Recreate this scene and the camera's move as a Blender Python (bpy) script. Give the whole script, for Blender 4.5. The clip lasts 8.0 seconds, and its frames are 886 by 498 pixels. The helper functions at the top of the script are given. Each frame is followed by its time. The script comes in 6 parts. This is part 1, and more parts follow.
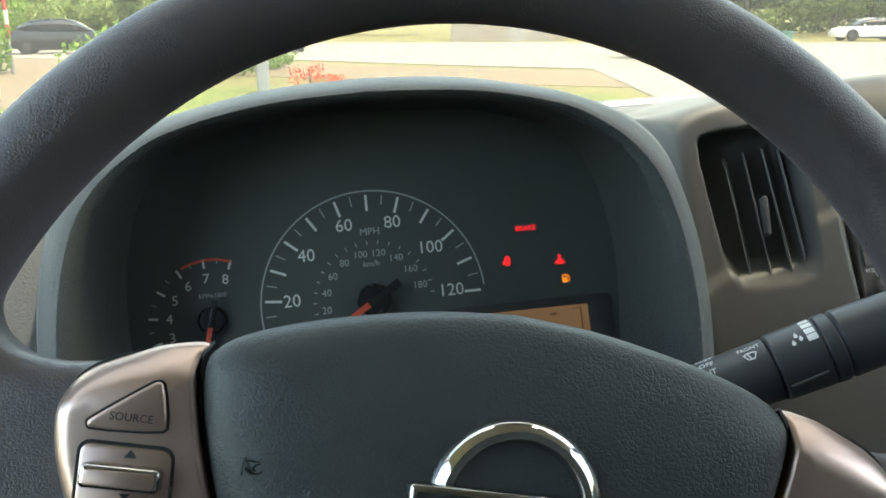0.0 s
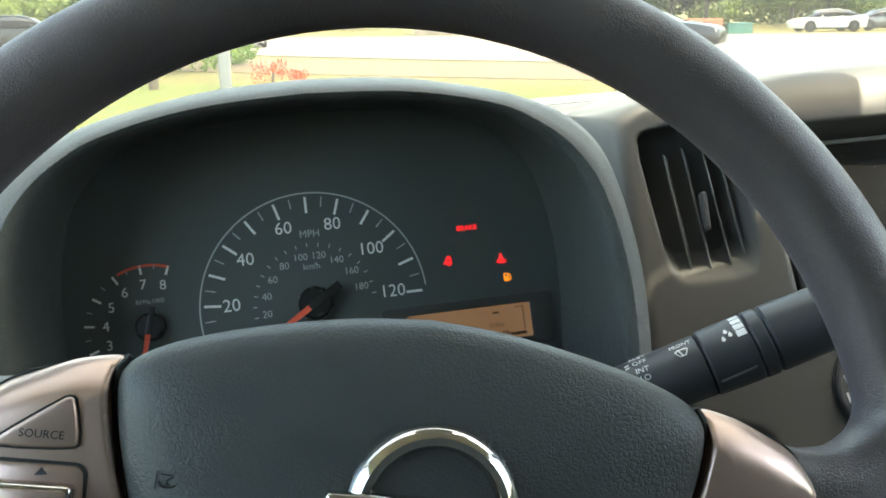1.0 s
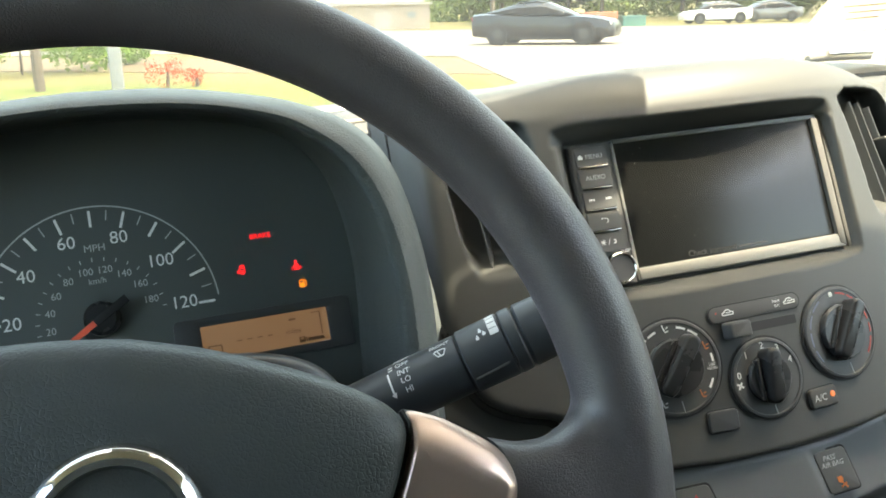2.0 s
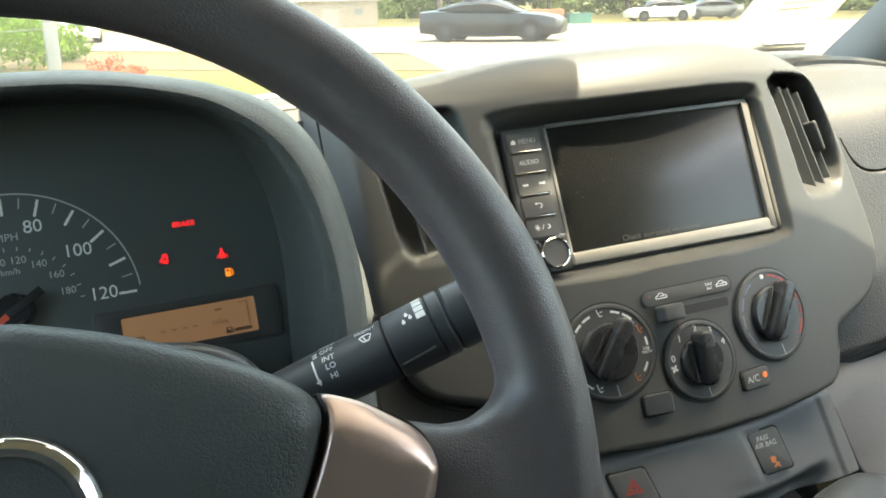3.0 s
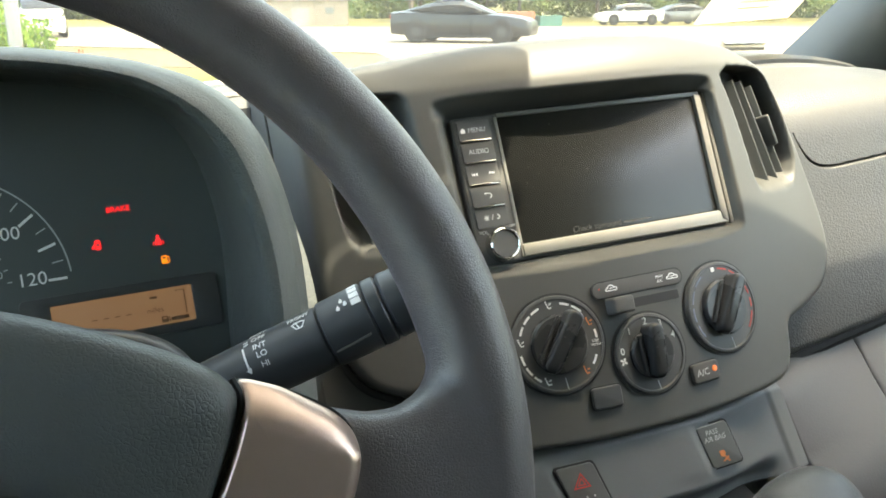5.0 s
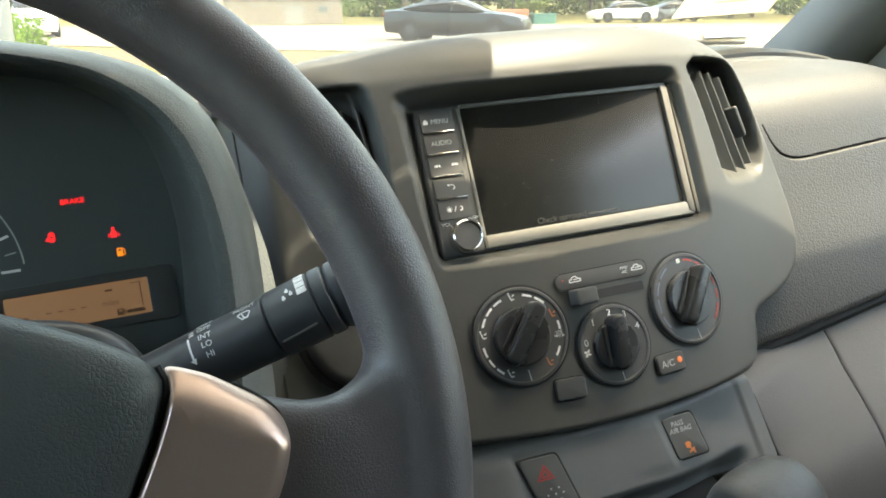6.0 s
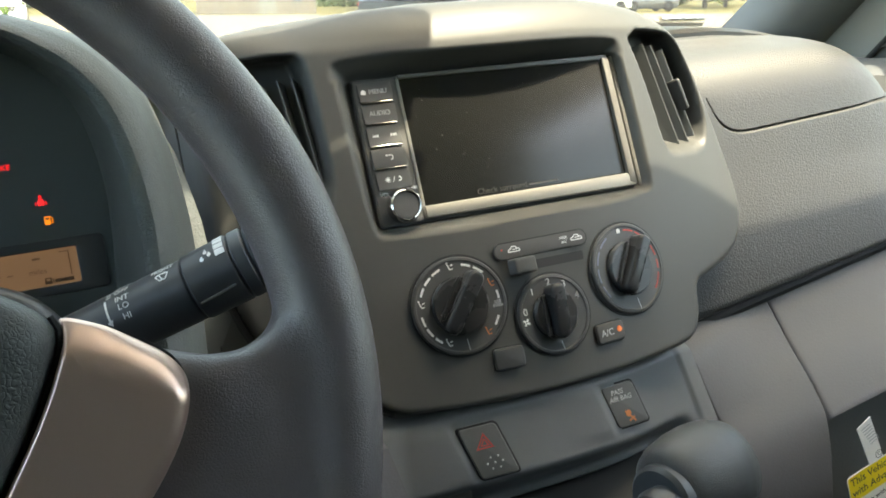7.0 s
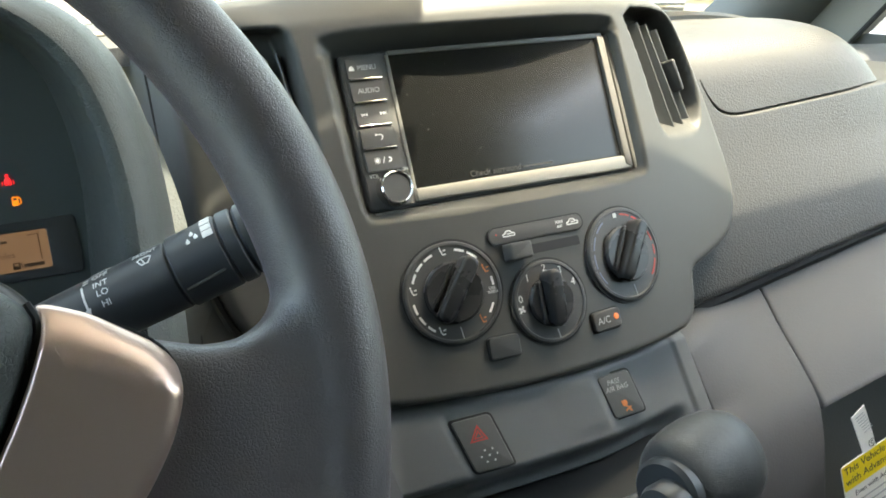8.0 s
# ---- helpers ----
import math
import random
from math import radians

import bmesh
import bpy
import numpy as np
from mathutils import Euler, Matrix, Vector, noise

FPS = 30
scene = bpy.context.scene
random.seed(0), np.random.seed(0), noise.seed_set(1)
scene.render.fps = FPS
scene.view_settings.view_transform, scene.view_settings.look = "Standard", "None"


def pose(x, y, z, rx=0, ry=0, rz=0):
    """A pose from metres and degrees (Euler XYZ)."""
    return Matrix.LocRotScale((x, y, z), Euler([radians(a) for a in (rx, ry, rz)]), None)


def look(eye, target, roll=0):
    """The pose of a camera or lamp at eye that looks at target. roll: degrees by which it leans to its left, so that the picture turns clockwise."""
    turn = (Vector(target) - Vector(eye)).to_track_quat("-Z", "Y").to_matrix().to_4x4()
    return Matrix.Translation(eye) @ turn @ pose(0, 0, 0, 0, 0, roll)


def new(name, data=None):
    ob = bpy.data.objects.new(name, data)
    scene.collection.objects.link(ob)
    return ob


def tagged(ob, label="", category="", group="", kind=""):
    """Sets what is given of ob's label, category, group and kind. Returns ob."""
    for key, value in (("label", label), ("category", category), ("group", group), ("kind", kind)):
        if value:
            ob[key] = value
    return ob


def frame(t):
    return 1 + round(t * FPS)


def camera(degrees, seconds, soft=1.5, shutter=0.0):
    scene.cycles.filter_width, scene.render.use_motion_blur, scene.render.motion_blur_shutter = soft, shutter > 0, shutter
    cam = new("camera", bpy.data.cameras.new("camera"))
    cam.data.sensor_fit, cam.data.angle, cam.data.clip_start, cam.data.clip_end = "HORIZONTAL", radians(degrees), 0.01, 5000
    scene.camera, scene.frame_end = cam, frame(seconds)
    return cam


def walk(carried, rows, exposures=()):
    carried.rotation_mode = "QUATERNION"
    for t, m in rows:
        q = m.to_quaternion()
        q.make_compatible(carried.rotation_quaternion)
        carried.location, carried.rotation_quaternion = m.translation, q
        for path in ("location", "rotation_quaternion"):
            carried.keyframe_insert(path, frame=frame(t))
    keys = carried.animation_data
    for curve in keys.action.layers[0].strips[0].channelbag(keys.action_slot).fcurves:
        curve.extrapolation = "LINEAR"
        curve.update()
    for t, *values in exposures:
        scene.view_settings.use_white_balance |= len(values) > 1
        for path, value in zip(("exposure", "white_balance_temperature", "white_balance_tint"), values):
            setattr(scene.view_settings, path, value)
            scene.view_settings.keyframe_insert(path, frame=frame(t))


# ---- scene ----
cam = camera(54.97, 8.0, 1.75)
# the van stands leaning about 3 degrees; LEAN carries the van's own axes into the level world
LEAN = Matrix.Translation((0, 0, 1.4)) @ Euler((radians(-0.67), 0, 0)).to_matrix().to_4x4() @ Euler((0, radians(-2.94), 0)).to_matrix().to_4x4() @ Matrix.Translation((0, 0, -1.4))
PATH = [
    (0, (-0.0384, 0.0332, 1.4077), (0.2016, 1.7963, 0.9395), -3.41),
    (0.5, (-0.0353, 0.0350, 1.4087), (0.2201, 1.7941, 0.9333), -3.69),
    (1, (-0.0233, 0.0319, 1.4101), (0.2838, 1.7802, 0.9256), -3.83),
    (1.2, (-0.0127, 0.0313, 1.4072), (0.3570, 1.7653, 0.9152), -3.72),
    (1.5, (0.0059, 0.0281, 1.4093), (0.4576, 1.7408, 0.9113), -3.56),
    (1.8, (0.0298, 0.0177, 1.4114), (0.4992, 1.7234, 0.9055), -4.31),
    (2, (0.0400, 0.0110, 1.4126), (0.5321, 1.7099, 0.9053), -4.32),
    (2.2, (0.0460, 0.0064, 1.4127), (0.5695, 1.6952, 0.9032), -4.16),
    (3.3, (0.0588, 0.0150, 1.4008), (0.6570, 1.6752, 0.8798), -4.19),
    (3.5, (0.0653, 0.0125, 1.4016), (0.6669, 1.6722, 0.8830), -4.17),
    (4, (0.0653, 0.0178, 1.3953), (0.6941, 1.6667, 0.8746), -3.74),
    (4.5, (0.0646, 0.0171, 1.3937), (0.7146, 1.6575, 0.8720), -3.18),
    (6, (0.0859, 0.0093, 1.3875), (0.7468, 1.6437, 0.8608), -3.31),
    (6.5, (0.0992, 0.0016, 1.3819), (0.7809, 1.6242, 0.8451), -3.39),
    (7, (0.1055, -0.0027, 1.3739), (0.8090, 1.6065, 0.8251), -3.20),
    (7.5, (0.1024, -0.0006, 1.3690), (0.8229, 1.5968, 0.8081), -2.94),
    (8, (0.1006, 0.0229, 1.3655), (0.8631, 1.5954, 0.7897), -2.44),
]
walk(cam, [(t, LEAN @ look(eye, target, roll)) for t, eye, target, roll in PATH], [(t, stops + 2.06, kelvin, 2.0) for t, stops, kelvin in ((0.0, 2.86, 7500.0), (0.5, 3.14, 7500.0), (1.0, 3.17, 7600.0), (1.5, 3.20, 7700.0), (2.0, 3.22, 7750.0), (3.5, 3.19, 7850.0), (4.0, 3.29, 7850.0), (4.5, 3.34, 7850.0), (6.0, 3.13, 7850.0), (7.0, 3.01, 7750.0), (7.5, 3.07, 7700.0), (8.0, 3.30, 7600.0))])

# ---- light ----
SUN_EL, SUN_AZ = radians(71), radians(119.5)      # height, and turn from straight ahead towards the right
world = bpy.data.worlds.new("sky")
scene.world = world
world.use_nodes = True
wn = world.node_tree.nodes
sky = wn.new("ShaderNodeTexSky")
sky.sky_type, sky.sun_disc, sky.sun_elevation, sky.sun_rotation = "NISHITA", False, SUN_EL, SUN_AZ
sky.air_density, sky.dust_density, sky.ozone_density = 1.0, 2.5, 1.0
world.node_tree.links.new(sky.outputs[0], wn["Background"].inputs[0])
wn["Background"].inputs[1].default_value = 0.15
sun_data = bpy.data.lights.new("sun", "SUN")
sun_data.energy, sun_data.angle, sun_data.color = 0.47, radians(0.5), (1.0, 0.94, 0.85)
sun = new("sun", sun_data)
sun_dir = Vector((math.sin(SUN_AZ) * math.cos(SUN_EL), math.cos(SUN_AZ) * math.cos(SUN_EL), math.sin(SUN_EL)))
sun.matrix_world = look(sun_dir * 60, (0, 0, 0))


# ---- materials ----
def rgb(c):
    return (c[0], c[1], c[2], 1.0) if not isinstance(c, (int, float)) else (c, c, c, 1.0)


def mat(name, colour, rough=0.5, metal=0.0, grain=0.0, grain_size=0.001, mottle=0.0, mottle_size=0.05, spec=0.5, emit=None, emit_power=0.0, kind="cells", coat=0.0, depth=0.00025):
    """A principled surface with fine relief of grain_size metres and broad mottling of mottle_size metres."""
    m = bpy.data.materials.new(name)
    m.use_nodes = True
    nt = m.node_tree
    b = nt.nodes["Principled BSDF"]
    b.inputs["Base Color"].default_value = rgb(colour)
    b.inputs["Roughness"].default_value = rough
    b.inputs["Metallic"].default_value = metal
    b.inputs["Specular IOR Level"].default_value = spec
    b.inputs["Coat Weight"].default_value = coat
    if emit is not None:
        b.inputs["Emission Color"].default_value = rgb(emit)
        b.inputs["Emission Strength"].default_value = emit_power
    tc = nt.nodes.new("ShaderNodeTexCoord")
    if mottle > 0:
        n1 = nt.nodes.new("ShaderNodeTexNoise")
        n1.inputs["Scale"].default_value = 1.0 / mottle_size
        n1.inputs["Detail"].default_value = 5.0
        nt.links.new(tc.outputs["Object"], n1.inputs["Vector"])
        mix = nt.nodes.new("ShaderNodeMix")
        mix.data_type = "RGBA"
        mix.inputs[6].default_value = tuple(max(0.0, v * (1 - mottle)) for v in rgb(colour)[:3]) + (1,)
        mix.inputs[7].default_value = tuple(min(1.0, v * (1 + mottle)) for v in rgb(colour)[:3]) + (1,)
        nt.links.new(n1.outputs["Fac"], mix.inputs[0])
        nt.links.new(mix.outputs[2], b.inputs["Base Color"])
        mr = nt.nodes.new("ShaderNodeMapRange")
        mr.inputs[3].default_value = max(0.03, rough - 0.08)
        mr.inputs[4].default_value = min(1.0, rough + 0.08)
        nt.links.new(n1.outputs["Fac"], mr.inputs[0])
        nt.links.new(mr.outputs[0], b.inputs["Roughness"])
    if grain > 0:
        if kind == "cells":
            v = nt.nodes.new("ShaderNodeTexVoronoi")
            v.feature = "SMOOTH_F1"
            v.inputs["Scale"].default_value = 1.0 / grain_size
            v.inputs["Smoothness"].default_value = 0.35
            w = nt.nodes.new("ShaderNodeTexNoise")
            w.inputs["Scale"].default_value = 0.6 / grain_size
            wm = nt.nodes.new("ShaderNodeMix")
            wm.data_type = "RGBA"
            wm.blend_type = "LINEAR_LIGHT"
            wm.inputs[0].default_value = grain_size * 0.5
            nt.links.new(tc.outputs["Object"], w.inputs["Vector"])
            nt.links.new(tc.outputs["Object"], wm.inputs[6])
            nt.links.new(w.outputs["Color"], wm.inputs[7])
            nt.links.new(wm.outputs[2], v.inputs["Vector"])
            out = v.outputs["Distance"]
        elif kind == "hide":
            w = nt.nodes.new("ShaderNodeTexNoise")
            w.inputs["Scale"].default_value = 0.7 / grain_size
            wm = nt.nodes.new("ShaderNodeMix")
            wm.data_type = "RGBA"
            wm.blend_type = "LINEAR_LIGHT"
            wm.inputs[0].default_value = grain_size * 0.7
            v = nt.nodes.new("ShaderNodeTexVoronoi")
            v.feature = "DISTANCE_TO_EDGE"
            v.inputs["Scale"].default_value = 1.0 / grain_size
            mr2 = nt.nodes.new("ShaderNodeMapRange")
            mr2.interpolation_type = "SMOOTHSTEP"
            mr2.inputs[1].default_value, mr2.inputs[2].default_value = 0.0, 0.22
            n2 = nt.nodes.new("ShaderNodeTexNoise")
            n2.inputs["Scale"].default_value = 0.16 / grain_size
            ad = nt.nodes.new("ShaderNodeMath")
            ad.operation = "MULTIPLY"
            for p, q in ((tc.outputs["Object"], w.inputs["Vector"]), (tc.outputs["Object"], wm.inputs[6]), (w.outputs["Color"], wm.inputs[7]), (wm.outputs[2], v.inputs["Vector"]), (v.outputs["Distance"], mr2.inputs[0]), (tc.outputs["Object"], n2.inputs["Vector"]), (mr2.outputs[0], ad.inputs[0]), (n2.outputs["Fac"], ad.inputs[1])):
                nt.links.new(p, q)
            out = ad.outputs[0]
        else:
            v = nt.nodes.new("ShaderNodeTexNoise")
            v.inputs["Scale"].default_value = 1.0 / grain_size
            v.inputs["Detail"].default_value = 3.0
            nt.links.new(tc.outputs["Object"], v.inputs["Vector"])
            out = v.outputs["Fac"]
        bump = nt.nodes.new("ShaderNodeBump")
        bump.inputs["Strength"].default_value = grain
        bump.inputs["Distance"].default_value = depth
        bump.invert = kind == "cells"
        nt.links.new(out, bump.inputs["Height"])
        nt.links.new(bump.outputs[0], b.inputs["Normal"])
    return m


M_LEATHER = mat("wheel_skin", (0.073, 0.061, 0.061), 0.39, spec=0.85, grain=0.8, depth=0.00017, grain_size=0.0013, mottle=0.10, mottle_size=0.004, kind="hide")
M_PAD = mat("airbag_skin", (0.048, 0.054, 0.053), 0.44, grain=0.78, grain_size=0.0017, mottle=0.12, mottle_size=0.03, depth=0.00021, kind="hide")
M_FASCIA = mat("fascia_plastic", (0.0500, 0.0512, 0.0465), 0.50, grain=0.22, grain_size=0.0007, mottle=0.06, mottle_size=0.05, kind="noise", depth=0.0003)
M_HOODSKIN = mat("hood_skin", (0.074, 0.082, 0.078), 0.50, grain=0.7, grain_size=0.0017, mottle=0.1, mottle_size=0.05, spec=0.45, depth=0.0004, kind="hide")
# hood skin in a darker tone: shade inside the hood, put into the colour
M_SHROUD_SHADED = mat("shaded_shroud_skin", (0.056, 0.064, 0.060), 0.58, grain=0.9, grain_size=0.0019, mottle=0.1, mottle_size=0.05, spec=0.35, depth=0.0005, kind="hide")
M_DASH = mat("dash_skin", (0.112, 0.123, 0.120), 0.62, grain=0.8, grain_size=0.0016, mottle=0.1, mottle_size=0.06, spec=0.3, depth=0.0004)
M_DASHTOP = mat("dash_top_skin", (0.060, 0.066, 0.070), 0.58, grain=0.7, grain_size=0.0018, mottle=0.1, mottle_size=0.06, spec=0.5, depth=0.0004)
M_PASS = mat("passenger_skin", (0.039, 0.0405, 0.0390), 0.46, grain=0.75, grain_size=0.0016, mottle=0.08, mottle_size=0.06, depth=0.0004)
M_SHELF = mat("shelf_skin", (0.084, 0.085, 0.089), 0.55, grain=0.4, grain_size=0.0016, mottle=0.06, mottle_size=0.06)
M_LOWDARK = mat("low_dark_skin", (0.066, 0.072, 0.068), 0.55, grain=0.4, grain_size=0.0016, mottle=0.08, mottle_size=0.06)
M_SWITCHP = mat("switch_panel_plastic", (0.112, 0.121, 0.123), 0.5, grain=0.2, grain_size=0.0007, mottle=0.05, kind="noise", depth=0.0003)
M_VANE = mat("vent_vane_plastic", (0.085, 0.092, 0.091), 0.42, mottle=0.06, mottle_size=0.01)
M_BLACK = mat("black_plastic", (0.037, 0.040, 0.041), 0.38, grain=0.15, grain_size=0.0006, mottle=0.1, mottle_size=0.02, kind="noise", depth=0.0002)
M_GLOSS = mat("gloss_black", (0.020, 0.021, 0.021), 0.27, spec=0.4, mottle=0.1, mottle_size=0.02)
M_FACE = mat("cluster_face", (0.060, 0.072, 0.067), 0.6, mottle=0.08, mottle_size=0.03)
M_DIALFACE = mat("dial_face_plastic", (0.048, 0.049, 0.047), 0.45, mottle=0.08, mottle_size=0.02)
M_SWITCHCAP = mat("switch_cap_plastic", (0.078, 0.084, 0.082), 0.5, mottle=0.06, mottle_size=0.01)
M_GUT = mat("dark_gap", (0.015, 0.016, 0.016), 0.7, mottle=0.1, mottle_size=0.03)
# brown in the base colour stands in for warm reflections on neutral silver
M_SILVER_WARM = mat("warm_reflection_silver", (0.64, 0.47, 0.39), 0.34, metal=0.9, grain=0.05, grain_size=0.0005, kind="noise", depth=0.0001)
M_CHROME = mat("chrome", (0.66, 0.645, 0.62), 0.07, metal=1.0, mottle=0.02, mottle_size=0.01)
M_ROCKER = mat("bright_silver", (0.55, 0.54, 0.53), 0.18, metal=1.0, mottle=0.03, mottle_size=0.01)
M_MATTSILVER = mat("matt_silver_plastic", (0.26, 0.245, 0.21), 0.48, metal=0.3, mottle=0.05, mottle_size=0.02)
M_SATIN = mat("satin_grey_plastic", (0.12, 0.115, 0.10), 0.45, mottle=0.05, mottle_size=0.02)
M_BUTTON = mat("button_plastic", (0.072, 0.072, 0.068), 0.6, mottle=0.06, mottle_size=0.01, spec=0.35)
M_WHITE = mat("white_print", (0.72, 0.72, 0.70), 0.6)
M_FAINT = mat("faint_print", (0.016, 0.0145, 0.013), 0.5, mottle=0.1, mottle_size=0.004)
M_DIM = mat("grey_print", (0.40, 0.41, 0.41), 0.6)
M_DARKPRINT = mat("dark_print", (0.03, 0.03, 0.035), 0.6)
M_REDPRINT = mat("red_print", (0.45, 0.05, 0.04), 0.6)
M_BLUEPRINT = mat("blue_print", (0.12, 0.14, 0.20), 0.6)
M_ORANGEPRINT = mat("orange_print", (0.50, 0.16, 0.05), 0.6)
M_NEEDLE = mat("needle_red", (0.75, 0.10, 0.05), 0.5)
M_REDLAMP = mat("red_lamp", (0.5, 0.01, 0.01), 0.5, emit=(1.0, 0.02, 0.03), emit_power=0.045)
M_AMBERLAMP = mat("amber_lamp", (0.5, 0.2, 0.02), 0.5, emit=(1.0, 0.25, 0.02), emit_power=0.032)
M_ORANGELAMP = mat("orange_lamp", (0.6, 0.16, 0.05), 0.5, emit=(1.0, 0.22, 0.06), emit_power=0.014)
M_LCD = mat("amber_display", (0.19, 0.130, 0.082), 0.35, mottle=0.05, mottle_size=0.02, emit=(0.9, 0.46, 0.22), emit_power=0.0045)
M_LCDINK = mat("display_ink", (0.10, 0.06, 0.03), 0.5)
M_ROOF = mat("headliner", (0.48, 0.465, 0.43), 0.9, grain=0.3, grain_size=0.002, mottle=0.05, mottle_size=0.1, kind="noise")
M_TRIM = mat("pillar_trim", (0.25, 0.246, 0.235), 0.75, grain=0.3, grain_size=0.002, mottle=0.05, mottle_size=0.1, kind="noise")
M_PILLAR = mat("pillar_skin", (0.15, 0.155, 0.15), 0.75, grain=0.3, grain_size=0.002, mottle=0.05, mottle_size=0.1, kind="noise")
M_DARKWALL = mat("dark_wall_skin", (0.050, 0.050, 0.048), 0.8, grain=0.3, grain_size=0.002, mottle=0.08, mottle_size=0.1, kind="noise")
M_DOORCARD = mat("door_card_skin", (0.095, 0.097, 0.095), 0.75, grain=0.3, grain_size=0.002, mottle=0.05, mottle_size=0.1, kind="noise")
M_CARPET = mat("floor_carpet", (0.045, 0.045, 0.045), 0.95, grain=0.5, grain_size=0.004, mottle=0.2, mottle_size=0.1, kind="noise")
M_KNOBSKIN = mat("knob_skin", (0.052, 0.052, 0.050), 0.36, grain=0.8, grain_size=0.0012, mottle=0.15, mottle_size=0.02, depth=0.00025, kind="hide")
M_PAPERINK = mat("paper_ink", (0.45, 0.40, 0.33), 0.8)
M_YELLOW = mat("yellow_label", (0.80, 0.62, 0.02), 0.55, mottle=0.04, mottle_size=0.02)
M_WHITELABEL = mat("white_label", (0.78, 0.77, 0.74), 0.55, mottle=0.04, mottle_size=0.02)


def dusty_glass(name, colour, rough, dust_size):
    """Dark glass with scattered pale dust specks and faint smears."""
    m = bpy.data.materials.new(name)
    m.use_nodes = True
    nt = m.node_tree
    b = nt.nodes["Principled BSDF"]
    b.inputs["Specular IOR Level"].default_value = 0.45
    tc = nt.nodes.new("ShaderNodeTexCoord")
    v = nt.nodes.new("ShaderNodeTexVoronoi")
    v.inputs["Scale"].default_value = 1.0 / dust_size
    sep = nt.nodes.new("ShaderNodeSeparateColor")
    lim = nt.nodes.new("ShaderNodeMapRange")
    lim.inputs[1].default_value, lim.inputs[2].default_value = 0.22, 1.0
    lim.inputs[3].default_value, lim.inputs[4].default_value = 0.0, 0.075
    less = nt.nodes.new("ShaderNodeMath")
    less.operation = "LESS_THAN"
    n = nt.nodes.new("ShaderNodeTexNoise")
    n.inputs["Scale"].default_value, n.inputs["Detail"].default_value = 22.0, 6.0
    mr = nt.nodes.new("ShaderNodeMapRange")
    mr.inputs[3].default_value, mr.inputs[4].default_value = rough - 0.01, rough + 0.03
    smear = nt.nodes.new("ShaderNodeMix")
    smear.data_type = "RGBA"
    smear.inputs[6].default_value = rgb(tuple(c * 0.94 for c in colour))
    smear.inputs[7].default_value = rgb(tuple(c * 1.10 for c in colour))
    dust = nt.nodes.new("ShaderNodeMix")
    dust.data_type = "RGBA"
    dust.inputs[7].default_value = (0.30, 0.29, 0.27, 1)
    for a, c in ((tc.outputs["Object"], v.inputs["Vector"]), (tc.outputs["Object"], n.inputs["Vector"]), (v.outputs["Color"], sep.inputs[0]), (sep.outputs[0], lim.inputs[0]), (v.outputs["Distance"], less.inputs[0]), (lim.outputs[0], less.inputs[1]), (n.outputs["Fac"], mr.inputs[0]), (mr.outputs[0], b.inputs["Roughness"]), (n.outputs["Fac"], smear.inputs[0]), (smear.outputs[2], dust.inputs[6]), (less.outputs[0], dust.inputs[0]), (dust.outputs[2], b.inputs["Base Color"])):
        nt.links.new(a, c)
    return m


M_SCREEN = dusty_glass("screen_glass", (0.0072, 0.0074, 0.0066), 0.25, 0.0030)


# dust is the strength of the film that stands in for haze
def glass_mat(name, tint=(0.475, 0.465, 0.42), gloss=0.03, rough=0.02, dust=0.006):
    """Tinted window glass with a thin translucent film that imitates haze over the view."""
    m = bpy.data.materials.new(name)
    m.use_nodes = True
    nt = m.node_tree
    nt.nodes.clear()
    o = nt.nodes.new("ShaderNodeOutputMaterial")
    t = nt.nodes.new("ShaderNodeBsdfTransparent")
    t.inputs[0].default_value = rgb(tint)
    f = nt.nodes.new("ShaderNodeBsdfTranslucent")
    f.inputs[0].default_value = (0.85, 0.83, 0.78, 1)
    tc = nt.nodes.new("ShaderNodeTexCoord")
    n = nt.nodes.new("ShaderNodeTexNoise")
    n.inputs["Scale"].default_value, n.inputs["Detail"].default_value = 9.0, 5.0
    mr = nt.nodes.new("ShaderNodeMapRange")
    mr.inputs[3].default_value, mr.inputs[4].default_value = dust * 0.6, dust * 1.4
    g = nt.nodes.new("ShaderNodeBsdfGlossy")
    g.inputs["Roughness"].default_value = rough
    film = nt.nodes.new("ShaderNodeMixShader")
    s = nt.nodes.new("ShaderNodeMixShader")
    s.inputs[0].default_value = gloss
    for p, q in ((tc.outputs["Object"], n.inputs["Vector"]), (n.outputs["Fac"], mr.inputs[0]), (mr.outputs[0], film.inputs[0]), (t.outputs[0], film.inputs[1]), (f.outputs[0], film.inputs[2]), (film.outputs[0], s.inputs[1]), (g.outputs[0], s.inputs[2]), (s.outputs[0], o.inputs[0])):
        nt.links.new(p, q)
    return m


M_PANE = glass_mat("dimming_pane")
M_SIDEPANE = glass_mat("tinted_pane", (0.41, 0.42, 0.415), 0.03, 0.02, 0.004)
M_DOORPANE = glass_mat("light_tinted_pane", (0.57, 0.58, 0.575), 0.03, 0.02, 0.004)


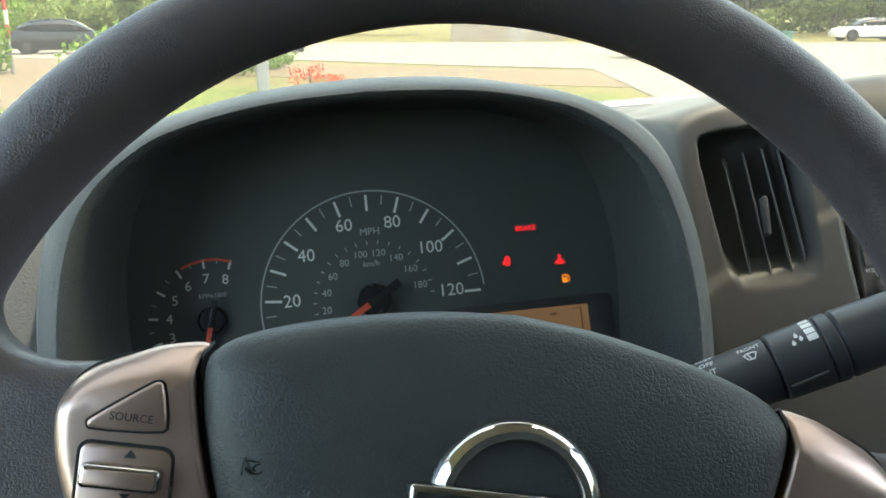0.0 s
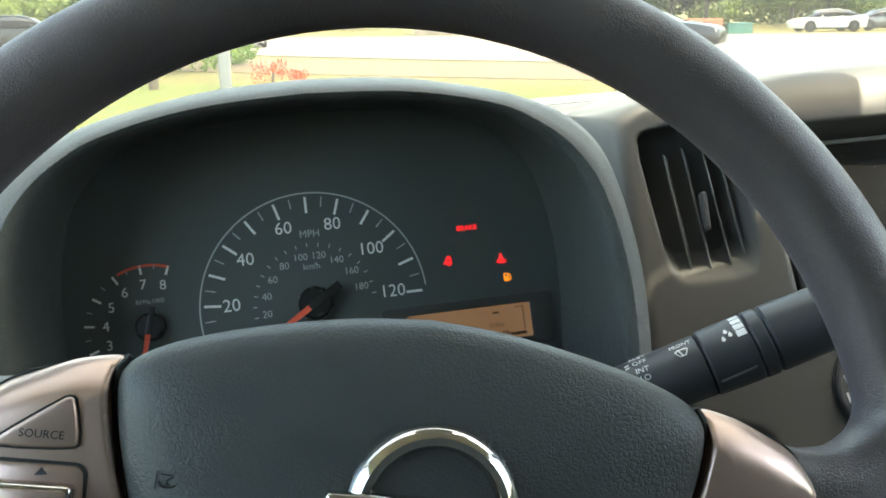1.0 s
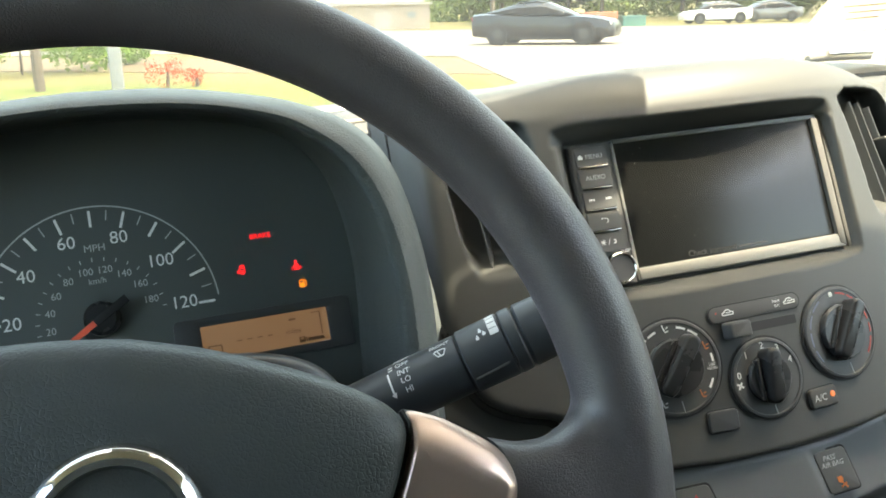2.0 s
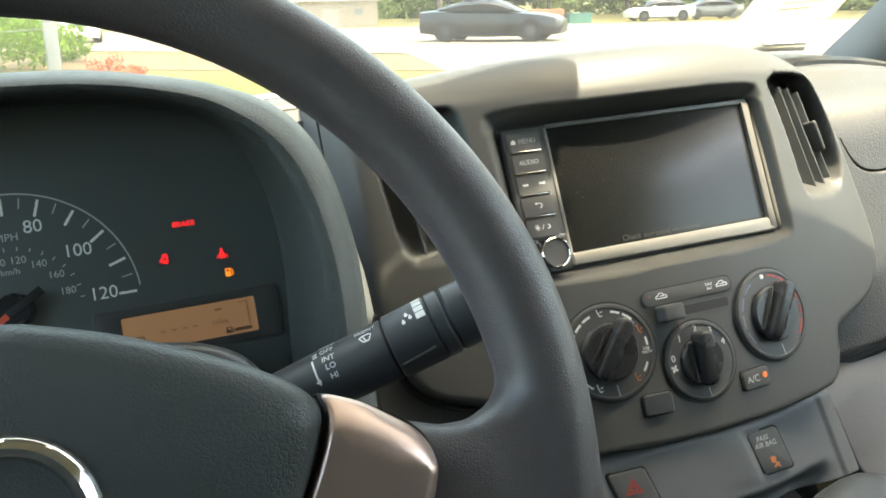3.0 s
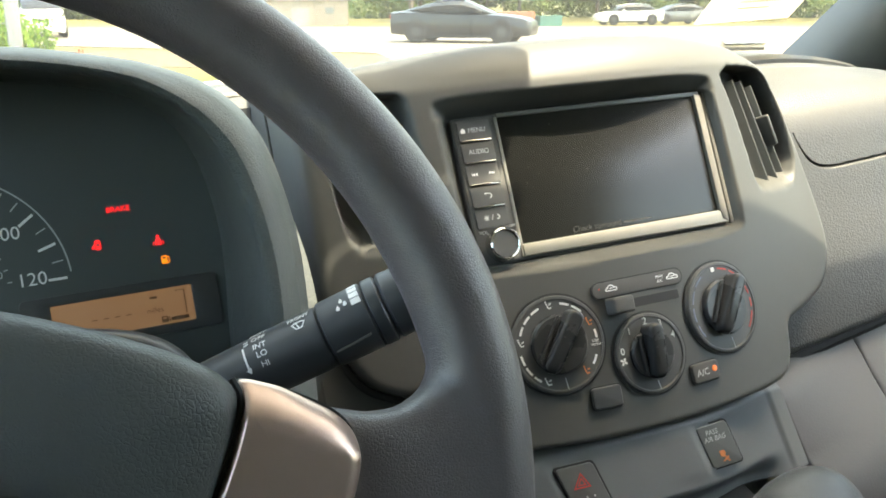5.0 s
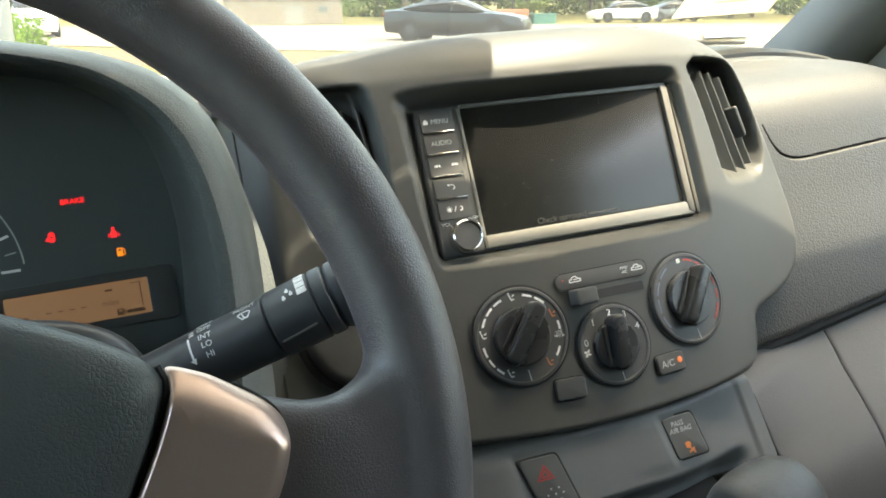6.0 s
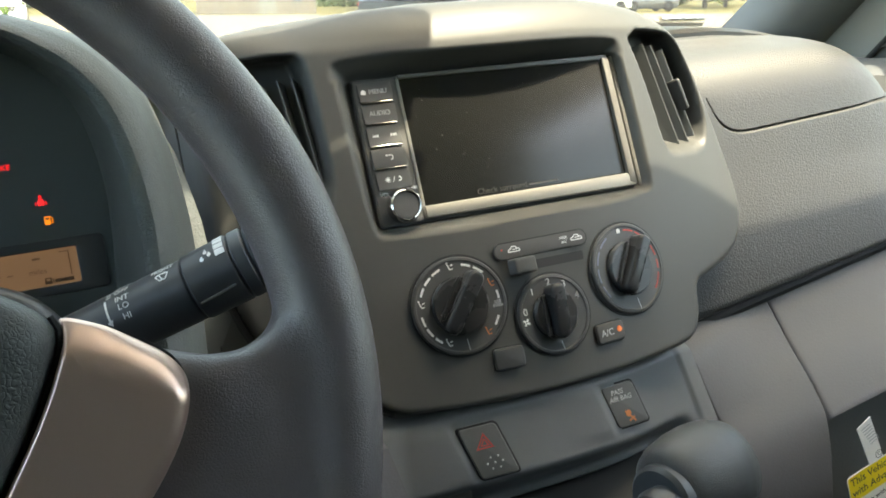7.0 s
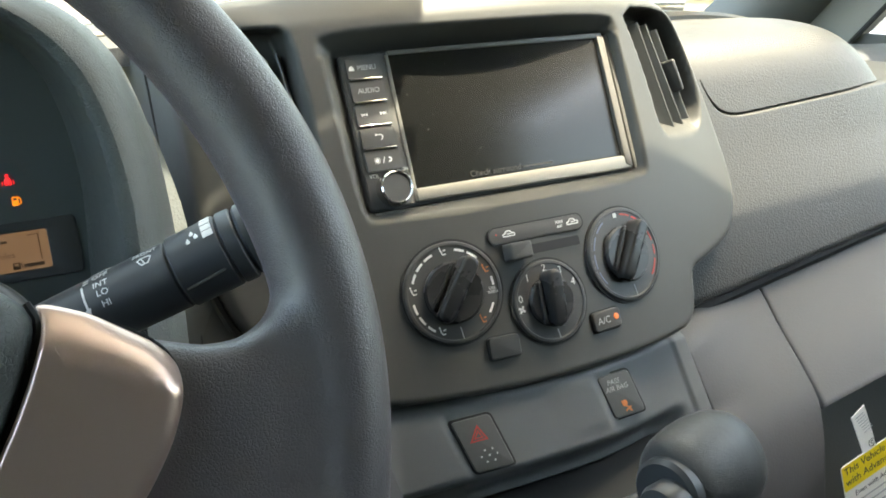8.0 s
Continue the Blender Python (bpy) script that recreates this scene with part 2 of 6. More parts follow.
def paper_mat(name, colour):
    """Thin paper that lets part of the light through."""
    m = bpy.data.materials.new(name)
    m.use_nodes = True
    nt = m.node_tree
    nt.nodes.clear()
    o = nt.nodes.new("ShaderNodeOutputMaterial")
    d = nt.nodes.new("ShaderNodeBsdfDiffuse")
    t = nt.nodes.new("ShaderNodeBsdfTranslucent")
    n = nt.nodes.new("ShaderNodeTexNoise")
    n.inputs["Scale"].default_value = 60.0
    mx = nt.nodes.new("ShaderNodeMix")
    mx.data_type = "RGBA"
    mx.inputs[6].default_value = rgb(colour)
    mx.inputs[7].default_value = rgb(tuple(v * 0.88 for v in colour))
    s = nt.nodes.new("ShaderNodeMixShader")
    s.inputs[0].default_value = 0.5
    nt.links.new(n.outputs["Fac"], mx.inputs[0])
    nt.links.new(mx.outputs[2], d.inputs[0])
    nt.links.new(mx.outputs[2], t.inputs[0])
    nt.links.new(d.outputs[0], s.inputs[1])
    nt.links.new(t.outputs[0], s.inputs[2])
    nt.links.new(s.outputs[0], o.inputs[0])
    return m


M_PAPER = paper_mat("paper", (0.86, 0.80, 0.69))


def leaf_mat(name, c1, c2):
    """Leaves that differ one by one and let some light through."""
    m = bpy.data.materials.new(name)
    m.use_nodes = True
    nt = m.node_tree
    nt.nodes.clear()
    o = nt.nodes.new("ShaderNodeOutputMaterial")
    d = nt.nodes.new("ShaderNodeBsdfDiffuse")
    t = nt.nodes.new("ShaderNodeBsdfTranslucent")
    s = nt.nodes.new("ShaderNodeMixShader")
    s.inputs[0].default_value = 0.45
    g = nt.nodes.new("ShaderNodeNewGeometry")
    r = nt.nodes.new("ShaderNodeMix")
    r.data_type = "RGBA"
    r.inputs[6].default_value, r.inputs[7].default_value = rgb(c1), rgb(c2)
    for a, c in ((g.outputs["Random Per Island"], r.inputs[0]), (r.outputs[2], d.inputs[0]), (r.outputs[2], t.inputs[0]), (d.outputs[0], s.inputs[1]), (t.outputs[0], s.inputs[2]), (s.outputs[0], o.inputs[0])):
        nt.links.new(a, c)
    return m


M_LEAF = leaf_mat("tree_leaves", (0.21, 0.28, 0.095), (0.34, 0.41, 0.16))
M_LEAFBRIGHT = leaf_mat("shrub_leaves", (0.12, 0.22, 0.035), (0.24, 0.36, 0.07))
M_FLOWER = leaf_mat("red_blossom", (0.55, 0.05, 0.03), (0.65, 0.16, 0.06))
M_BARK = mat("bark", (0.10, 0.08, 0.06), 0.9, grain=0.6, grain_size=0.05, mottle=0.3, mottle_size=0.2, kind="noise", depth=0.02)
M_GRASS = mat("grass", (0.135, 0.120, 0.034), 0.9, grain=0.8, grain_size=0.08, mottle=0.45, mottle_size=2.5, kind="noise", depth=0.05)
M_LAWN = mat("green_lawn", (0.105, 0.128, 0.018), 0.9, grain=0.8, grain_size=0.05, mottle=0.3, mottle_size=0.8, kind="noise", depth=0.05)
M_DIRT = mat("bare_earth", (0.15, 0.112, 0.066), 0.95, grain=0.8, grain_size=0.08, mottle=0.3, mottle_size=1.0, kind="noise", depth=0.03)
M_ROAD = mat("concrete_road", (0.20, 0.181, 0.147), 0.85, grain=0.4, grain_size=0.05, mottle=0.12, mottle_size=3.0, kind="noise", depth=0.005)
M_METALGREY = mat("grey_steel", (0.22, 0.23, 0.24), 0.5, metal=0.3, mottle=0.15, mottle_size=0.2)
M_WOODPOLE = mat("pole_timber", (0.12, 0.095, 0.07), 0.85, grain=0.5, grain_size=0.02, mottle=0.2, mottle_size=0.3, kind="noise", depth=0.004)
M_BUILD = mat("pale_cladding", (0.36, 0.30, 0.25), 0.8, mottle=0.08, mottle_size=2.0)
M_BUILDROOF = mat("roof_sheet", (0.38, 0.36, 0.33), 0.7, mottle=0.1, mottle_size=2.0)
M_DARKGLASS = mat("tinted_glass", (0.02, 0.025, 0.03), 0.08)
M_CARDARK = mat("dark_car_paint", (0.010, 0.012, 0.015), 0.3, coat=0.3)
M_CARWHITE = mat("white_car_paint", (0.72, 0.72, 0.70), 0.25, coat=0.8)
M_CARGREY = mat("grey_car_paint", (0.10, 0.105, 0.11), 0.25, coat=0.8)
M_ALLOY = mat("dark_alloy", (0.07, 0.072, 0.075), 0.4, metal=0.5, mottle=0.1, mottle_size=0.1)
M_TYRE = mat("tyre", (0.02, 0.02, 0.02), 0.8)
M_RUST = mat("red_bin_paint", (0.45, 0.16, 0.09), 0.7, mottle=0.15, mottle_size=0.4)
M_TEAL = mat("green_box_paint", (0.06, 0.17, 0.14), 0.6, mottle=0.1, mottle_size=0.3)


# ---- mesh helpers ----
def mesh_from(name, verts, faces, smooth=True):
    me = bpy.data.meshes.new(name)
    me.from_pydata([tuple(v) for v in verts], [], [tuple(f) for f in faces])
    me.validate()
    me.shade_smooth() if smooth else me.shade_flat()
    return me


def finish(bm, name, smooth=True, angle=35):
    bmesh.ops.recalc_face_normals(bm, faces=bm.faces)
    me = bpy.data.meshes.new(name)
    if smooth:
        for e in bm.edges:
            e.smooth = len(e.link_faces) < 2 or e.calc_face_angle(0) < radians(angle)
        for f in bm.faces:
            f.smooth = True
    bm.to_mesh(me)
    bm.free()
    return me


def root(name, label, category, m=None, group="", kind="", van=True):
    ob = new(name)
    ob.empty_display_size = 0.05
    base = LEAN if van else Matrix()
    ob.matrix_basis = base @ (m if m is not None else Matrix())
    return tagged(ob, label, category, group, kind)


def part(name, me, material, parent, label="", m=None):
    """One mesh object under a thing or under a part."""
    if isinstance(me, bmesh.types.BMesh):
        me = finish(me, name)
    if not me.materials:
        me.materials.append(material)
    ob = new(name, me)
    ob.parent = parent
    if m is not None:
        ob.matrix_basis = m
    if label:
        ob["label"] = label
    return ob


def whole(name, me, material, label, category, kind="", group="", m=None, van=True):
    """One mesh object that is a thing of its own."""
    if isinstance(me, bmesh.types.BMesh):
        me = finish(me, name)
    if not me.materials:
        me.materials.append(material)
    ob = new(name, me)
    ob.matrix_basis = (LEAN if van else Matrix()) @ (m if m is not None else Matrix())
    return tagged(ob, label, category, group, kind)


def sheet(P, back):
    """A closed shell from a grid of places (nu, nv, 3), thickened by the vector back."""
    nu, nv = P.shape[:2]
    A = P.reshape(-1, 3)
    verts = np.vstack([A, A + np.asarray(back)])
    n = nu * nv
    faces = []
    for i in range(nu - 1):
        for j in range(nv - 1):
            a, b, c, d = i * nv + j, (i + 1) * nv + j, (i + 1) * nv + j + 1, i * nv + j + 1
            faces.append((a, b, c, d))
            faces.append((n + d, n + c, n + b, n + a))
    rim = [i * nv for i in range(nu)] + [(nu - 1) * nv + j for j in range(1, nv)] + [i * nv + nv - 1 for i in range(nu - 2, -1, -1)] + [j for j in range(nv - 2, 0, -1)]
    for k in range(len(rim)):
        a, b = rim[k], rim[(k + 1) % len(rim)]
        faces.append((b, a, n + a, n + b))
    me = mesh_from("sheet", verts, faces)
    bm = bmesh.new()
    bm.from_mesh(me)
    return finish(bm, "sheet", True, 50)


def rrect(w, h, r, seg=5):
    """Corner-rounded rectangle, counter-clockwise, centred."""
    r = min(r, w / 2 - 1e-5, h / 2 - 1e-5)
    pts = []
    for cx, cy, a0 in ((w / 2 - r, h / 2 - r, 0), (-w / 2 + r, h / 2 - r, 90), (-w / 2 + r, -h / 2 + r, 180), (w / 2 - r, -h / 2 + r, 270)):
        for k in range(seg + 1):
            a = radians(a0 + 90 * k / seg)
            pts.append((cx + r * math.cos(a), cy + r * math.sin(a)))
    return pts


def grow(pts, d):
    """Moves a closed outline outwards by d along its corner normals."""
    out, n = [], len(pts)
    for i in range(n):
        p, q, s = Vector(pts[i - 1]), Vector(pts[i]), Vector(pts[(i + 1) % n])
        e1, e2 = (q - p), (s - q)
        e1 = e1.normalized() if e1.length > 1e-9 else e2.normalized()
        e2 = e2.normalized() if e2.length > 1e-9 else e1
        nn = Vector((e1.y + e2.y, -e1.x - e2.x))
        nn = nn.normalized() if nn.length > 1e-9 else Vector((e1.y, -e1.x))
        c = max(0.4, nn.dot(Vector((e1.y, -e1.x))))
        out.append(tuple(q + nn * (d / c)))
    return out


def plate(pts, z0, z1, bevel=0.0, seg=3, hole=None):
    """A closed outline raised from z0 to z1 with a rounded front edge. hole: an inner outline with as many corners, cut through."""
    rings = [(pts, z0)]
    if bevel > 0:
        for k in range(seg + 1):
            a = math.pi / 2 * k / seg
            rings.append((grow(pts, -bevel * (1 - math.cos(a))), z1 - bevel * (1 - math.sin(a))))
    else:
        rings.append((pts, z1))
    if hole:
        if bevel > 0:
            for k in range(seg, -1, -1):
                a = math.pi / 2 * k / seg
                rings.append((grow(hole, bevel * (1 - math.cos(a))), z1 - bevel * (1 - math.sin(a))))
        else:
            rings.append((hole, z1))
        rings.append((hole, z0))
    bm = bmesh.new()
    loops = [[bm.verts.new((x, y, z)) for x, y in ring] for ring, z in rings]
    n = len(pts)
    for a, b in zip(loops, loops[1:]):
        for i in range(n):
            bm.faces.new((a[i], a[(i + 1) % n], b[(i + 1) % n], b[i]))
    if hole:
        a, b = loops[-1], loops[0]
        for i in range(n):
            bm.faces.new((a[i], a[(i + 1) % n], b[(i + 1) % n], b[i]))
    else:
        bm.faces.new(loops[-1])
        bm.faces.new(list(reversed(loops[0])))
    return bm


def lathe(profile, seg=48):
    """Turns (radius, height) pairs round the z axis."""
    bm = bmesh.new()
    rings = []
    for r, z in profile:
        rings.append([bm.verts.new((r * math.cos(2 * math.pi * k / seg), r * math.sin(2 * math.pi * k / seg), z)) for k in range(seg)] if r > 1e-6 else [bm.verts.new((0, 0, z))])
    for a, b in zip(rings, rings[1:]):
        if len(a) == 1 and len(b) == 1:
            continue
        for k in range(seg):
            l = (k + 1) % seg
            if len(a) == 1:
                bm.faces.new((a[0], b[k], b[l]))
            elif len(b) == 1:
                bm.faces.new((a[k], a[l], b[0]))
            else:
                bm.faces.new((a[k], a[l], b[l], b[k]))
    return bm


def tube(path, radius, seg=10, closed=False):
    """A round bar along places; radius may be a number or a list."""
    bm = bmesh.new()
    P = [Vector(p) for p in path]
    n = len(P)
    R = [radius] * n if isinstance(radius, (int, float)) else radius
    rings, ref = [], None
    for i in range(n):
        d = (P[(i + 1) % n] - P[i - 1]) if closed or 0 < i < n - 1 else (P[1] - P[0] if i == 0 else P[-1] - P[-2])
        d.normalize()
        if ref is None:
            ref = d.orthogonal().normalized()
        ref = (ref - d * ref.dot(d)).normalized()
        s = d.cross(ref)
        rings.append([bm.verts.new(P[i] + R[i] * (ref * math.cos(2 * math.pi * k / seg) + s * math.sin(2 * math.pi * k / seg))) for k in range(seg)])
    for i in range(n if closed else n - 1):
        a, b = rings[i], rings[(i + 1) % n]
        for k in range(seg):
            bm.faces.new((a[k], a[(k + 1) % seg], b[(k + 1) % seg], b[k]))
    if not closed:
        bm.faces.new(list(reversed(rings[0])))
        bm.faces.new(rings[-1])
    return bm


def bar2d(x0, y0, x1, y1, w, t=0.0002):
    """A flat printed stroke from one place to another in a face's own plane."""
    a, b = Vector((x0, y0)), Vector((x1, y1))
    d = (b - a).normalized()
    s = Vector((-d.y, d.x)) * (w / 2)
    return plate([tuple(a - s), tuple(b - s), tuple(b + s), tuple(a + s)], 0, t)


def arc2d(r0, r1, a0, a1, seg=40, t=0.0002):
    """A flat printed ring segment, angles in degrees."""
    bm = bmesh.new()
    cols = []
    for k in range(seg + 1):
        a = radians(a0 + (a1 - a0) * k / seg)
        c, s = math.cos(a), math.sin(a)
        cols.append([bm.verts.new((r * c, r * s, z)) for r, z in ((r0, 0), (r1, 0), (r1, t), (r0, t))])
    for a, b in zip(cols, cols[1:]):
        for k in range(4):
            bm.faces.new((a[k], a[(k + 1) % 4], b[(k + 1) % 4], b[k]))
    bm.faces.new(cols[0])
    bm.faces.new(list(reversed(cols[-1])))
    return bm


TEXTS = {}


def text(body, size, parent, material, m, name="lettering", align="CENTER"):
    key = (body, round(size, 5), align)
    if key not in TEXTS:
        cu = bpy.data.curves.new("letters", "FONT")
        cu.body, cu.size, cu.align_x, cu.align_y, cu.extrude = body, size, align, "CENTER", 0.00008
        cu.resolution_u = 3
        ob = bpy.data.objects.new("letters", cu)
        scene.collection.objects.link(ob)
        bpy.context.view_layer.update()
        me = bpy.data.meshes.new_from_object(ob.evaluated_get(bpy.context.evaluated_depsgraph_get()))
        bpy.data.objects.remove(ob)
        TEXTS[key] = me
    me = TEXTS[key].copy()
    me.materials.clear()
    return part(name, me, material, parent, "", m)


def at(x, y, z=0.0, turn=0.0):
    return pose(x, y, z, 0, 0, turn)


def frame_of(origin, xdir, updir):
    X = Vector(xdir).normalized()
    Z = X.cross(Vector(updir)).normalized()
    Y = Z.cross(X)
    m = Matrix((X, Y, Z)).transposed().to_4x4()
    m.translation = origin
    return m


# ---- the fascia's surface ----
XC = 0.370


def face_y(x, z):
    return 0.447 + 0.41 * (z - 1.213) + 1.1 * (x - XC) ** 2


def face_frame(x, z, off=0.0):
    m = frame_of((x, face_y(x, z), z), (1, 2.2 * (x - XC), 0), (0, 0.41, 1))
    return m @ Matrix.Translation((0, 0, off))


def poly_sdf(X, Z, pts):
    """Signed distance to a closed outline, inside positive."""
    d = np.full(X.shape, 1e9)
    inside = np.zeros(X.shape, bool)
    n = len(pts)
    for i in range(n):
        (x0, z0), (x1, z1) = pts[i], pts[(i + 1) % n]
        ex, ez = x1 - x0, z1 - z0
        s = np.clip(((X - x0) * ex + (Z - z0) * ez) / (ex * ex + ez * ez + 1e-12), 0, 1)
        d = np.minimum(d, np.hypot(X - x0 - s * ex, Z - z0 - s * ez))
        cond = (z0 > Z) != (z1 > Z)
        with np.errstate(divide="ignore", invalid="ignore"):
            xi = (x1 - x0) * (Z - z0) / (z1 - z0 + 1e-15) + x0
        inside ^= cond & (X < xi)
    return np.where(inside, d, -d)


def smooth(t):
    t = np.clip(t, 0, 1)
    return t * t * (3 - 2 * t)


def chaikin(pts, times=2):
    for _ in range(times):
        out = []
        for i in range(len(pts)):
            a, b = pts[i], pts[(i + 1) % len(pts)]
            out += [(0.75 * a[0] + 0.25 * b[0], 0.75 * a[1] + 0.25 * b[1]), (0.25 * a[0] + 0.75 * b[0], 0.25 * a[1] + 0.75 * b[1])]
        pts = out
    return pts


HALF = [(0.060, 1.362), (0.115, 1.354), (0.158, 1.342), (0.171, 1.322), (0.184, 1.289), (0.196, 1.245), (0.205, 1.208), (0.201, 1.188), (0.186, 1.1715), (0.160, 1.1645), (0.134, 1.1612), (0.1290, 1.1602), (0.1262, 1.1570), (0.1235, 1.145), (0.116, 1.131), (0.098, 1.126)]
LEFT = [(0.272, 1.126), (0.252, 1.131), (0.239, 1.150), (0.234, 1.160), (0.2095, 1.1630), (0.193, 1.1700), (0.1850, 1.1830), (0.1785, 1.2080), (0.1780, 1.250), (0.1785, 1.300), (0.1785, 1.334), (0.1830, 1.3445), (0.205, 1.351), (0.255, 1.356), (0.310, 1.362)]
OUTLINE = chaikin([(XC + a, b) for a, b in HALF] + LEFT, 2)
VENT_L = chaikin([(0.1910, 1.3270), (0.1960, 1.3330), (0.240, 1.3375), (0.2460, 1.331), (0.2478, 1.303), (0.2492, 1.262), (0.2450, 1.2475), (0.2070, 1.2425), (0.1995, 1.2470), (0.1955, 1.280)], 1)
VENT_R = chaikin([(0.4795, 1.3352), (0.5240, 1.3305), (0.5330, 1.3225), (0.5420, 1.3020), (0.5478, 1.2760), (0.5470, 1.2550), (0.5385, 1.2440), (0.5040, 1.2455), (0.4955, 1.2510), (0.4920, 1.2840), (0.4870, 1.3110)], 1)
RECESS = chaikin([(0.2600, 1.3240), (0.2640, 1.3308), (0.3600, 1.3318), (0.4640, 1.3305), (0.4700, 1.3235), (0.4732, 1.2750), (0.4735, 1.2345), (0.4690, 1.2275), (0.3600, 1.2295), (0.2720, 1.2262), (0.2660, 1.2310), (0.2618, 1.2780)], 2)
UNITBOX = [(0.3690 + a, 1.2752 + b) for a, b in rrect(0.1940, 0.0895, 0.004, 3)]


def screen_y(z):
    return 0.478 + 0.43 * (z - 1.24)


def fascia_mesh():
    step = 0.0016
    xs = np.arange(XC - 0.216, XC + 0.217, step)
    zs = np.arange(1.112, 1.374, step)
    X, Z = np.meshgrid(xs, zs, indexing="ij")
    Y = face_y(X, Z)
    d = poly_sdf(X, Z, OUTLINE)
    rho = 0.005 + 0.003 * smooth((Z - 1.14) / 0.03) + 0.018 * smooth((Z - 1.322) / 0.022) * smooth((X - 0.196) / 0.05)
    e = np.clip(d, 0, rho)
    Y = Y + rho - np.sqrt(np.maximum(rho ** 2 - (rho - e) ** 2, 0)) + np.clip(-d * 12, 0, 0.13)
    for v in (VENT_R, VENT_L):
        dv = poly_sdf(X, Z, v)
        w = 0.006 + 0.016 * np.clip((1.264 - Z) / 0.02, 0, 1)
        Y = Y + 0.024 * smooth((dv + 0.0015) / w)
    ds = poly_sdf(X, Z, RECESS)
    du = poly_sdf(X, Z, UNITBOX)
    k = np.clip(ds / np.maximum(ds - du, 1e-4), 0, 1)
    k = np.where(Z > 1.3195 - 0.02 * np.clip(np.abs(X - 0.367) - 0.09, 0, 1), np.clip((ds + 0.0030) / 0.0160, 0, 1) ** 1.1, 0.35 * smooth(k / 0.4) + 0.65 * smooth((k - 0.35) / 0.65) * 1.0)
    Y = Y * (1 - k) + (screen_y(Z) + 0.0035) * k
    nx, nz = X.shape
    keep = d > -0.0125
    idx = -np.ones(X.shape, int)
    used = np.zeros(X.shape, bool)
    cell = keep[:-1, :-1] & keep[1:, :-1] & keep[1:, 1:] & keep[:-1, 1:]
    for a, b in ((0, 0), (1, 0), (1, 1), (0, 1)):
        used[a:nx - 1 + a, b:nz - 1 + b] |= cell
    idx[used] = np.arange(used.sum())
    Z2 = Z - np.clip(-d, 0, 1) * 2.4 * smooth((Z - 1.335) / 0.015)
    verts = np.stack([X[used], Y[used], Z2[used]], 1)
    I, J = np.nonzero(cell)
    faces = np.stack([idx[I, J], idx[I + 1, J], idx[I + 1, J + 1], idx[I, J + 1]], 1)
    me = bpy.data.meshes.new("fascia")
    me.from_pydata(verts.tolist(), [], faces.tolist())
    me.shade_smooth()
    return me


# ---- centre fascia with vents and climate controls ----
fascia = root("center_fascia", "warm dark grey plastic centre fascia with vents and climate dials", "dashboard panel")
part("fascia_panel", fascia_mesh(), M_FASCIA, fascia)


def face_place(x, z, off):
    return (face_frame(x, z) @ Vector((0, 0, off)))


def air_vent(outline, vanes, tab, sweep):
    """A louvred vent: a dark box behind the opening, upright vanes that sweep sideways as they go back, and a thumb tab."""
    cx = sum(x for x, z in outline) / len(outline)
    fr = face_frame(cx, 1.29, -0.022)
    inv = fr.inverted()
    pts = [tuple((inv @ face_place(x, z, 0.0))[:2]) for x, z in outline]
    if sum(pts[i - 1][0] * pts[i][1] - pts[i][0] * pts[i - 1][1] for i in range(len(pts))) < 0:
        pts.reverse()
    v = part("air_vent", plate(grow(pts, 0.002), -0.006, 0.0), M_BLACK, fascia, "black louvred air vent")
    v.matrix_basis = fr
    for (xt, zt), (xb, zb) in vanes:
        bm = bmesh.new()
        ring = []
        for x, z in ((xt, zt), (xb, zb)):
            for dx, off in ((-0.0004, -0.0080), (0.0003, -0.0076), (0.0008, -0.0082), (sweep + 0.0006, -0.0215), (sweep - 0.0004, -0.0215)):
                ring.append(bm.verts.new(inv @ face_place(x + dx, z, off)))
        for k in range(5):
            bm.faces.new((ring[k], ring[(k + 1) % 5], ring[5 + (k + 1) % 5], ring[5 + k]))
        bm.faces.new(ring[:5])
        bm.faces.new(ring[5:])
        part("louvre", finish(bm, "louvre", False), M_VANE, v)
    tb = plate(rrect(0.0038, 0.0240, 0.0018, 5), 0.0, 0.0110, 0.0017, 4)
    for q in tb.verts:
        q.co.z *= 1.0 - 18.0 * abs(q.co.y) ** 1.0 * (1 if q.co.y < 0 else 0.35) if q.co.z > 0.004 else 1.0
    t = part("vent_tab", tb, M_DIALFACE, v)
    t.matrix_basis = inv @ face_frame(tab[0], tab[1], -0.0120) @ at(0, 0, 0, tab[2])
    return v


air_vent(VENT_R, [((0.5044, 1.3262), (0.5250, 1.2360)), ((0.5138, 1.3245), (0.5380, 1.2360)), ((0.5255, 1.3200), (0.5475, 1.2380))], (0.5330, 1.2865, 12), -0.0100)
air_vent(VENT_L, [((0.2050, 1.3200), (0.2115, 1.2360)), ((0.2164, 1.3234), (0.2232, 1.2360)), ((0.2278, 1.3250), (0.2354, 1.2370)), ((0.2367, 1.3253), (0.2444, 1.2370))], (0.2235, 1.2860, 5), 0.0030)


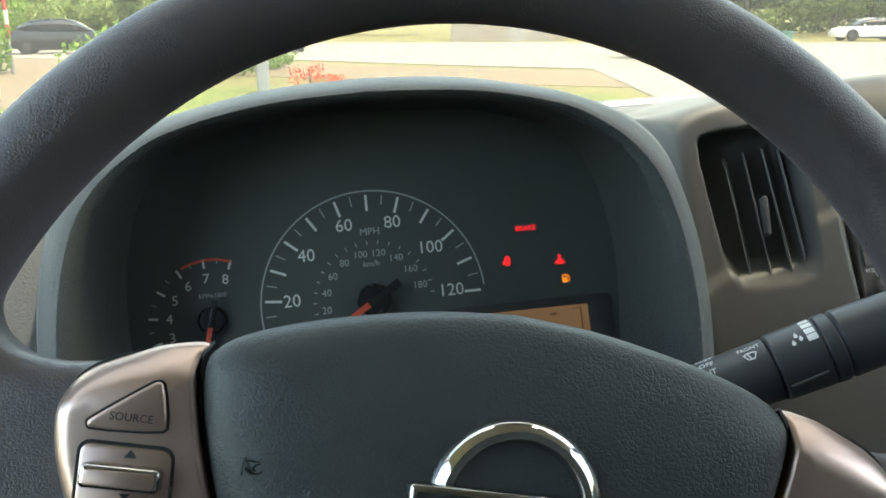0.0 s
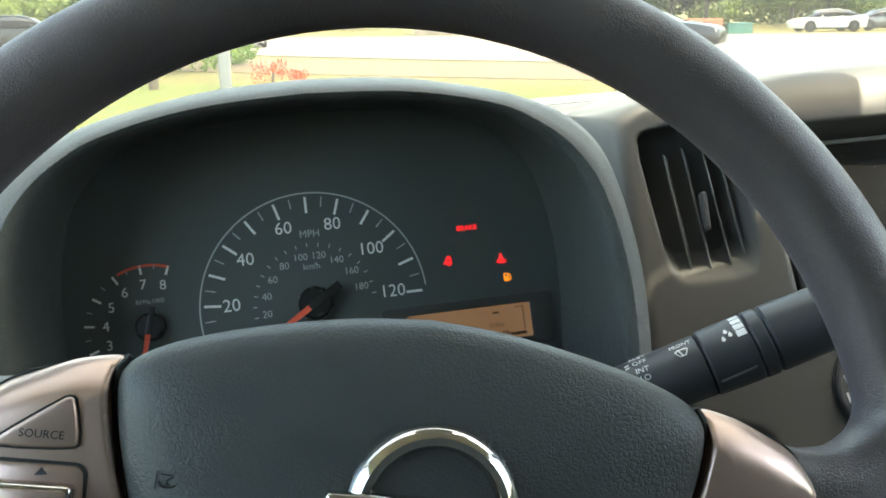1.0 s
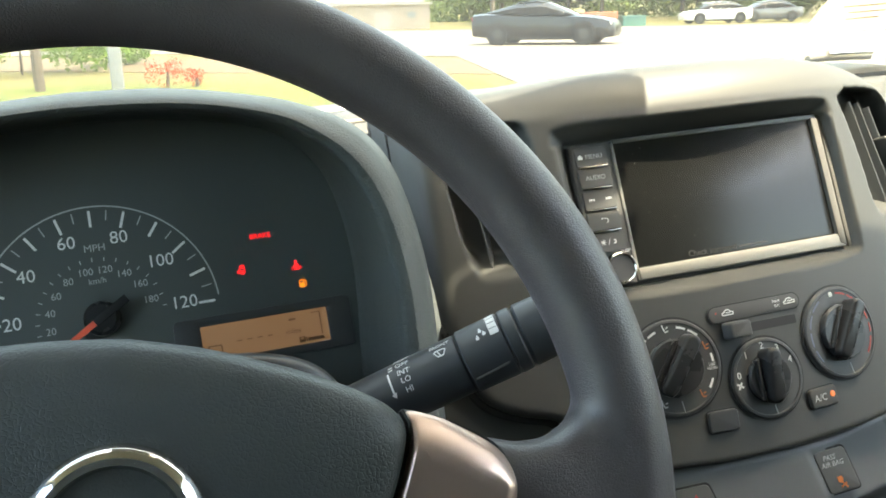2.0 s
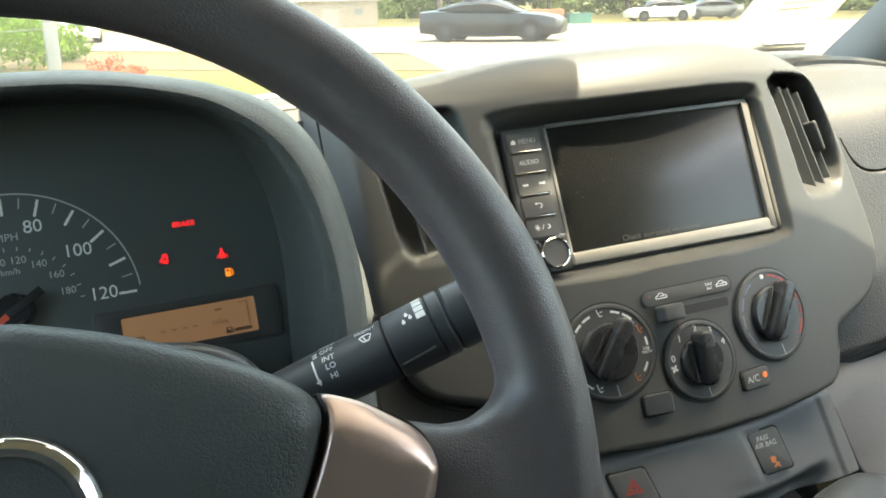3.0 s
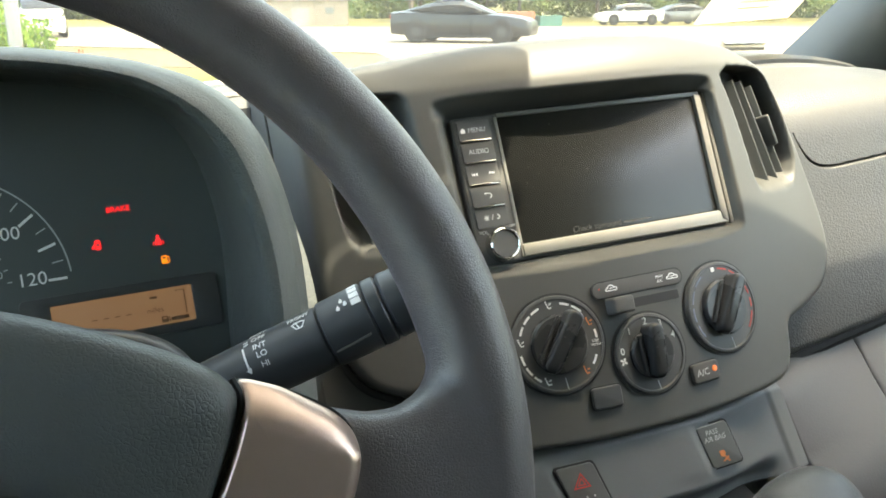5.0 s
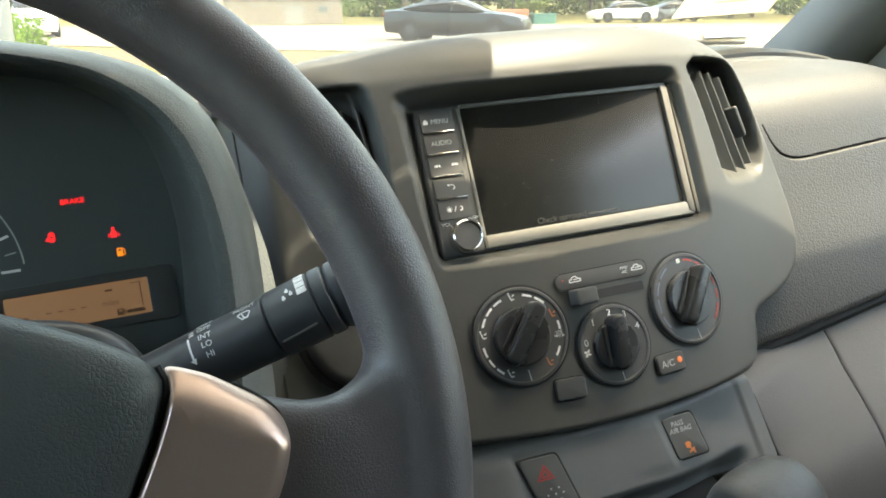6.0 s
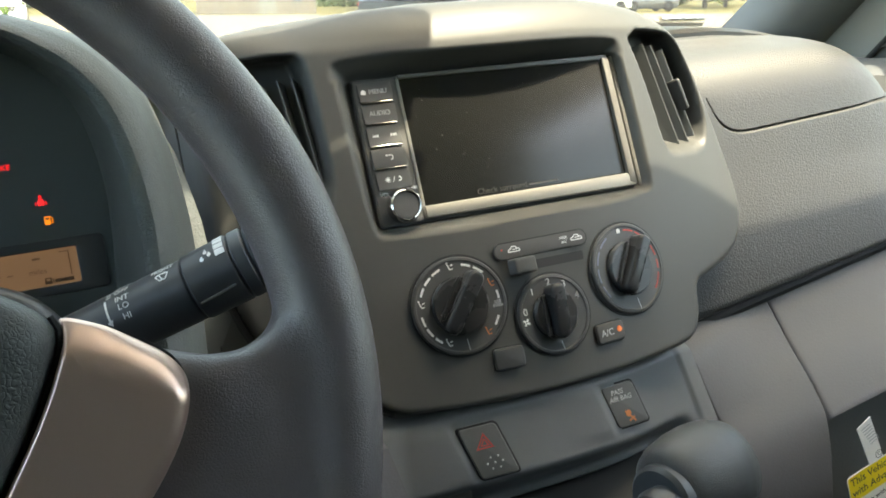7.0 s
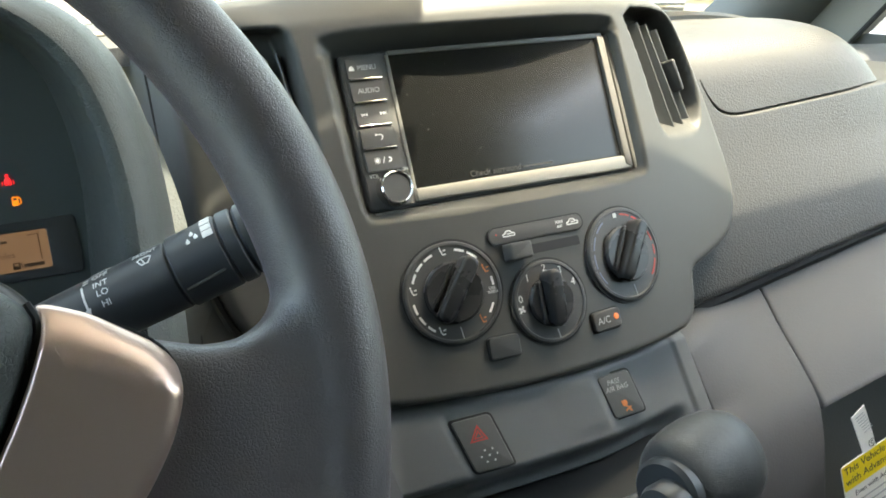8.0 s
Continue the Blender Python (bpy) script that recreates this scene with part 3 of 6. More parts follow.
def dial(x, z, r, knob_turn, marks):
    d = part("dial", lathe([(0, -0.004), (r, -0.004), (r, 0.0012), (r - 0.0008, 0.0022), (r - 0.0022, 0.0024), (r - 0.0028, 0.0018), (0, 0.0018)], 56), M_DIALFACE, fascia, "black climate dial with printed scale")
    d.matrix_basis = face_frame(x, z)
    part("dial_gap", lathe([(r - 0.001, -0.003), (r + 0.0014, -0.003), (r + 0.0014, 0.0005), (r - 0.001, 0.0005)], 56), M_GUT, d)
    rk = r * 0.60
    k = part("knob", lathe([(0, 0.0015), (rk, 0.0015), (rk, 0.004), (rk - 0.0012, 0.0055), (0, 0.0058)], 48), M_GLOSS, d, "gloss black turning knob")
    bm = plate([(a, b + rk * 0.10) for a, b in rrect(0.0125, rk * 2.26, 0.005, 5)], 0.004, 0.0140, 0.0030, 5)
    for v in bm.verts:
        if v.co.z > 0.007:
            v.co.x *= 0.84
            v.co.z -= 0.0034 * max(0.0, -v.co.y / rk)
    g = part("grip", bm, M_GLOSS, k)
    g.matrix_basis = at(0, 0, 0, knob_turn)
    part("grip_ridge", plate([(a - 0.0086, b) for a, b in rrect(0.0022, rk * 1.66, 0.0010, 3)], 0.004, 0.0078, 0.0007, 2), M_GLOSS, g)
    part("split_line", bar2d(0.001, -r * 0.68, 0.0022, -r * 0.94, 0.0006, 0.0001), M_DIM, d).matrix_basis = at(0, 0, 0.0018)
    marks(d, r)
    return d


def marks_mode(d, r):
    for a0, a1 in ((112, 126), (130, 143), (147, 160), (188, 202), (206, 219), (223, 235), (66, 80), (46, 62), (2, 14), (-36, -22)):
        part("scale_mark", arc2d(r * 0.81, r * 0.855, a0, a1, 6), M_WHITE, d).matrix_basis = at(0, 0, 0.0018)
    for a, c in ((97, M_WHITE), (172, M_WHITE), (245, M_WHITE), (26, M_ORANGEPRINT), (-50, M_ORANGEPRINT)):
        q = (r * 0.80 * math.cos(radians(a)), r * 0.80 * math.sin(radians(a)))
        airflow_symbol(d, q, 0.0021, c)
    text("USE", 0.0026, d, M_WHITE, at(r * 0.80, -0.001, 0.0019))
    text("WITH", 0.0026, d, M_WHITE, at(r * 0.80, -0.0034, 0.0019))


def airflow_symbol(d, q, s, c):
    """A seated outline's place is taken by a plain angled sign with an arrow, as printed on the scale."""
    part("airflow_sign", bar2d(-s * 0.7, s, -s * 0.1, -s * 0.6, s * 0.35), c, d).matrix_basis = at(q[0], q[1], 0.0018)
    part("airflow_sign", bar2d(-s * 0.1, -s * 0.7, s * 0.9, -s * 0.5, s * 0.35), c, d).matrix_basis = at(q[0], q[1], 0.0018)
    part("airflow_sign", bar2d(s * 0.2, s * 0.4, s * 1.0, s * 0.7, s * 0.35), c, d).matrix_basis = at(q[0], q[1], 0.0018)
    part("airflow_sign", lathe([(0, 0), (s * 0.28, 0), (s * 0.28, 0.0002), (0, 0.0002)], 12), c, d).matrix_basis = at(q[0] - s * 0.75, q[1] + s * 1.35, 0.0018)


def marks_fan(d, r):
    for s, a in (("0", 167), ("1", 128), ("2", 90), ("3", 58), ("4", 25)):
        text(s, 0.0062, d, M_WHITE, at(r * 0.80 * math.cos(radians(a)), r * 0.80 * math.sin(radians(a)), 0.0019))
    for k in range(4):
        part("fan_sign", bar2d(0.0004, 0, 0.0024, 0.0006, 0.0013), M_WHITE, d).matrix_basis = at(-r * 0.80, -0.0015, 0.0018, 45 + 90 * k)


def marks_temp(d, r):
    for k in range(4):
        part("blue_mark", arc2d(r * 0.83, r * 0.865, 118 + 26 * k, 138 + 26 * k, 8), M_BLUEPRINT, d).matrix_basis = at(0, 0, 0.0018)
    for a0, a1 in ((64, 82), (36, 60), (8, 30), (-12, 2), (-44, -18)):
        part("red_mark", arc2d(r * 0.83, r * 0.865, a0, a1, 8), M_REDPRINT, d).matrix_basis = at(0, 0, 0.0018)
    part("middle_mark", plate(rrect(0.003, 0.003, 0.0005, 2), 0, 0.0002), M_WHITE, d).matrix_basis = at(-r * 0.03, r * 0.84, 0.0018)


dial(0.3078, 1.185, 0.0302, -33, marks_mode)
dial(0.3680, 1.1702, 0.0256, -1, marks_fan)
dial(0.4319, 1.1856, 0.0304, -34, marks_temp)


def car_symbol(parent, m, s, c):
    """A small side-view car outline with an arrow, as printed on the air slider."""
    pts = [(-1, -0.3), (1, -0.3), (1.0, 0.1), (0.55, 0.15), (0.25, 0.5), (-0.35, 0.5), (-0.65, 0.12), (-1, 0.05)]
    for i in range(len(pts)):
        a, b = pts[i], pts[(i + 1) % len(pts)]
        part("car_sign", bar2d(a[0] * s, a[1] * s, b[0] * s, b[1] * s, s * 0.16), c, parent).matrix_basis = m
    part("car_sign", bar2d(-s * 0.3, 0.05 * s, s * 0.5, 0.05 * s, s * 0.14), c, parent).matrix_basis = m


slide = part("air_slider", plate(rrect(0.0665, 0.0095, 0.0045, 6), -0.002, 0.0006, 0.0004, 2), M_BUTTON, fascia, "recirculation slider with black lever")
slide.matrix_basis = face_frame(0.370, 1.2115)
part("slider_gap", plate(rrect(0.0681, 0.0111, 0.0053, 6), -0.002, 0.0003), M_GUT, slide)
car_symbol(slide, at(-0.020, 0.0002, 0.0006), 0.0040, M_WHITE)
car_symbol(slide, at(0.026, 0.0002, 0.0006), 0.0040, M_WHITE)
text("MAX", 0.0026, slide, M_WHITE, at(0.0165, 0.0016, 0.0007))
text("A/C", 0.0026, slide, M_WHITE, at(0.0165, -0.0012, 0.0007))
part("indicator_dot", lathe([(0, 0), (0.0006, 0), (0, 0.0002)], 10), M_REDPRINT, slide).matrix_basis = at(-0.0285, 0.001, 0.0006)
part("slot", plate(rrect(0.045, 0.0058, 0.001, 3), -0.001, 0.0003), M_GUT, slide).matrix_basis = at(0.006, -0.0115, 0.0)
part("lever", plate(rrect(0.0150, 0.0105, 0.0018, 4), 0.0, 0.0105, 0.0018, 3), M_BUTTON, slide).matrix_basis = at(-0.0185, -0.0110, 0.0)


def push_button(name, x, z, w, h, turn, label, cap=M_BUTTON):
    gap = part(name, plate(rrect(w + 0.0016, h + 0.0016, 0.0028, 4), -0.002, 0.0003), M_GUT, fascia, label)
    gap.matrix_basis = face_frame(x, z) @ at(0, 0, 0, turn)
    part("button_cap", plate(rrect(w, h, 0.0024, 4), -0.001, 0.0028, 0.0011, 3), cap, gap)
    return gap


ac = push_button("ac_button", 0.4060, 1.1515, 0.0215, 0.0125, 0, "dark A/C push button with amber lamp")
text("A/C", 0.0062, ac, M_DIM, at(-0.0030, 0.0, 0.0029))
part("lamp", lathe([(0, 0.0028), (0.0020, 0.0028), (0.0017, 0.0033), (0, 0.0035)], 16), M_ORANGELAMP, ac).matrix_basis = at(0.0068, 0.0008)
push_button("blank_button", 0.3320, 1.1510, 0.0200, 0.0132, 0, "blank dark plastic switch cover", M_BLACK)

# ---- head unit ----
UNIT = frame_of((0.3687, screen_y(1.2745), 1.2745), (1, 0, 0), (0, 0.43, 1))
unit = root("head_unit", "black touchscreen head unit with satin frame, switched off", "car stereo", UNIT)
UW, UH = 0.1915, 0.0950
part("body", plate(rrect(UW, UH, 0.003, 4), -0.012, 0.0008, 0.0008, 2), M_BLACK, unit)
col = part("button_panel", plate(rrect(0.0290, UH - 0.002, 0.002, 3), 0.0, 0.0016, 0.0006, 2), M_BUTTON, unit)
col.matrix_basis = at(-0.0803, 0)
GW, GH = 0.1530, 0.0830
part("glass", plate(rrect(GW, GH, 0.0012, 3), 0.0, 0.0012, 0.0003, 2), M_SCREEN, unit, "dark dusty touchscreen glass, switched off").matrix_basis = at(0.0122, 0.0042)
part("frame_side", plate([(0.0890, -0.0440), (0.0945, -0.0465), (0.0945, 0.0445), (0.0890, 0.0455)], 0.0, 0.0042, 0.0012, 2), M_SATIN, unit)
part("frame_bottom", plate([(-0.0650, -0.0455), (0.0945, -0.0468), (0.0890, -0.0378), (-0.0650, -0.0378)], 0.0, 0.0036, 0.0012, 2), M_MATTSILVER, unit)
part("outer_lip", plate([(0.0968, -0.0500), (0.0998, -0.0512), (0.0998, 0.0470), (0.0968, 0.0465)], -0.004, 0.0022, 0.0010, 2), M_SATIN, unit)
part("outer_lip", plate([(-0.0930, -0.0508), (0.0998, -0.0512), (0.0968, -0.0488), (-0.0930, -0.0486)], -0.004, 0.0016, 0.0008, 2), M_SATIN, unit)
part("frame_left", plate([(-0.0665, -0.0455), (-0.0640, -0.0455), (-0.0640, 0.0455), (-0.0665, 0.0455)], 0.0, 0.0026, 0.0008, 2), M_SATIN, unit)
part("frame_top", plate([(-0.0640, 0.0455), (0.0945, 0.0447), (0.0945, 0.0480), (-0.0640, 0.0480)], 0.0, 0.0026, 0.0006, 2), M_SATIN, unit)
BTN_Y = [0.0395, 0.0255, 0.0112, -0.0030, -0.0170]
for k, s in enumerate(("MENU", "AUDIO", "", "", "")):
    b = part("key", plate(rrect(0.0225, 0.0124, 0.0012, 3), 0.001, 0.0034, 0.0008, 2), M_BUTTON, unit)
    b.matrix_basis = at(-0.0815, BTN_Y[k] - 0.0010, 0)
    if s:
        text(s, 0.0044, b, M_DIM, at(0.0016 if k == 0 else 0.0, 0.0, 0.0035))
    if k == 0:
        part("home_sign", plate([(-0.0016, -0.0014), (0.0016, -0.0014), (0.0016, 0.0004), (0, 0.0019), (-0.0016, 0.0004)], 0, 0.0001), M_WHITE, b).matrix_basis = at(-0.0080, 0, 0.0034)
    if k == 2:
        for sx in (-1, 1):
            for q in (0.0048, 0.0066):
                part("skip_sign", plate([(-0.0008 * sx, -0.0010), (-0.0008 * sx, 0.0010), (0.0008 * sx, 0.0)] if sx < 0 else [(-0.0008, -0.0010), (0.0008, 0.0), (-0.0008, 0.0010)], 0, 0.0001), M_WHITE, b).matrix_basis = at(sx * q, 0, 0.0034)
            part("skip_sign", plate(rrect(0.0004, 0.0020, 0.0001, 1), 0, 0.0001), M_WHITE, b).matrix_basis = at(sx * 0.0076, 0, 0.0034)
    if k == 3:
        part("back_sign", arc2d(0.0012, 0.0017, -90, 90, 14), M_WHITE, b).matrix_basis = at(0.0010, 0, 0.0034)
        part("back_sign", bar2d(-0.0016, 0.00145, 0.0010, 0.00145, 0.0005), M_WHITE, b).matrix_basis = at(0, 0, 0.0034)
        part("back_sign", plate([(-0.0024, 0.00145), (-0.0012, 0.0006), (-0.0012, 0.0023)], 0, 0.0002), M_WHITE, b).matrix_basis = at(0, 0, 0.0034)
    if k == 4:
        part("sun_sign", lathe([(0, 0), (0.0011, 0), (0.0011, 0.0001), (0, 0.0001)], 16), M_WHITE, b).matrix_basis = at(-0.0040, 0, 0.0034)
        for q in range(8):
            part("sun_sign", bar2d(0.0014, 0, 0.0020, 0, 0.0004), M_WHITE, b).matrix_basis = at(-0.0040, 0, 0.0034, 45 * q)
        part("slash_sign", bar2d(-0.0006, -0.0016, 0.0008, 0.0018, 0.0004), M_WHITE, b).matrix_basis = at(0, 0, 0.0034)
        part("moon_sign", arc2d(0.0008, 0.0016, -120, 100, 14), M_WHITE, b).matrix_basis = at(0.0036, 0, 0.0034)
    if k < 4:
        part("key_bar", plate(rrect(0.0205, 0.0013, 0.0006, 3), 0.001, 0.0042, 0.0005, 2), M_CHROME, unit).matrix_basis = at(-0.0815, BTN_Y[k] - 0.0079, 0)
text("VOL", 0.0034, unit, M_WHITE, at(-0.0888, -0.0268, 0.0017))
text("PUSH", 0.0030, unit, M_WHITE, at(-0.0702, -0.0248, 0.0017))
text("Check surround", 0.0056, unit, M_FAINT, at(-0.0080, -0.0342, 0.0014))
part("faint_mark", bar2d(0.0120, -0.0345, 0.0340, -0.0345, 0.0010), M_FAINT, unit).matrix_basis = at(0, 0, 0.0013)
part("power_sign", arc2d(0.0011, 0.0015, -240, 60, 16), M_WHITE, unit).matrix_basis = at(-0.0682, -0.0300, 0.0017)
vol = part("volume_knob", lathe([(0, 0.001), (0.0106, 0.001), (0.0104, 0.0075), (0.0100, 0.0092), (0.0092, 0.0098), (0.0086, 0.0092), (0.0084, 0.0080), (0.0, 0.0080)], 48), M_CHROME, unit, "chrome-rimmed volume knob")
vol.matrix_basis = at(-0.0790, -0.0360, 0)
part("knob_cap", lathe([(0, 0.0078), (0.0083, 0.0078), (0.0083, 0.0088), (0, 0.0089)], 40), M_BUTTON, vol)

# ---- instrument cluster ----
HX = -0.0130
HOOD = [(0.0, 1.3770), (0.040, 1.3752), (0.070, 1.3710), (0.098, 1.3635), (0.114, 1.3545), (0.127, 1.3430), (0.137, 1.3270), (0.1435, 1.3050), (0.1465, 1.2800), (0.1460, 1.2550), (0.143, 1.2250), (0.140, 1.1950)]


def catmull(pts, k=6):
    out = []
    for i in range(len(pts) - 1):
        p0, p1, p2, p3 = pts[max(i - 1, 0)], pts[i], pts[i + 1], pts[min(i + 2, len(pts) - 1)]
        for s in range(k):
            t = s / k
            out.append(tuple(0.5 * (2 * b + (c - a) * t + (2 * a - 5 * b + 4 * c - d) * t * t + (3 * b - a - 3 * c + d) * t ** 3) for a, b, c, d in zip(p0, p1, p2, p3)))
    out.append(pts[-1])
    return out


def cluster_y(z):
    return 0.480 + 0.385 * (z - 1.268)


CLU = frame_of((-0.017, cluster_y(1.262), 1.262), (1, 0, 0), (0, 0.385, 1))
CK = math.hypot(1, 0.385)
cluster = root("instrument_cluster", "black instrument cluster with speedometer and lit warning lamps", "instrument cluster", CLU)


def clu(x, z):
    return (x + 0.017, (z - 1.262) * CK)


half = catmull(HOOD, 3)
FACE = [clu(HX + a - 0.004, z - 0.006) for a, z in half] + [clu(HX - a + 0.004, z - 0.006) for a, z in reversed(half[1:])]
part("dial_face", plate(list(reversed(FACE)), -0.004, 0.0), M_FACE, cluster)
speed = part("speedometer", arc2d(0.0608, 0.0616, 3.0, 211, 90), M_DIM, cluster, "speedometer with white scale in miles and kilometres per hour")
speed.matrix_basis = at(0, 0.0020, 0.0002)


def polar(r, a):
    return r * math.cos(radians(a)), r * math.sin(radians(a))


def scale_angle(mph):
    d = mph - 70
    return 89.6 - 1.745 * d - 0.0008 * d * d


for mph in range(0, 121, 5):
    a = scale_angle(mph)
    major = mph % 10 == 0
    p, q = polar(0.0590, a), polar(0.0500 if major else 0.0535, a)
    part("scale_tick", bar2d(*p, *q, 0.0014 if major else 0.0006), M_WHITE if major else M_DIM, speed)
    if mph % 20 == 0 and mph > 0:
        text(str(mph), 0.0096, speed, M_WHITE, at(*polar(0.0446 if mph < 100 else 0.0426, a + (0 if mph < 100 else 2.0))), name="number")
for kmh in range(0, 191, 10):
    a = scale_angle(kmh * 0.6214)
    part("scale_tick", bar2d(*polar(0.0334, a), *polar(0.0312, a), 0.0005), M_DIM, speed)
    if kmh % 20 == 0 and kmh > 0:
        text(str(kmh), 0.0054, speed, M_DIM, at(*polar(0.0264, a - 1.2)), name="number")
text("MPH", 0.0056, speed, M_DIM, at(0.0008, 0.0383))
text("km/h", 0.0046, speed, M_DIM, at(0.0, 0.0205))
part("needle_hub", lathe([(0, 0), (0.0095, 0), (0.0092, 0.005), (0.0075, 0.0068), (0, 0.0072)], 36), M_GLOSS, speed)
ndl = part("needle", plate([(0.004, -0.0017), (0.050, -0.0007), (0.050, 0.0007), (0.004, 0.0017)], 0.0058, 0.0070), M_NEEDLE, speed)
ndl.matrix_basis = at(0, 0, 0, 212)
part("needle_tail", plate([(-0.0165, -0.0022), (0.004, -0.0022), (0.004, 0.0022), (-0.0165, 0.0022)], 0.0062, 0.0080, 0.0006, 2), M_GLOSS, speed).matrix_basis = at(0, 0, 0, 212)

tacho = part("tachometer", arc2d(0.0322, 0.0336, 69, 117, 24), M_NEEDLE, cluster, "small tachometer with red band")
tacho.matrix_basis = at(*clu(-0.1035, 1.262), 0.0002)
for k in range(0, 17):
    a = 70 + 25.7 * (8 - k / 2)
    major = k % 2 == 0
    part("scale_tick", bar2d(*polar(0.0336, a), *polar(0.0285 if major else 0.0308, a), 0.0012 if major else 0.0005), M_WHITE if major else M_DIM, tacho)
    if major and k >= 4:
        text(str(k // 2), 0.0074, tacho, M_WHITE, at(*polar(0.0228, a)), name="number")
text("RPMx1000", 0.0034, tacho, M_DIM, at(0.0005, 0.0135))
part("needle_hub", lathe([(0, 0), (0.0078, 0), (0.0075, 0.005), (0.006, 0.0068), (0, 0.0072)], 36), M_GLOSS, tacho)
n2 = part("needle", plate([(0.004, -0.0014), (0.027, -0.0006), (0.027, 0.0006), (0.004, 0.0014)], 0.0058, 0.0070), M_NEEDLE, tacho)
n2.matrix_basis = at(0, 0, 0, 256)
part("needle_tail", plate([(-0.0105, -0.0014), (0.004, -0.0016), (0.004, 0.0016), (-0.0105, 0.0014)], 0.0062, 0.0080, 0.0006, 2), M_GLOSS, tacho).matrix_basis = at(0, 0, 0, 256)

bx, by = clu(0.0714, 1.2939)
text("BRAKE", 0.0040, cluster, M_REDLAMP, at(bx, by, 0.0003), name="brake_lamp")
dx, dy = clu(0.0582, 1.2776)
door_lamp = part("door_lamp", plate(rrect(0.0036, 0.0064, 0.0014, 4), 0, 0.0002, hole=rrect(0.0024, 0.0050, 0.0008, 4)), M_REDLAMP, cluster, "lit red open-door lamp")
door_lamp.matrix_basis = at(dx + 0.0006, dy, 0.0003) @ Matrix.Diagonal((0.82, 0.82, 1, 1))
for yy in (0.0012, -0.0012):
    part("car_glass", plate(rrect(0.0024, 0.0009, 0.0002, 2), 0, 0.0002), M_REDLAMP, door_lamp).matrix_basis = at(0, yy, 0)
part("open_door", bar2d(-0.0018, 0.0004, -0.0036, -0.0014, 0.0005), M_REDLAMP, door_lamp)
part("open_door", bar2d(-0.0018, -0.0018, -0.0038, -0.0020, 0.0005), M_REDLAMP, door_lamp)
sx, sy = clu(0.0888, 1.2757)
belt = part("seat_belt_lamp", lathe([(0, 0), (0.0010, 0), (0.0010, 0.0002), (0, 0.0002)], 14), M_REDLAMP, cluster, "lit red seat-belt lamp")
belt.matrix_basis = at(sx, sy + 0.0022, 0.0003) @ Matrix.Diagonal((0.78, 0.78, 1, 1))
part("belt_sign", plate([(-0.0017, -0.0062), (-0.0006, -0.0062), (0.0, -0.0050), (0.0006, -0.0062), (0.0017, -0.0062), (0.0021, -0.0042), (0.0012, -0.0015), (-0.0012, -0.0015), (-0.0021, -0.0042)], 0, 0.0002), M_REDLAMP, belt)
part("belt_sign", bar2d(-0.0030, -0.0034, -0.0034, -0.0058, 0.0006), M_REDLAMP, belt)
part("belt_sign", bar2d(0.0030, -0.0034, 0.0034, -0.0058, 0.0006), M_REDLAMP, belt)
fx, fy = clu(0.0904, 1.2656)
fuel = part("fuel_lamp", plate(rrect(0.0034, 0.0052, 0.0005, 3), 0, 0.0002, hole=[(x, y + 0.0012) for x, y in rrect(0.0020, 0.0014, 0.0002, 3)]), M_AMBERLAMP, cluster, "lit amber low-fuel lamp")
fuel.matrix_basis = at(fx, fy, 0.0003) @ Matrix.Diagonal((0.85, 0.85, 1, 1))
part("fuel_hose", bar2d(0.0018, 0.0022, 0.0029, 0.0012, 0.0005), M_AMBERLAMP, fuel)
part("fuel_hose", bar2d(0.0029, 0.0012, 0.0029, -0.0018, 0.0005), M_AMBERLAMP, fuel)
part("fuel_hose", bar2d(0.0029, -0.0018, 0.0018, -0.0018, 0.0005), M_AMBERLAMP, fuel)

lx, ly = clu(0.0665, 1.2425)
lcd = part("trip_display", plate(rrect(0.098, 0.0290, 0.003, 4), 0.0, 0.0012, 0.0006, 2, hole=rrect(0.0700, 0.0190, 0.001, 4)), M_DIALFACE, cluster, "amber trip display in a black frame")
lcd.matrix_basis = at(lx, ly, 0.0)
part("display", plate(rrect(0.0710, 0.0200, 0.001, 3), -0.001, 0.0004), M_LCD, lcd)
for k in range(4):
    part("dash_sign", plate(rrect(0.0028, 0.0006, 0.0001, 1), 0, 0.0001), M_LCDINK, lcd).matrix_basis = at(-0.0150 + 0.0056 * k, -0.0012, 0.0004)
text("miles", 0.0042, lcd, M_LCDINK, at(0.0150, -0.0012, 0.0005))
part("display_line", plate(rrect(0.0005, 0.0130, 0.0001, 1), 0, 0.0001), M_LCDINK, lcd).matrix_basis = at(0.0308, 0.0012, 0.0004)
part("display_line", plate(rrect(0.0050, 0.0005, 0.0001, 1), 0, 0.0001), M_LCDINK, lcd).matrix_basis = at(0.0285, 0.0075, 0.0004)
part("fuel_bar", plate(rrect(0.0092, 0.0018, 0.0003, 2), 0, 0.0001), M_LCDINK, lcd).matrix_basis = at(0.0270, -0.0072, 0.0004)
part("fuel_sign", plate(rrect(0.0034, 0.0034, 0.0004, 2), 0, 0.0001, hole=[(x, y + 0.0006) for x, y in rrect(0.0018, 0.0012, 0.0002, 2)]), M_LCDINK, lcd).matrix_basis = at(0.0192, -0.0068, 0.0004)
part("fuel_sign", bar2d(0.0021, 0.0012, 0.0026, -0.0014, 0.0004), M_LCDINK, lcd).matrix_basis = at(0.0192, -0.0068, 0.0004)
part("key_sign", plate(rrect(0.0040, 0.0012, 0.0005, 2), 0, 0.0001), M_LCDINK, lcd).matrix_basis = at(0.0150, 0.0055, 0.0004)
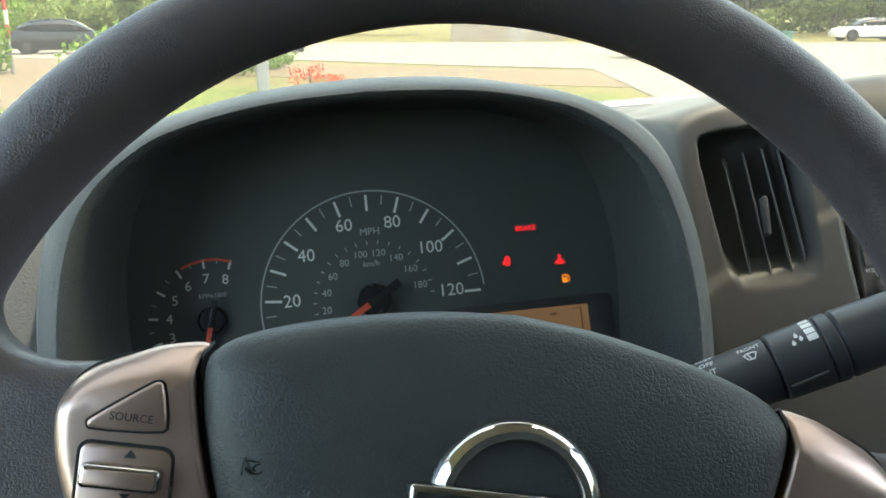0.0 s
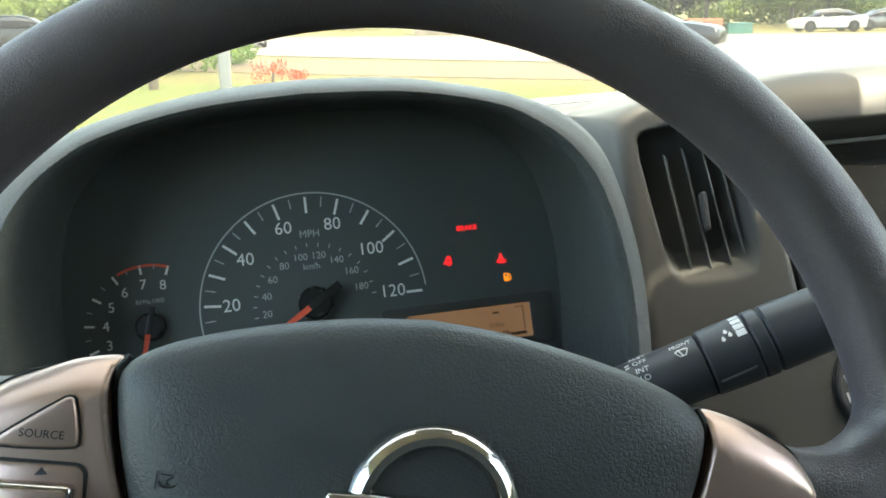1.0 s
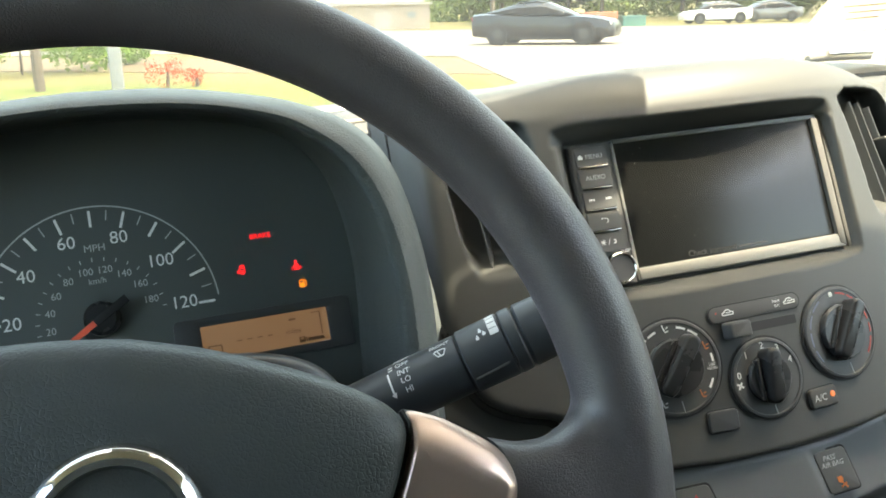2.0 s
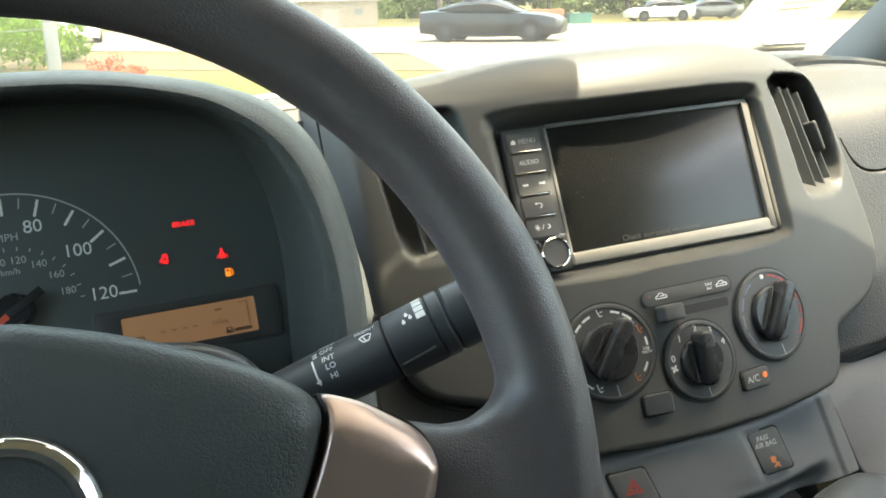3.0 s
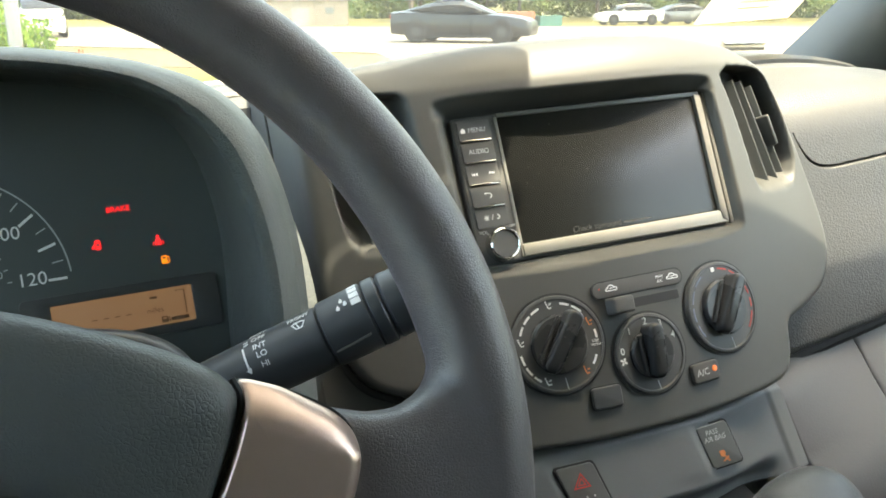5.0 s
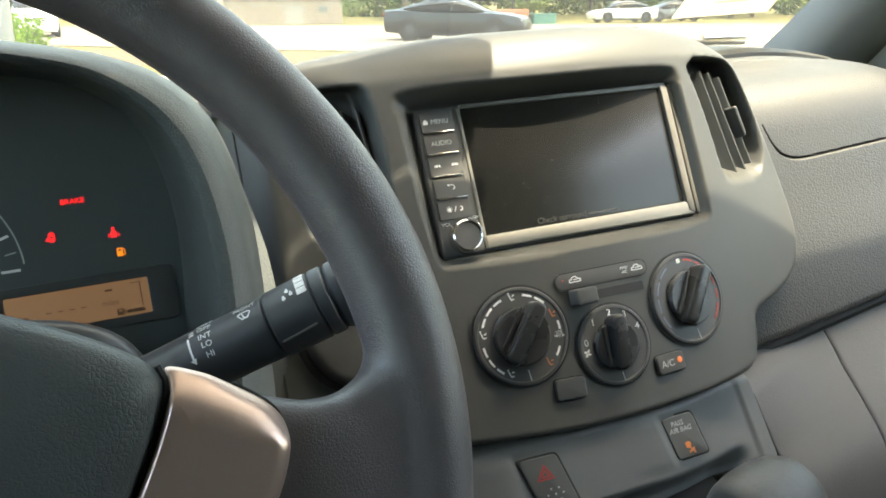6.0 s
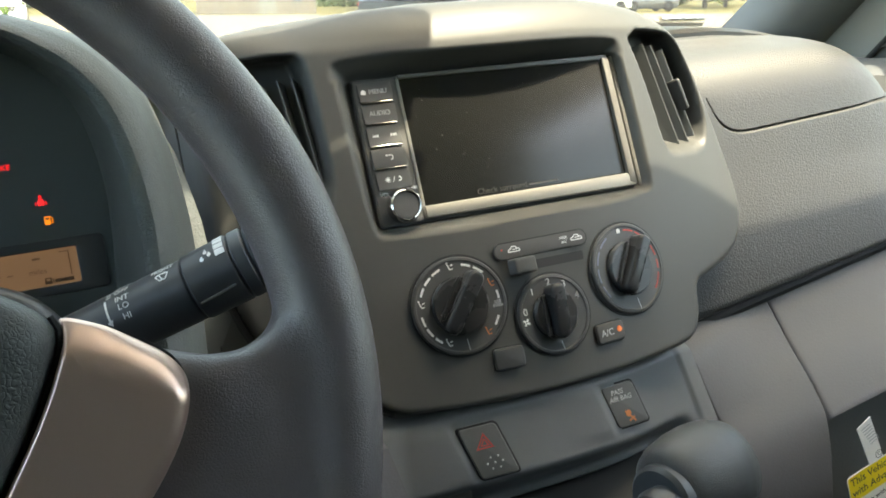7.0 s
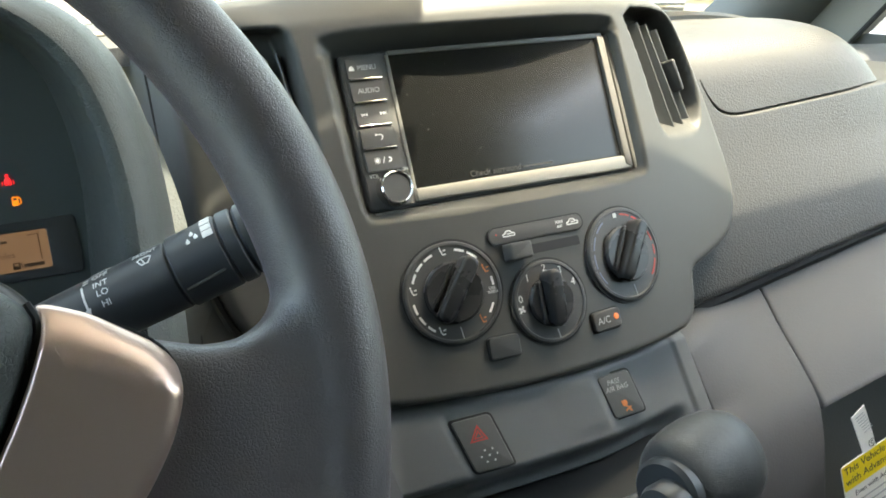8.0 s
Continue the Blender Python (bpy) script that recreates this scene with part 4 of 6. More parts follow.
part("display_box", plate(rrect(0.0080, 0.0070, 0.001, 3), 0, 0.0001, hole=rrect(0.0062, 0.0054, 0.0008, 3)), M_LCDINK, lcd).matrix_basis = at(-0.0285, -0.0050, 0.0004)

# ---- cluster hood ----
def hood_mesh():
    half = catmull(HOOD, 12)
    curve = [(HX - a, z) for a, z in reversed(half[1:])] + [(HX + a, z) for a, z in half]
    n = len(curve)
    nrm = []
    for i in range(n):
        a, b = curve[max(i - 1, 0)], curve[min(i + 1, n - 1)]
        tx, tz = b[0] - a[0], b[1] - a[1]
        l = math.hypot(tx, tz)
        nrm.append((-tz / l, tx / l))
    # across the lip, from the dial face out over the front edge to the back: outward move, depth behind the lip plane, fall
    prof = [(-0.0130, 0.078, 0), (-0.0115, 0.060, 0), (-0.0075, 0.045, 0), (-0.0045, 0.025, 0), (-0.0030, 0.010, 0), (-0.0020, 0.0035, 0), (0.0002, 0.0006, 0), (0.0030, 0.0, 0), (0.0056, 0.0015, 0), (0.0080, 0.0055, 0), (0.0098, 0.013, 0), (0.0108, 0.024, 0), (0.0110, 0.038, 0), (0.0090, 0.055, 0.005), (0.0040, 0.080, 0.018), (-0.004, 0.110, 0.040), (-0.015, 0.150, 0.080)]
    P = np.zeros((n, len(prof), 3))
    for i, (x, z) in enumerate(curve):
        side = float(smooth(np.array((1.372 - z) / 0.05)))
        y0 = 0.452 + 0.40 * (z - 1.377)
        for j, (o, dep, fall) in enumerate(prof):
            w = 0.55 + 0.75 * side if o > 0 else 1.0
            o = o * w
            if dep > 0.006 and j > 6:
                o = o * (1 - side) + side * float(np.interp(dep, (0.0055, 0.013, 0.024, 0.038, 0.055, 0.080, 0.150), (0.0108, 0.0140, 0.0168, 0.0202, 0.0240, 0.0270, 0.0285))) * (1 + 0.8 * max(0.0, 1.30 - z) * min(1.0, dep / 0.05))
            P[i, j] = (x + nrm[i][0] * o, y0 + dep * (1 - 0.25 * side if j > 9 else 1), z + nrm[i][1] * o - fall)
    return P


hood_P = hood_mesh()
hood = root("cluster_hood", "dark grey grained hood arching over the instrument cluster", "dashboard hood")
# inside takes the darker copy of the lip's skin, painted as shade
part("inner_shroud", sheet(hood_P[:, :8], (0, 0.004, -0.001)), M_SHROUD_SHADED, hood)
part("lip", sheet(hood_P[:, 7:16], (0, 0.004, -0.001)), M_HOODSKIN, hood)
part("rear_cover", sheet(hood_P[:, 15:], (0, 0.004, -0.001)), M_DASH, hood)

# ---- steering wheel ----
tilt = radians(21.75)
wu, wv = Vector((1, 0, 0)), Vector((0, math.sin(tilt), math.cos(tilt)))
turn_w = radians(-13.0)
WHEEL = frame_of((0.0, 0.2640, 1.2590), wu * math.cos(turn_w) + wv * math.sin(turn_w), wv * math.cos(turn_w) - wu * math.sin(turn_w))
wheel = root("steering_wheel", "black grained steering wheel with satin silver spoke trims, turned slightly", "steering wheel", WHEEL)


def rim_mesh():
    bm = bmesh.new()
    N, K = 180, 28
    rings = []
    for i in range(N):
        a = 2 * math.pi * i / N
        ca, sa = math.cos(a), math.sin(a)
        grip = math.exp(-((abs(math.degrees(math.atan2(sa, abs(ca)))) - 28) / 22) ** 2) * 0.0012
        r = 0.0152 + grip * 0.6
        ring = []
        for k in range(K):
            b = 2 * math.pi * k / K
            rr = r * (1 + 0.03 * math.cos(2 * b))
            ring.append(bm.verts.new(((0.1768 + rr * math.cos(b)) * ca, (0.1768 + rr * math.cos(b)) * sa, rr * math.sin(b))))
        rings.append(ring)
    for i in range(N):
        a, b = rings[i], rings[(i + 1) % N]
        for k in range(K):
            bm.faces.new((a[k], b[k], b[(k + 1) % K], a[(k + 1) % K]))
    return bm




def dome(pts, rings, centre):
    """Nested copies of an outline, drawn in by a distance at a height, closed by a centre place."""
    bm = bmesh.new()
    loops = []
    c = Vector(centre[:2])
    for f, z in rings:
        loops.append([bm.verts.new((*(c + (Vector(p) - c) * f), z)) for p in pts])
    top = bm.verts.new(centre)
    n = len(pts)
    for a, b in zip(loops, loops[1:]):
        for i in range(n):
            bm.faces.new((a[i], a[(i + 1) % n], b[(i + 1) % n], b[i]))
    for i in range(n):
        bm.faces.new((loops[-1][i], loops[-1][(i + 1) % n], top))
    bm.faces.new(list(reversed(loops[0])))
    return bm


PAD_HALF = [(0.0, 0.0630), (0.0224, 0.0612), (0.0450, 0.0572), (0.0620, 0.0530), (0.0745, 0.0488), (0.0825, 0.0447), (0.0866, 0.0402), (0.0876, 0.0350), (0.0862, 0.0250), (0.0830, 0.0130), (0.0780, -0.0020), (0.0680, -0.0280), (0.0450, -0.0480), (0.0, -0.0560)]
half = catmull(PAD_HALF, 5)
PAD = list(reversed([(x, y) for x, y in half] + [(-x, y) for x, y in reversed(half[1:-1])]))
part("airbag_cover", dome(PAD, [(0.985, 0.002), (1.0, 0.014), (0.995, 0.0185), (0.978, 0.0225), (0.945, 0.0258), (0.88, 0.0285), (0.75, 0.0308), (0.5, 0.0325), (0.25, 0.0332)], (0, 0.004, 0.0335)), M_PAD, wheel, "dark grained airbag cover")

SPOKE = [(0.070, 0.036), (0.090, 0.0430), (0.1050, 0.0385), (0.1180, 0.0352), (0.1320, 0.0335), (0.1430, 0.0350), (0.1510, 0.0410), (0.1560, 0.0520), (0.1600, 0.0640), (0.1700, 0.0600), (0.1790, 0.0300), (0.1790, -0.0300), (0.1660, -0.0600), (0.1560, -0.0420), (0.1460, -0.0300), (0.1300, -0.0280), (0.1050, -0.0360), (0.070, -0.0300)]
TRIM = [(0.0868, 0.0446), (0.0985, 0.0424), (0.1085, 0.0392), (0.1168, 0.0357), (0.1220, 0.0318), (0.1248, 0.0268), (0.1258, 0.0205), (0.1250, 0.0135), (0.1232, 0.0060), (0.1170, -0.0080), (0.1080, -0.0210), (0.0980, -0.0290), (0.0725, -0.0200), (0.0795, -0.0005), (0.0834, 0.0099), (0.0868, 0.0217), (0.0887, 0.0308), (0.0895, 0.0362), (0.0889, 0.0402)]


def side_of(pts, s):
    return list(reversed(pts)) if s > 0 else [(-x, y) for x, y in pts]


def shaped(pts, s, z0, levels, warp):
    bm = plate(side_of(pts, s), z0, levels[0], levels[1], 5)
    for v in bm.verts:
        if v.co.z > z0 + 1e-5:
            v.co.z += warp(abs(v.co.x), v.co.y)
    return bm


def fused(meshes, voxel, rounds):
    """Several solids grown together into one skin with soft hollows where they meet."""
    bm = bmesh.new()
    for q in meshes:
        me = finish(q, "solid")
        bm.from_mesh(me)
    ob = bpy.data.objects.new("fused", bpy.data.meshes.new("fused"))
    bm.to_mesh(ob.data)
    bm.free()
    scene.collection.objects.link(ob)
    rm = ob.modifiers.new("remesh", "REMESH")
    rm.mode, rm.voxel_size, rm.use_smooth_shade = "VOXEL", voxel, True
    sm = ob.modifiers.new("smooth", "SMOOTH")
    sm.factor, sm.iterations = 0.5, rounds
    bpy.context.view_layer.update()
    me = bpy.data.meshes.new_from_object(ob.evaluated_get(bpy.context.evaluated_depsgraph_get()))
    bpy.data.objects.remove(ob)
    me.shade_smooth()
    return me


def spoke_fall(x, y):
    return -0.0015 * float(smooth(np.array((math.hypot(x, y) - 0.143) / 0.024)))


LOW = [(-0.030, -0.045), (-0.026, -0.172), (0.026, -0.172), (0.030, -0.045)]
part("rim", fused([rim_mesh(), shaped(SPOKE, 1, -0.010, (0.0130, 0.0095), spoke_fall), shaped(SPOKE, -1, -0.010, (0.0130, 0.0095), spoke_fall), plate(LOW, -0.008, 0.008, 0.004, 3)], 0.0021, 22), M_LEATHER, wheel, "black leather-grained rim and spokes")
TRIM_EDGE = chaikin(TRIM, 2)
TRIM_TOP = np.array([(0.0868, 0.0446), (0.0985, 0.0424), (0.1085, 0.0392), (0.1168, 0.0357), (0.1235, 0.0318)])


def trim_mesh(s):
    """The spoke's silver cap: a flat face, a broad slope along its upper edge and rounded sides."""
    fs = (1.0, 0.994, 0.985, 0.975, 0.96, 0.94, 0.915, 0.89, 0.86, 0.83, 0.80, 0.77, 0.73, 0.66, 0.5, 0.3)
    bm = dome(side_of(TRIM_EDGE, s), [(0.99, 0.0060)] + [(f, 0.02) for f in fs], (s * 0.1050, 0.0090, 0.0226))
    co = np.array([v.co[:] for v in bm.verts])
    d = poly_sdf(np.abs(co[:, 0]), co[:, 1], TRIM_EDGE)
    top = np.interp(np.abs(co[:, 0]), TRIM_TOP[:, 0], TRIM_TOP[:, 1]) - co[:, 1]
    z = 0.0228 - 0.0086 * np.clip(1 - top / 0.0112, 0, 1.1) ** 1.25
    z -= 0.0026 * np.clip(1 - d / 0.0050, 0, 1) ** 2 * smooth((np.abs(co[:, 0]) - 0.098) / 0.014)
    z -= 0.0012 * np.clip(1 - d / 0.0014, 0, 1) ** 2 + 2.2 * np.clip(np.abs(co[:, 0]) - 0.104, 0, 1) ** 2
    for v, q in zip(bm.verts, z):
        if v.co.z > 0.007:
            v.co.z = float(q)
    return bm


for s in (1, -1):
    part("trim_gap", plate(side_of(TRIM_EDGE, s), 0.0040, 0.0128), M_GUT, wheel)
    tr = part("spoke_trim", trim_mesh(s), M_SILVER_WARM, wheel, "satin silver spoke trim")
    part("gap_line", tube([(s * x, y, 0.0165) for x, y in ((0.0853, 0.0440), (0.0879, 0.0401), (0.0884, 0.0362), (0.0876, 0.0308), (0.0857, 0.0217), (0.0824, 0.0099), (0.0788, -0.0005))], 0.0011, 6), M_GUT, wheel)
    if s < 0:
        tri = [(-0.1146, 0.0172), (-0.0956, 0.0180), (-0.0940, 0.0196), (-0.0966, 0.0308), (-0.0980, 0.0316), (-0.0998, 0.0310), (-0.1150, 0.0197), (-0.1155, 0.0184)]
        tri = chaikin(tri, 1)
        src = part("source_button", plate(tri, 0.020, 0.0243, 0.0008, 3), M_SILVER_WARM, tr, "satin silver source button")
        part("button_gap", plate(grow(tri, 0.0007), 0.018, 0.0231), M_GUT, tr)
        text("SOURCE", 0.0031, src, M_DARKPRINT, at(-0.1038, 0.0211, 0.0244))
        part("rocker_well", plate([(x - 0.1032 - 0.06 * y, y + 0.0005) for x, y in rrect(0.0262, 0.0275, 0.0034, 4)], 0.018, 0.0230), M_GUT, tr)
        part("rocker_plate", plate([(x - 0.1032 - 0.06 * y, y + 0.0005) for x, y in rrect(0.0246, 0.0259, 0.003, 4)], 0.018, 0.0236, 0.0008, 2), M_SILVER_WARM, tr)
        rk = part("rocker_switch", plate([(x - 0.1035, y + 0.0054) for x, y in rrect(0.0212, 0.0066, 0.0016, 4)], 0.021, 0.0292, 0.0015, 3), M_ROCKER, tr, "bright silver volume rocker")
        part("rocker_face", plate([(x - 0.1035, y + 0.0052) for x, y in rrect(0.0186, 0.0044, 0.0010, 4)], 0.028, 0.0294, 0.0003, 2), M_SILVER_WARM, rk)
        part("arrow_sign", plate([(-0.1043, 0.0103), (-0.1009, 0.0106), (-0.1026, 0.0125)], 0.0235, 0.02375), M_DARKPRINT, tr)
        part("arrow_sign", plate([(-0.1040, 0.0008), (-0.1024, -0.0008), (-0.1008, 0.0010)], 0.0235, 0.02375), M_DARKPRINT, tr)

emb = part("emblem", lathe([(0.0176, 0.0310), (0.0180, 0.0350), (0.0191, 0.0364), (0.0211, 0.0367), (0.0232, 0.0354), (0.0247, 0.0330), (0.0251, 0.0305)], 72), M_CHROME, wheel, "chrome ring emblem with a plain bar")
emb.matrix_basis = at(0.0030, 0.0087)
part("emblem_bar", plate(rrect(0.0600, 0.0125, 0.0012, 3), 0.0320, 0.0392, 0.0014, 3), M_CHROME, emb).matrix_basis = at(0, -0.0014, 0)
part("emblem_inset", plate(rrect(0.0560, 0.0085, 0.0006, 3), 0.0385, 0.0394), M_GUT, emb).matrix_basis = at(0, -0.0014, 0)
for k in range(6):
    part("emblem_stroke", plate(rrect(0.0064, 0.0062, 0.0008, 2), 0.039, 0.0398), M_CHROME, emb).matrix_basis = at(-0.0225 + 0.009 * k, -0.0014, 0)
for stroke in (((-0.0716, 0.0146), (-0.0718, 0.0120), (-0.0718, 0.0098)), ((-0.0712, 0.0118), (-0.0700, 0.0106), (-0.0682, 0.0104), (-0.0667, 0.0110), (-0.0660, 0.0122), (-0.0668, 0.0131), (-0.0684, 0.0127), (-0.0690, 0.0117), (-0.0683, 0.0110)), ((-0.0706, 0.0138), (-0.0680, 0.0136), (-0.0650, 0.0136))):
    part("pressed_sign", tube([(x, y, 0.0297) for x, y in catmull(list(stroke), 4)], 0.00028, 5), M_GUT, wheel)
part("column_boss", lathe([(0, -0.13), (0.045, -0.13), (0.045, -0.02), (0.060, 0.004), (0, 0.004)], 40), M_BLACK, wheel)

# ---- wiper stalk ----
SA, SDIR = Vector((0.0921, 0.3619, 1.2362)), Vector((1.0, -0.2155, 0.3870))
STALK = frame_of(SA, SDIR, (0, 0, 1))
stalk = root("wiper_stalk", "black wiper stalk with white printed markings", "control stalk", STALK)


def barrel(x0, x1, r0, r1, bev=0.0008):
    bm = lathe([(0, x0), (r0 - bev, x0), (r0, x0 + bev), (r1, x1 - bev), (r1 - bev, x1), (0, x1)], 48)
    bmesh.ops.rotate(bm, cent=(0, 0, 0), matrix=Euler((0, radians(90), 0)).to_matrix(), verts=bm.verts)
    return bm


part("stem", barrel(-0.06, 0.0578, 0.0122, 0.0138), M_BLACK, stalk)
part("barrel", barrel(0.0582, 0.0790, 0.0145, 0.0148), M_BLACK, stalk)
part("collar", barrel(0.0793, 0.0856, 0.0149, 0.0149), M_BLACK, stalk)
part("end_cap", barrel(0.0859, 0.1200, 0.0148, 0.0140, 0.0016), M_BLACK, stalk)
part("grip_groove", tube([(0.0600, -0.0030, 0.0142), (0.0680, -0.0026, 0.0145), (0.0760, -0.0020, 0.0146)], 0.0006, 6), M_SATIN, stalk)


def on_stalk(x, ang, r, turn=0.0):
    """A place on the stalk's round skin; ang degrees above its front."""
    return Matrix.Translation((x, 0, 0)) @ Euler((radians(-ang), 0, 0)).to_matrix().to_4x4() @ Matrix.Translation((0, 0, r)) @ at(0, 0, 0, turn)


for k, s in enumerate(("MIST", "OFF", "INT", "LO", "HI")):
    text(s, 0.0037, stalk, M_WHITE, on_stalk(0.0318, (100, 80, 60, 43, 24)[k], 0.0136, -4), name="stalk_marking")
for ang in (78, 70):
    part("stalk_line", plate(rrect(0.0022, 0.0007, 0.0002, 1), 0, 0.0002), M_WHITE, stalk).matrix_basis = on_stalk(0.0262, ang + 6, 0.0134, 12)
for k in range(8):
    part("stalk_line", plate(rrect(0.0008, 0.0016, 0.0001, 1), 0, 0.0002), M_WHITE, stalk).matrix_basis = on_stalk(0.0246, 66 - 5.4 * k, 0.0134)
part("stalk_arrow", plate([(-0.0012, 0.0010), (0.0002, -0.0012), (0.0014, 0.0012)], 0, 0.0002), M_WHITE, stalk).matrix_basis = on_stalk(0.0246, 22, 0.0134, 10)
text("FRONT", 0.0030, stalk, M_WHITE, on_stalk(0.0504, 80, 0.0140, 0), name="stalk_marking")
wsg = part("wiper_sign", plate([(-0.0034, 0.0016), (-0.0016, -0.0018), (0.0016, -0.0018), (0.0034, 0.0016), (0.0018, 0.0024), (-0.0018, 0.0024)], 0, 0.0002, hole=[(-0.0027, 0.0013), (-0.0013, -0.0012), (0.0013, -0.0012), (0.0027, 0.0013), (0.0015, 0.0018), (-0.0015, 0.0018)]), M_WHITE, stalk)
wsg.matrix_basis = on_stalk(0.0500, 61, 0.0138) @ Matrix.Diagonal((0.9, 0.9, 1, 1))
part("wiper_sign", bar2d(0.0, -0.0016, -0.0012, 0.0020, 0.0006), M_WHITE, stalk).matrix_basis = on_stalk(0.0500, 61, 0.0139) @ Matrix.Diagonal((0.9, 0.9, 1, 1))
for k in range(4):
    part("level_bar", plate(rrect(0.0042, 0.0024 + 0.0002 * (3 - k), 0.0002, 1), 0, 0.0002), M_WHITE, stalk).matrix_basis = on_stalk(0.0757, 54 + 13 * k, 0.0148)
for q, y in ((0.0678, 54), (0.0712, 58), (0.0698, 66)):
    part("drop_sign", plate([(-0.0009, -0.0004), (-0.0005, -0.0010), (0.0004, -0.0010), (0.0009, -0.0003), (0.0006, 0.0006), (0.0002, 0.0015), (-0.0006, 0.0005)], 0, 0.0002), M_WHITE, stalk).matrix_basis = on_stalk(q, y, 0.0147)

# ---- dashboard shell ----
def field_y(name, x0, x1, z0, z1, fn, nx, nz, back, material, label, category, kind=""):
    xs, zs = np.linspace(x0, x1, nx), np.linspace(z0, z1, nz)
    P = np.zeros((nx, nz, 3))
    for i, x in enumerate(xs):
        for j, z in enumerate(zs):
            P[i, j] = (x, fn(x, z), z)
    return whole(name, sheet(P, back), material, label, category, kind)


def ledge_z(x):
    return 1.306 - 0.87 * max(0.0, x - 0.80) ** 2


def top_z(x, y):
    """The dash top, a shallow crown that falls towards the windscreen and steps up to the passenger ledge."""
    z = 1.3455 - 0.06 * (y - 0.55) - 0.075 * float(smooth(np.array((x - 0.46) / 0.09))) - 0.6 * max(0.0, y - 0.80) ** 2
    k = float(smooth(np.array((x - 0.50) / 0.06))) * float(smooth(np.array((y - 0.70) / 0.10)))
    z -= 18.0 * max(0.0, 0.662 - y) ** 2
    return z * (1 - k) + (ledge_z(x) - 0.0085 - 0.6 * max(0.0, y - 0.90) ** 2) * k


xs, ys = np.linspace(-0.62, 1.02, 60), np.linspace(0.632, 1.02, 28)
TOP = np.array([[(x, y, top_z(x, y)) for y in ys] for x in xs])
dash_top = whole("dash_top", sheet(TOP, (0, 0, -0.012)), M_DASHTOP, "dark grained top of the dashboard under the windscreen", "dashboard", "structure")

field_y("driver_dash", -0.62, -0.172, 1.02, 1.335, lambda x, z: 0.470 + 0.40 * (z - 1.26) + 0.6 * max(0.0, z - 1.315), 20, 20, (0, 0.02, 0), M_PASS, "grey grained dash panel beside the instrument hood", "dashboard", "structure")
P = np.zeros((8, 24, 3))
for i, u in enumerate(np.linspace(0, 1, 8)):
    for j, z in enumerate(np.linspace(1.02, 1.315, 24)):
        x = 0.130 + (np.interp(z, (1.02, 1.200, 1.218, 1.247, 1.270, 1.289, 1.315), (0.150, 0.150, 0.1710, 0.1702, 0.1664, 0.1622, 0.1515)) - 0.130) * u
        P[i, j] = (x, 0.4930 + 0.40 * (z - 1.26) - 0.004 * u + 0.004 * u ** 6, z)
# skin paler than driver_dash, to paint in the sunlight on this strip
whole("dash_infill", sheet(P, (0, 0.02, 0)), M_DASH, "grained dash strip between hood and fascia, painted pale for sunlight", "dashboard", "structure")
whole("flank_seam", tube([(0.1736, face_y(0.17, z) + 0.058, z) for z in np.linspace(1.24, 1.336, 8)], 0.0008, 6), M_GUT, "thin dark seam on the fascia side", "trim", "structure")
P = np.zeros((16, 20, 3))
for i, u in enumerate(np.linspace(0, 1, 16)):
    for j, z in enumerate(np.linspace(1.04, 1.215, 20)):
        x = 0.1450 + 0.150 * u
        P[i, j] = (x, face_y(max(x, 0.165), z) + 0.011, z)
whole("column_side_panel", sheet(P, (0, 0.02, 0)), M_FASCIA, "warm grey plastic panel beside the steering column", "dashboard", "structure")
whole("panel_seam", tube([(0.1700, face_y(0.170, z) + 0.0112, z) for z in np.linspace(1.06, 1.214, 8)], 0.0007, 6), M_GUT, "thin dark seam in the column panel", "trim", "structure")
GROOVE = [(x - 0.0012, z - 0.0022) for x, z in chaikin(LEFT, 2) if x < 0.262 and z < 1.215]
whole("fascia_groove", tube([(x, face_y(x, z) + 0.0095, z) for x, z in GROOVE], 0.0030, 8), M_GUT, "dark groove round the foot of the fascia", "trim", "structure")
field_y("knee_panel", -0.62, 0.300, 0.80, 1.200, lambda x, z: 0.481 + 0.18 * (z - 1.15), 16, 12, (0, 0.02, 0), M_LOWDARK, "dark grey knee panel under the steering column", "dashboard", "structure")

# the column's shroud: a rounded box with a soft front edge
P = np.zeros((9, 65, 3))
for i, (y, k) in enumerate(((0.3700, 0.0), (0.3700, 0.80), (0.3704, 0.90), (0.3722, 0.955), (0.3755, 0.985), (0.3810, 1.0), (0.4100, 1.0), (0.4500, 0.98), (0.5000, 0.95))):
    for j, a in enumerate(np.linspace(0, 2 * math.pi, 65)):
        c, q = math.cos(a), math.sin(a)
        P[i, j] = (k * 0.0955 * math.copysign(abs(c) ** 0.625, c), y, 1.2145 - 0.42 * (y - 0.378) + k * 0.0575 * math.copysign(abs(q) ** 0.625, q))
whole("column_cover", sheet(P, (0, 0.0, -0.0005)), M_BLACK, "black plastic steering column cover", "column cover")


# ---- passenger side ----
PADROWS = catmull([(0.5000, 1.1140), (0.4800, 1.1125), (0.4690, 1.1165), (0.4710, 1.1300), (0.4900, 1.1850), (0.5165, 1.2550), (0.5290, 1.2820), (0.5460, 1.2990), (0.5720, 1.3080), (0.6200, 1.3110), (0.7000, 1.3060), (0.8000, 1.2960)], 12)
PADLINE = [p for p in PADROWS if p[0] < 0.60 and not 1.236 < p[1] < 1.278 or p[0] >= 0.60]
UNDERSIDE, PADLINE = PADLINE[:26], PADLINE[26:]
PADLINE += [(float(np.interp(z, [q[1] for q in PADROWS[24:84]], [q[0] for q in PADROWS[24:84]])), float(z)) for z in np.arange(1.2365, 1.2775, 0.0007)]
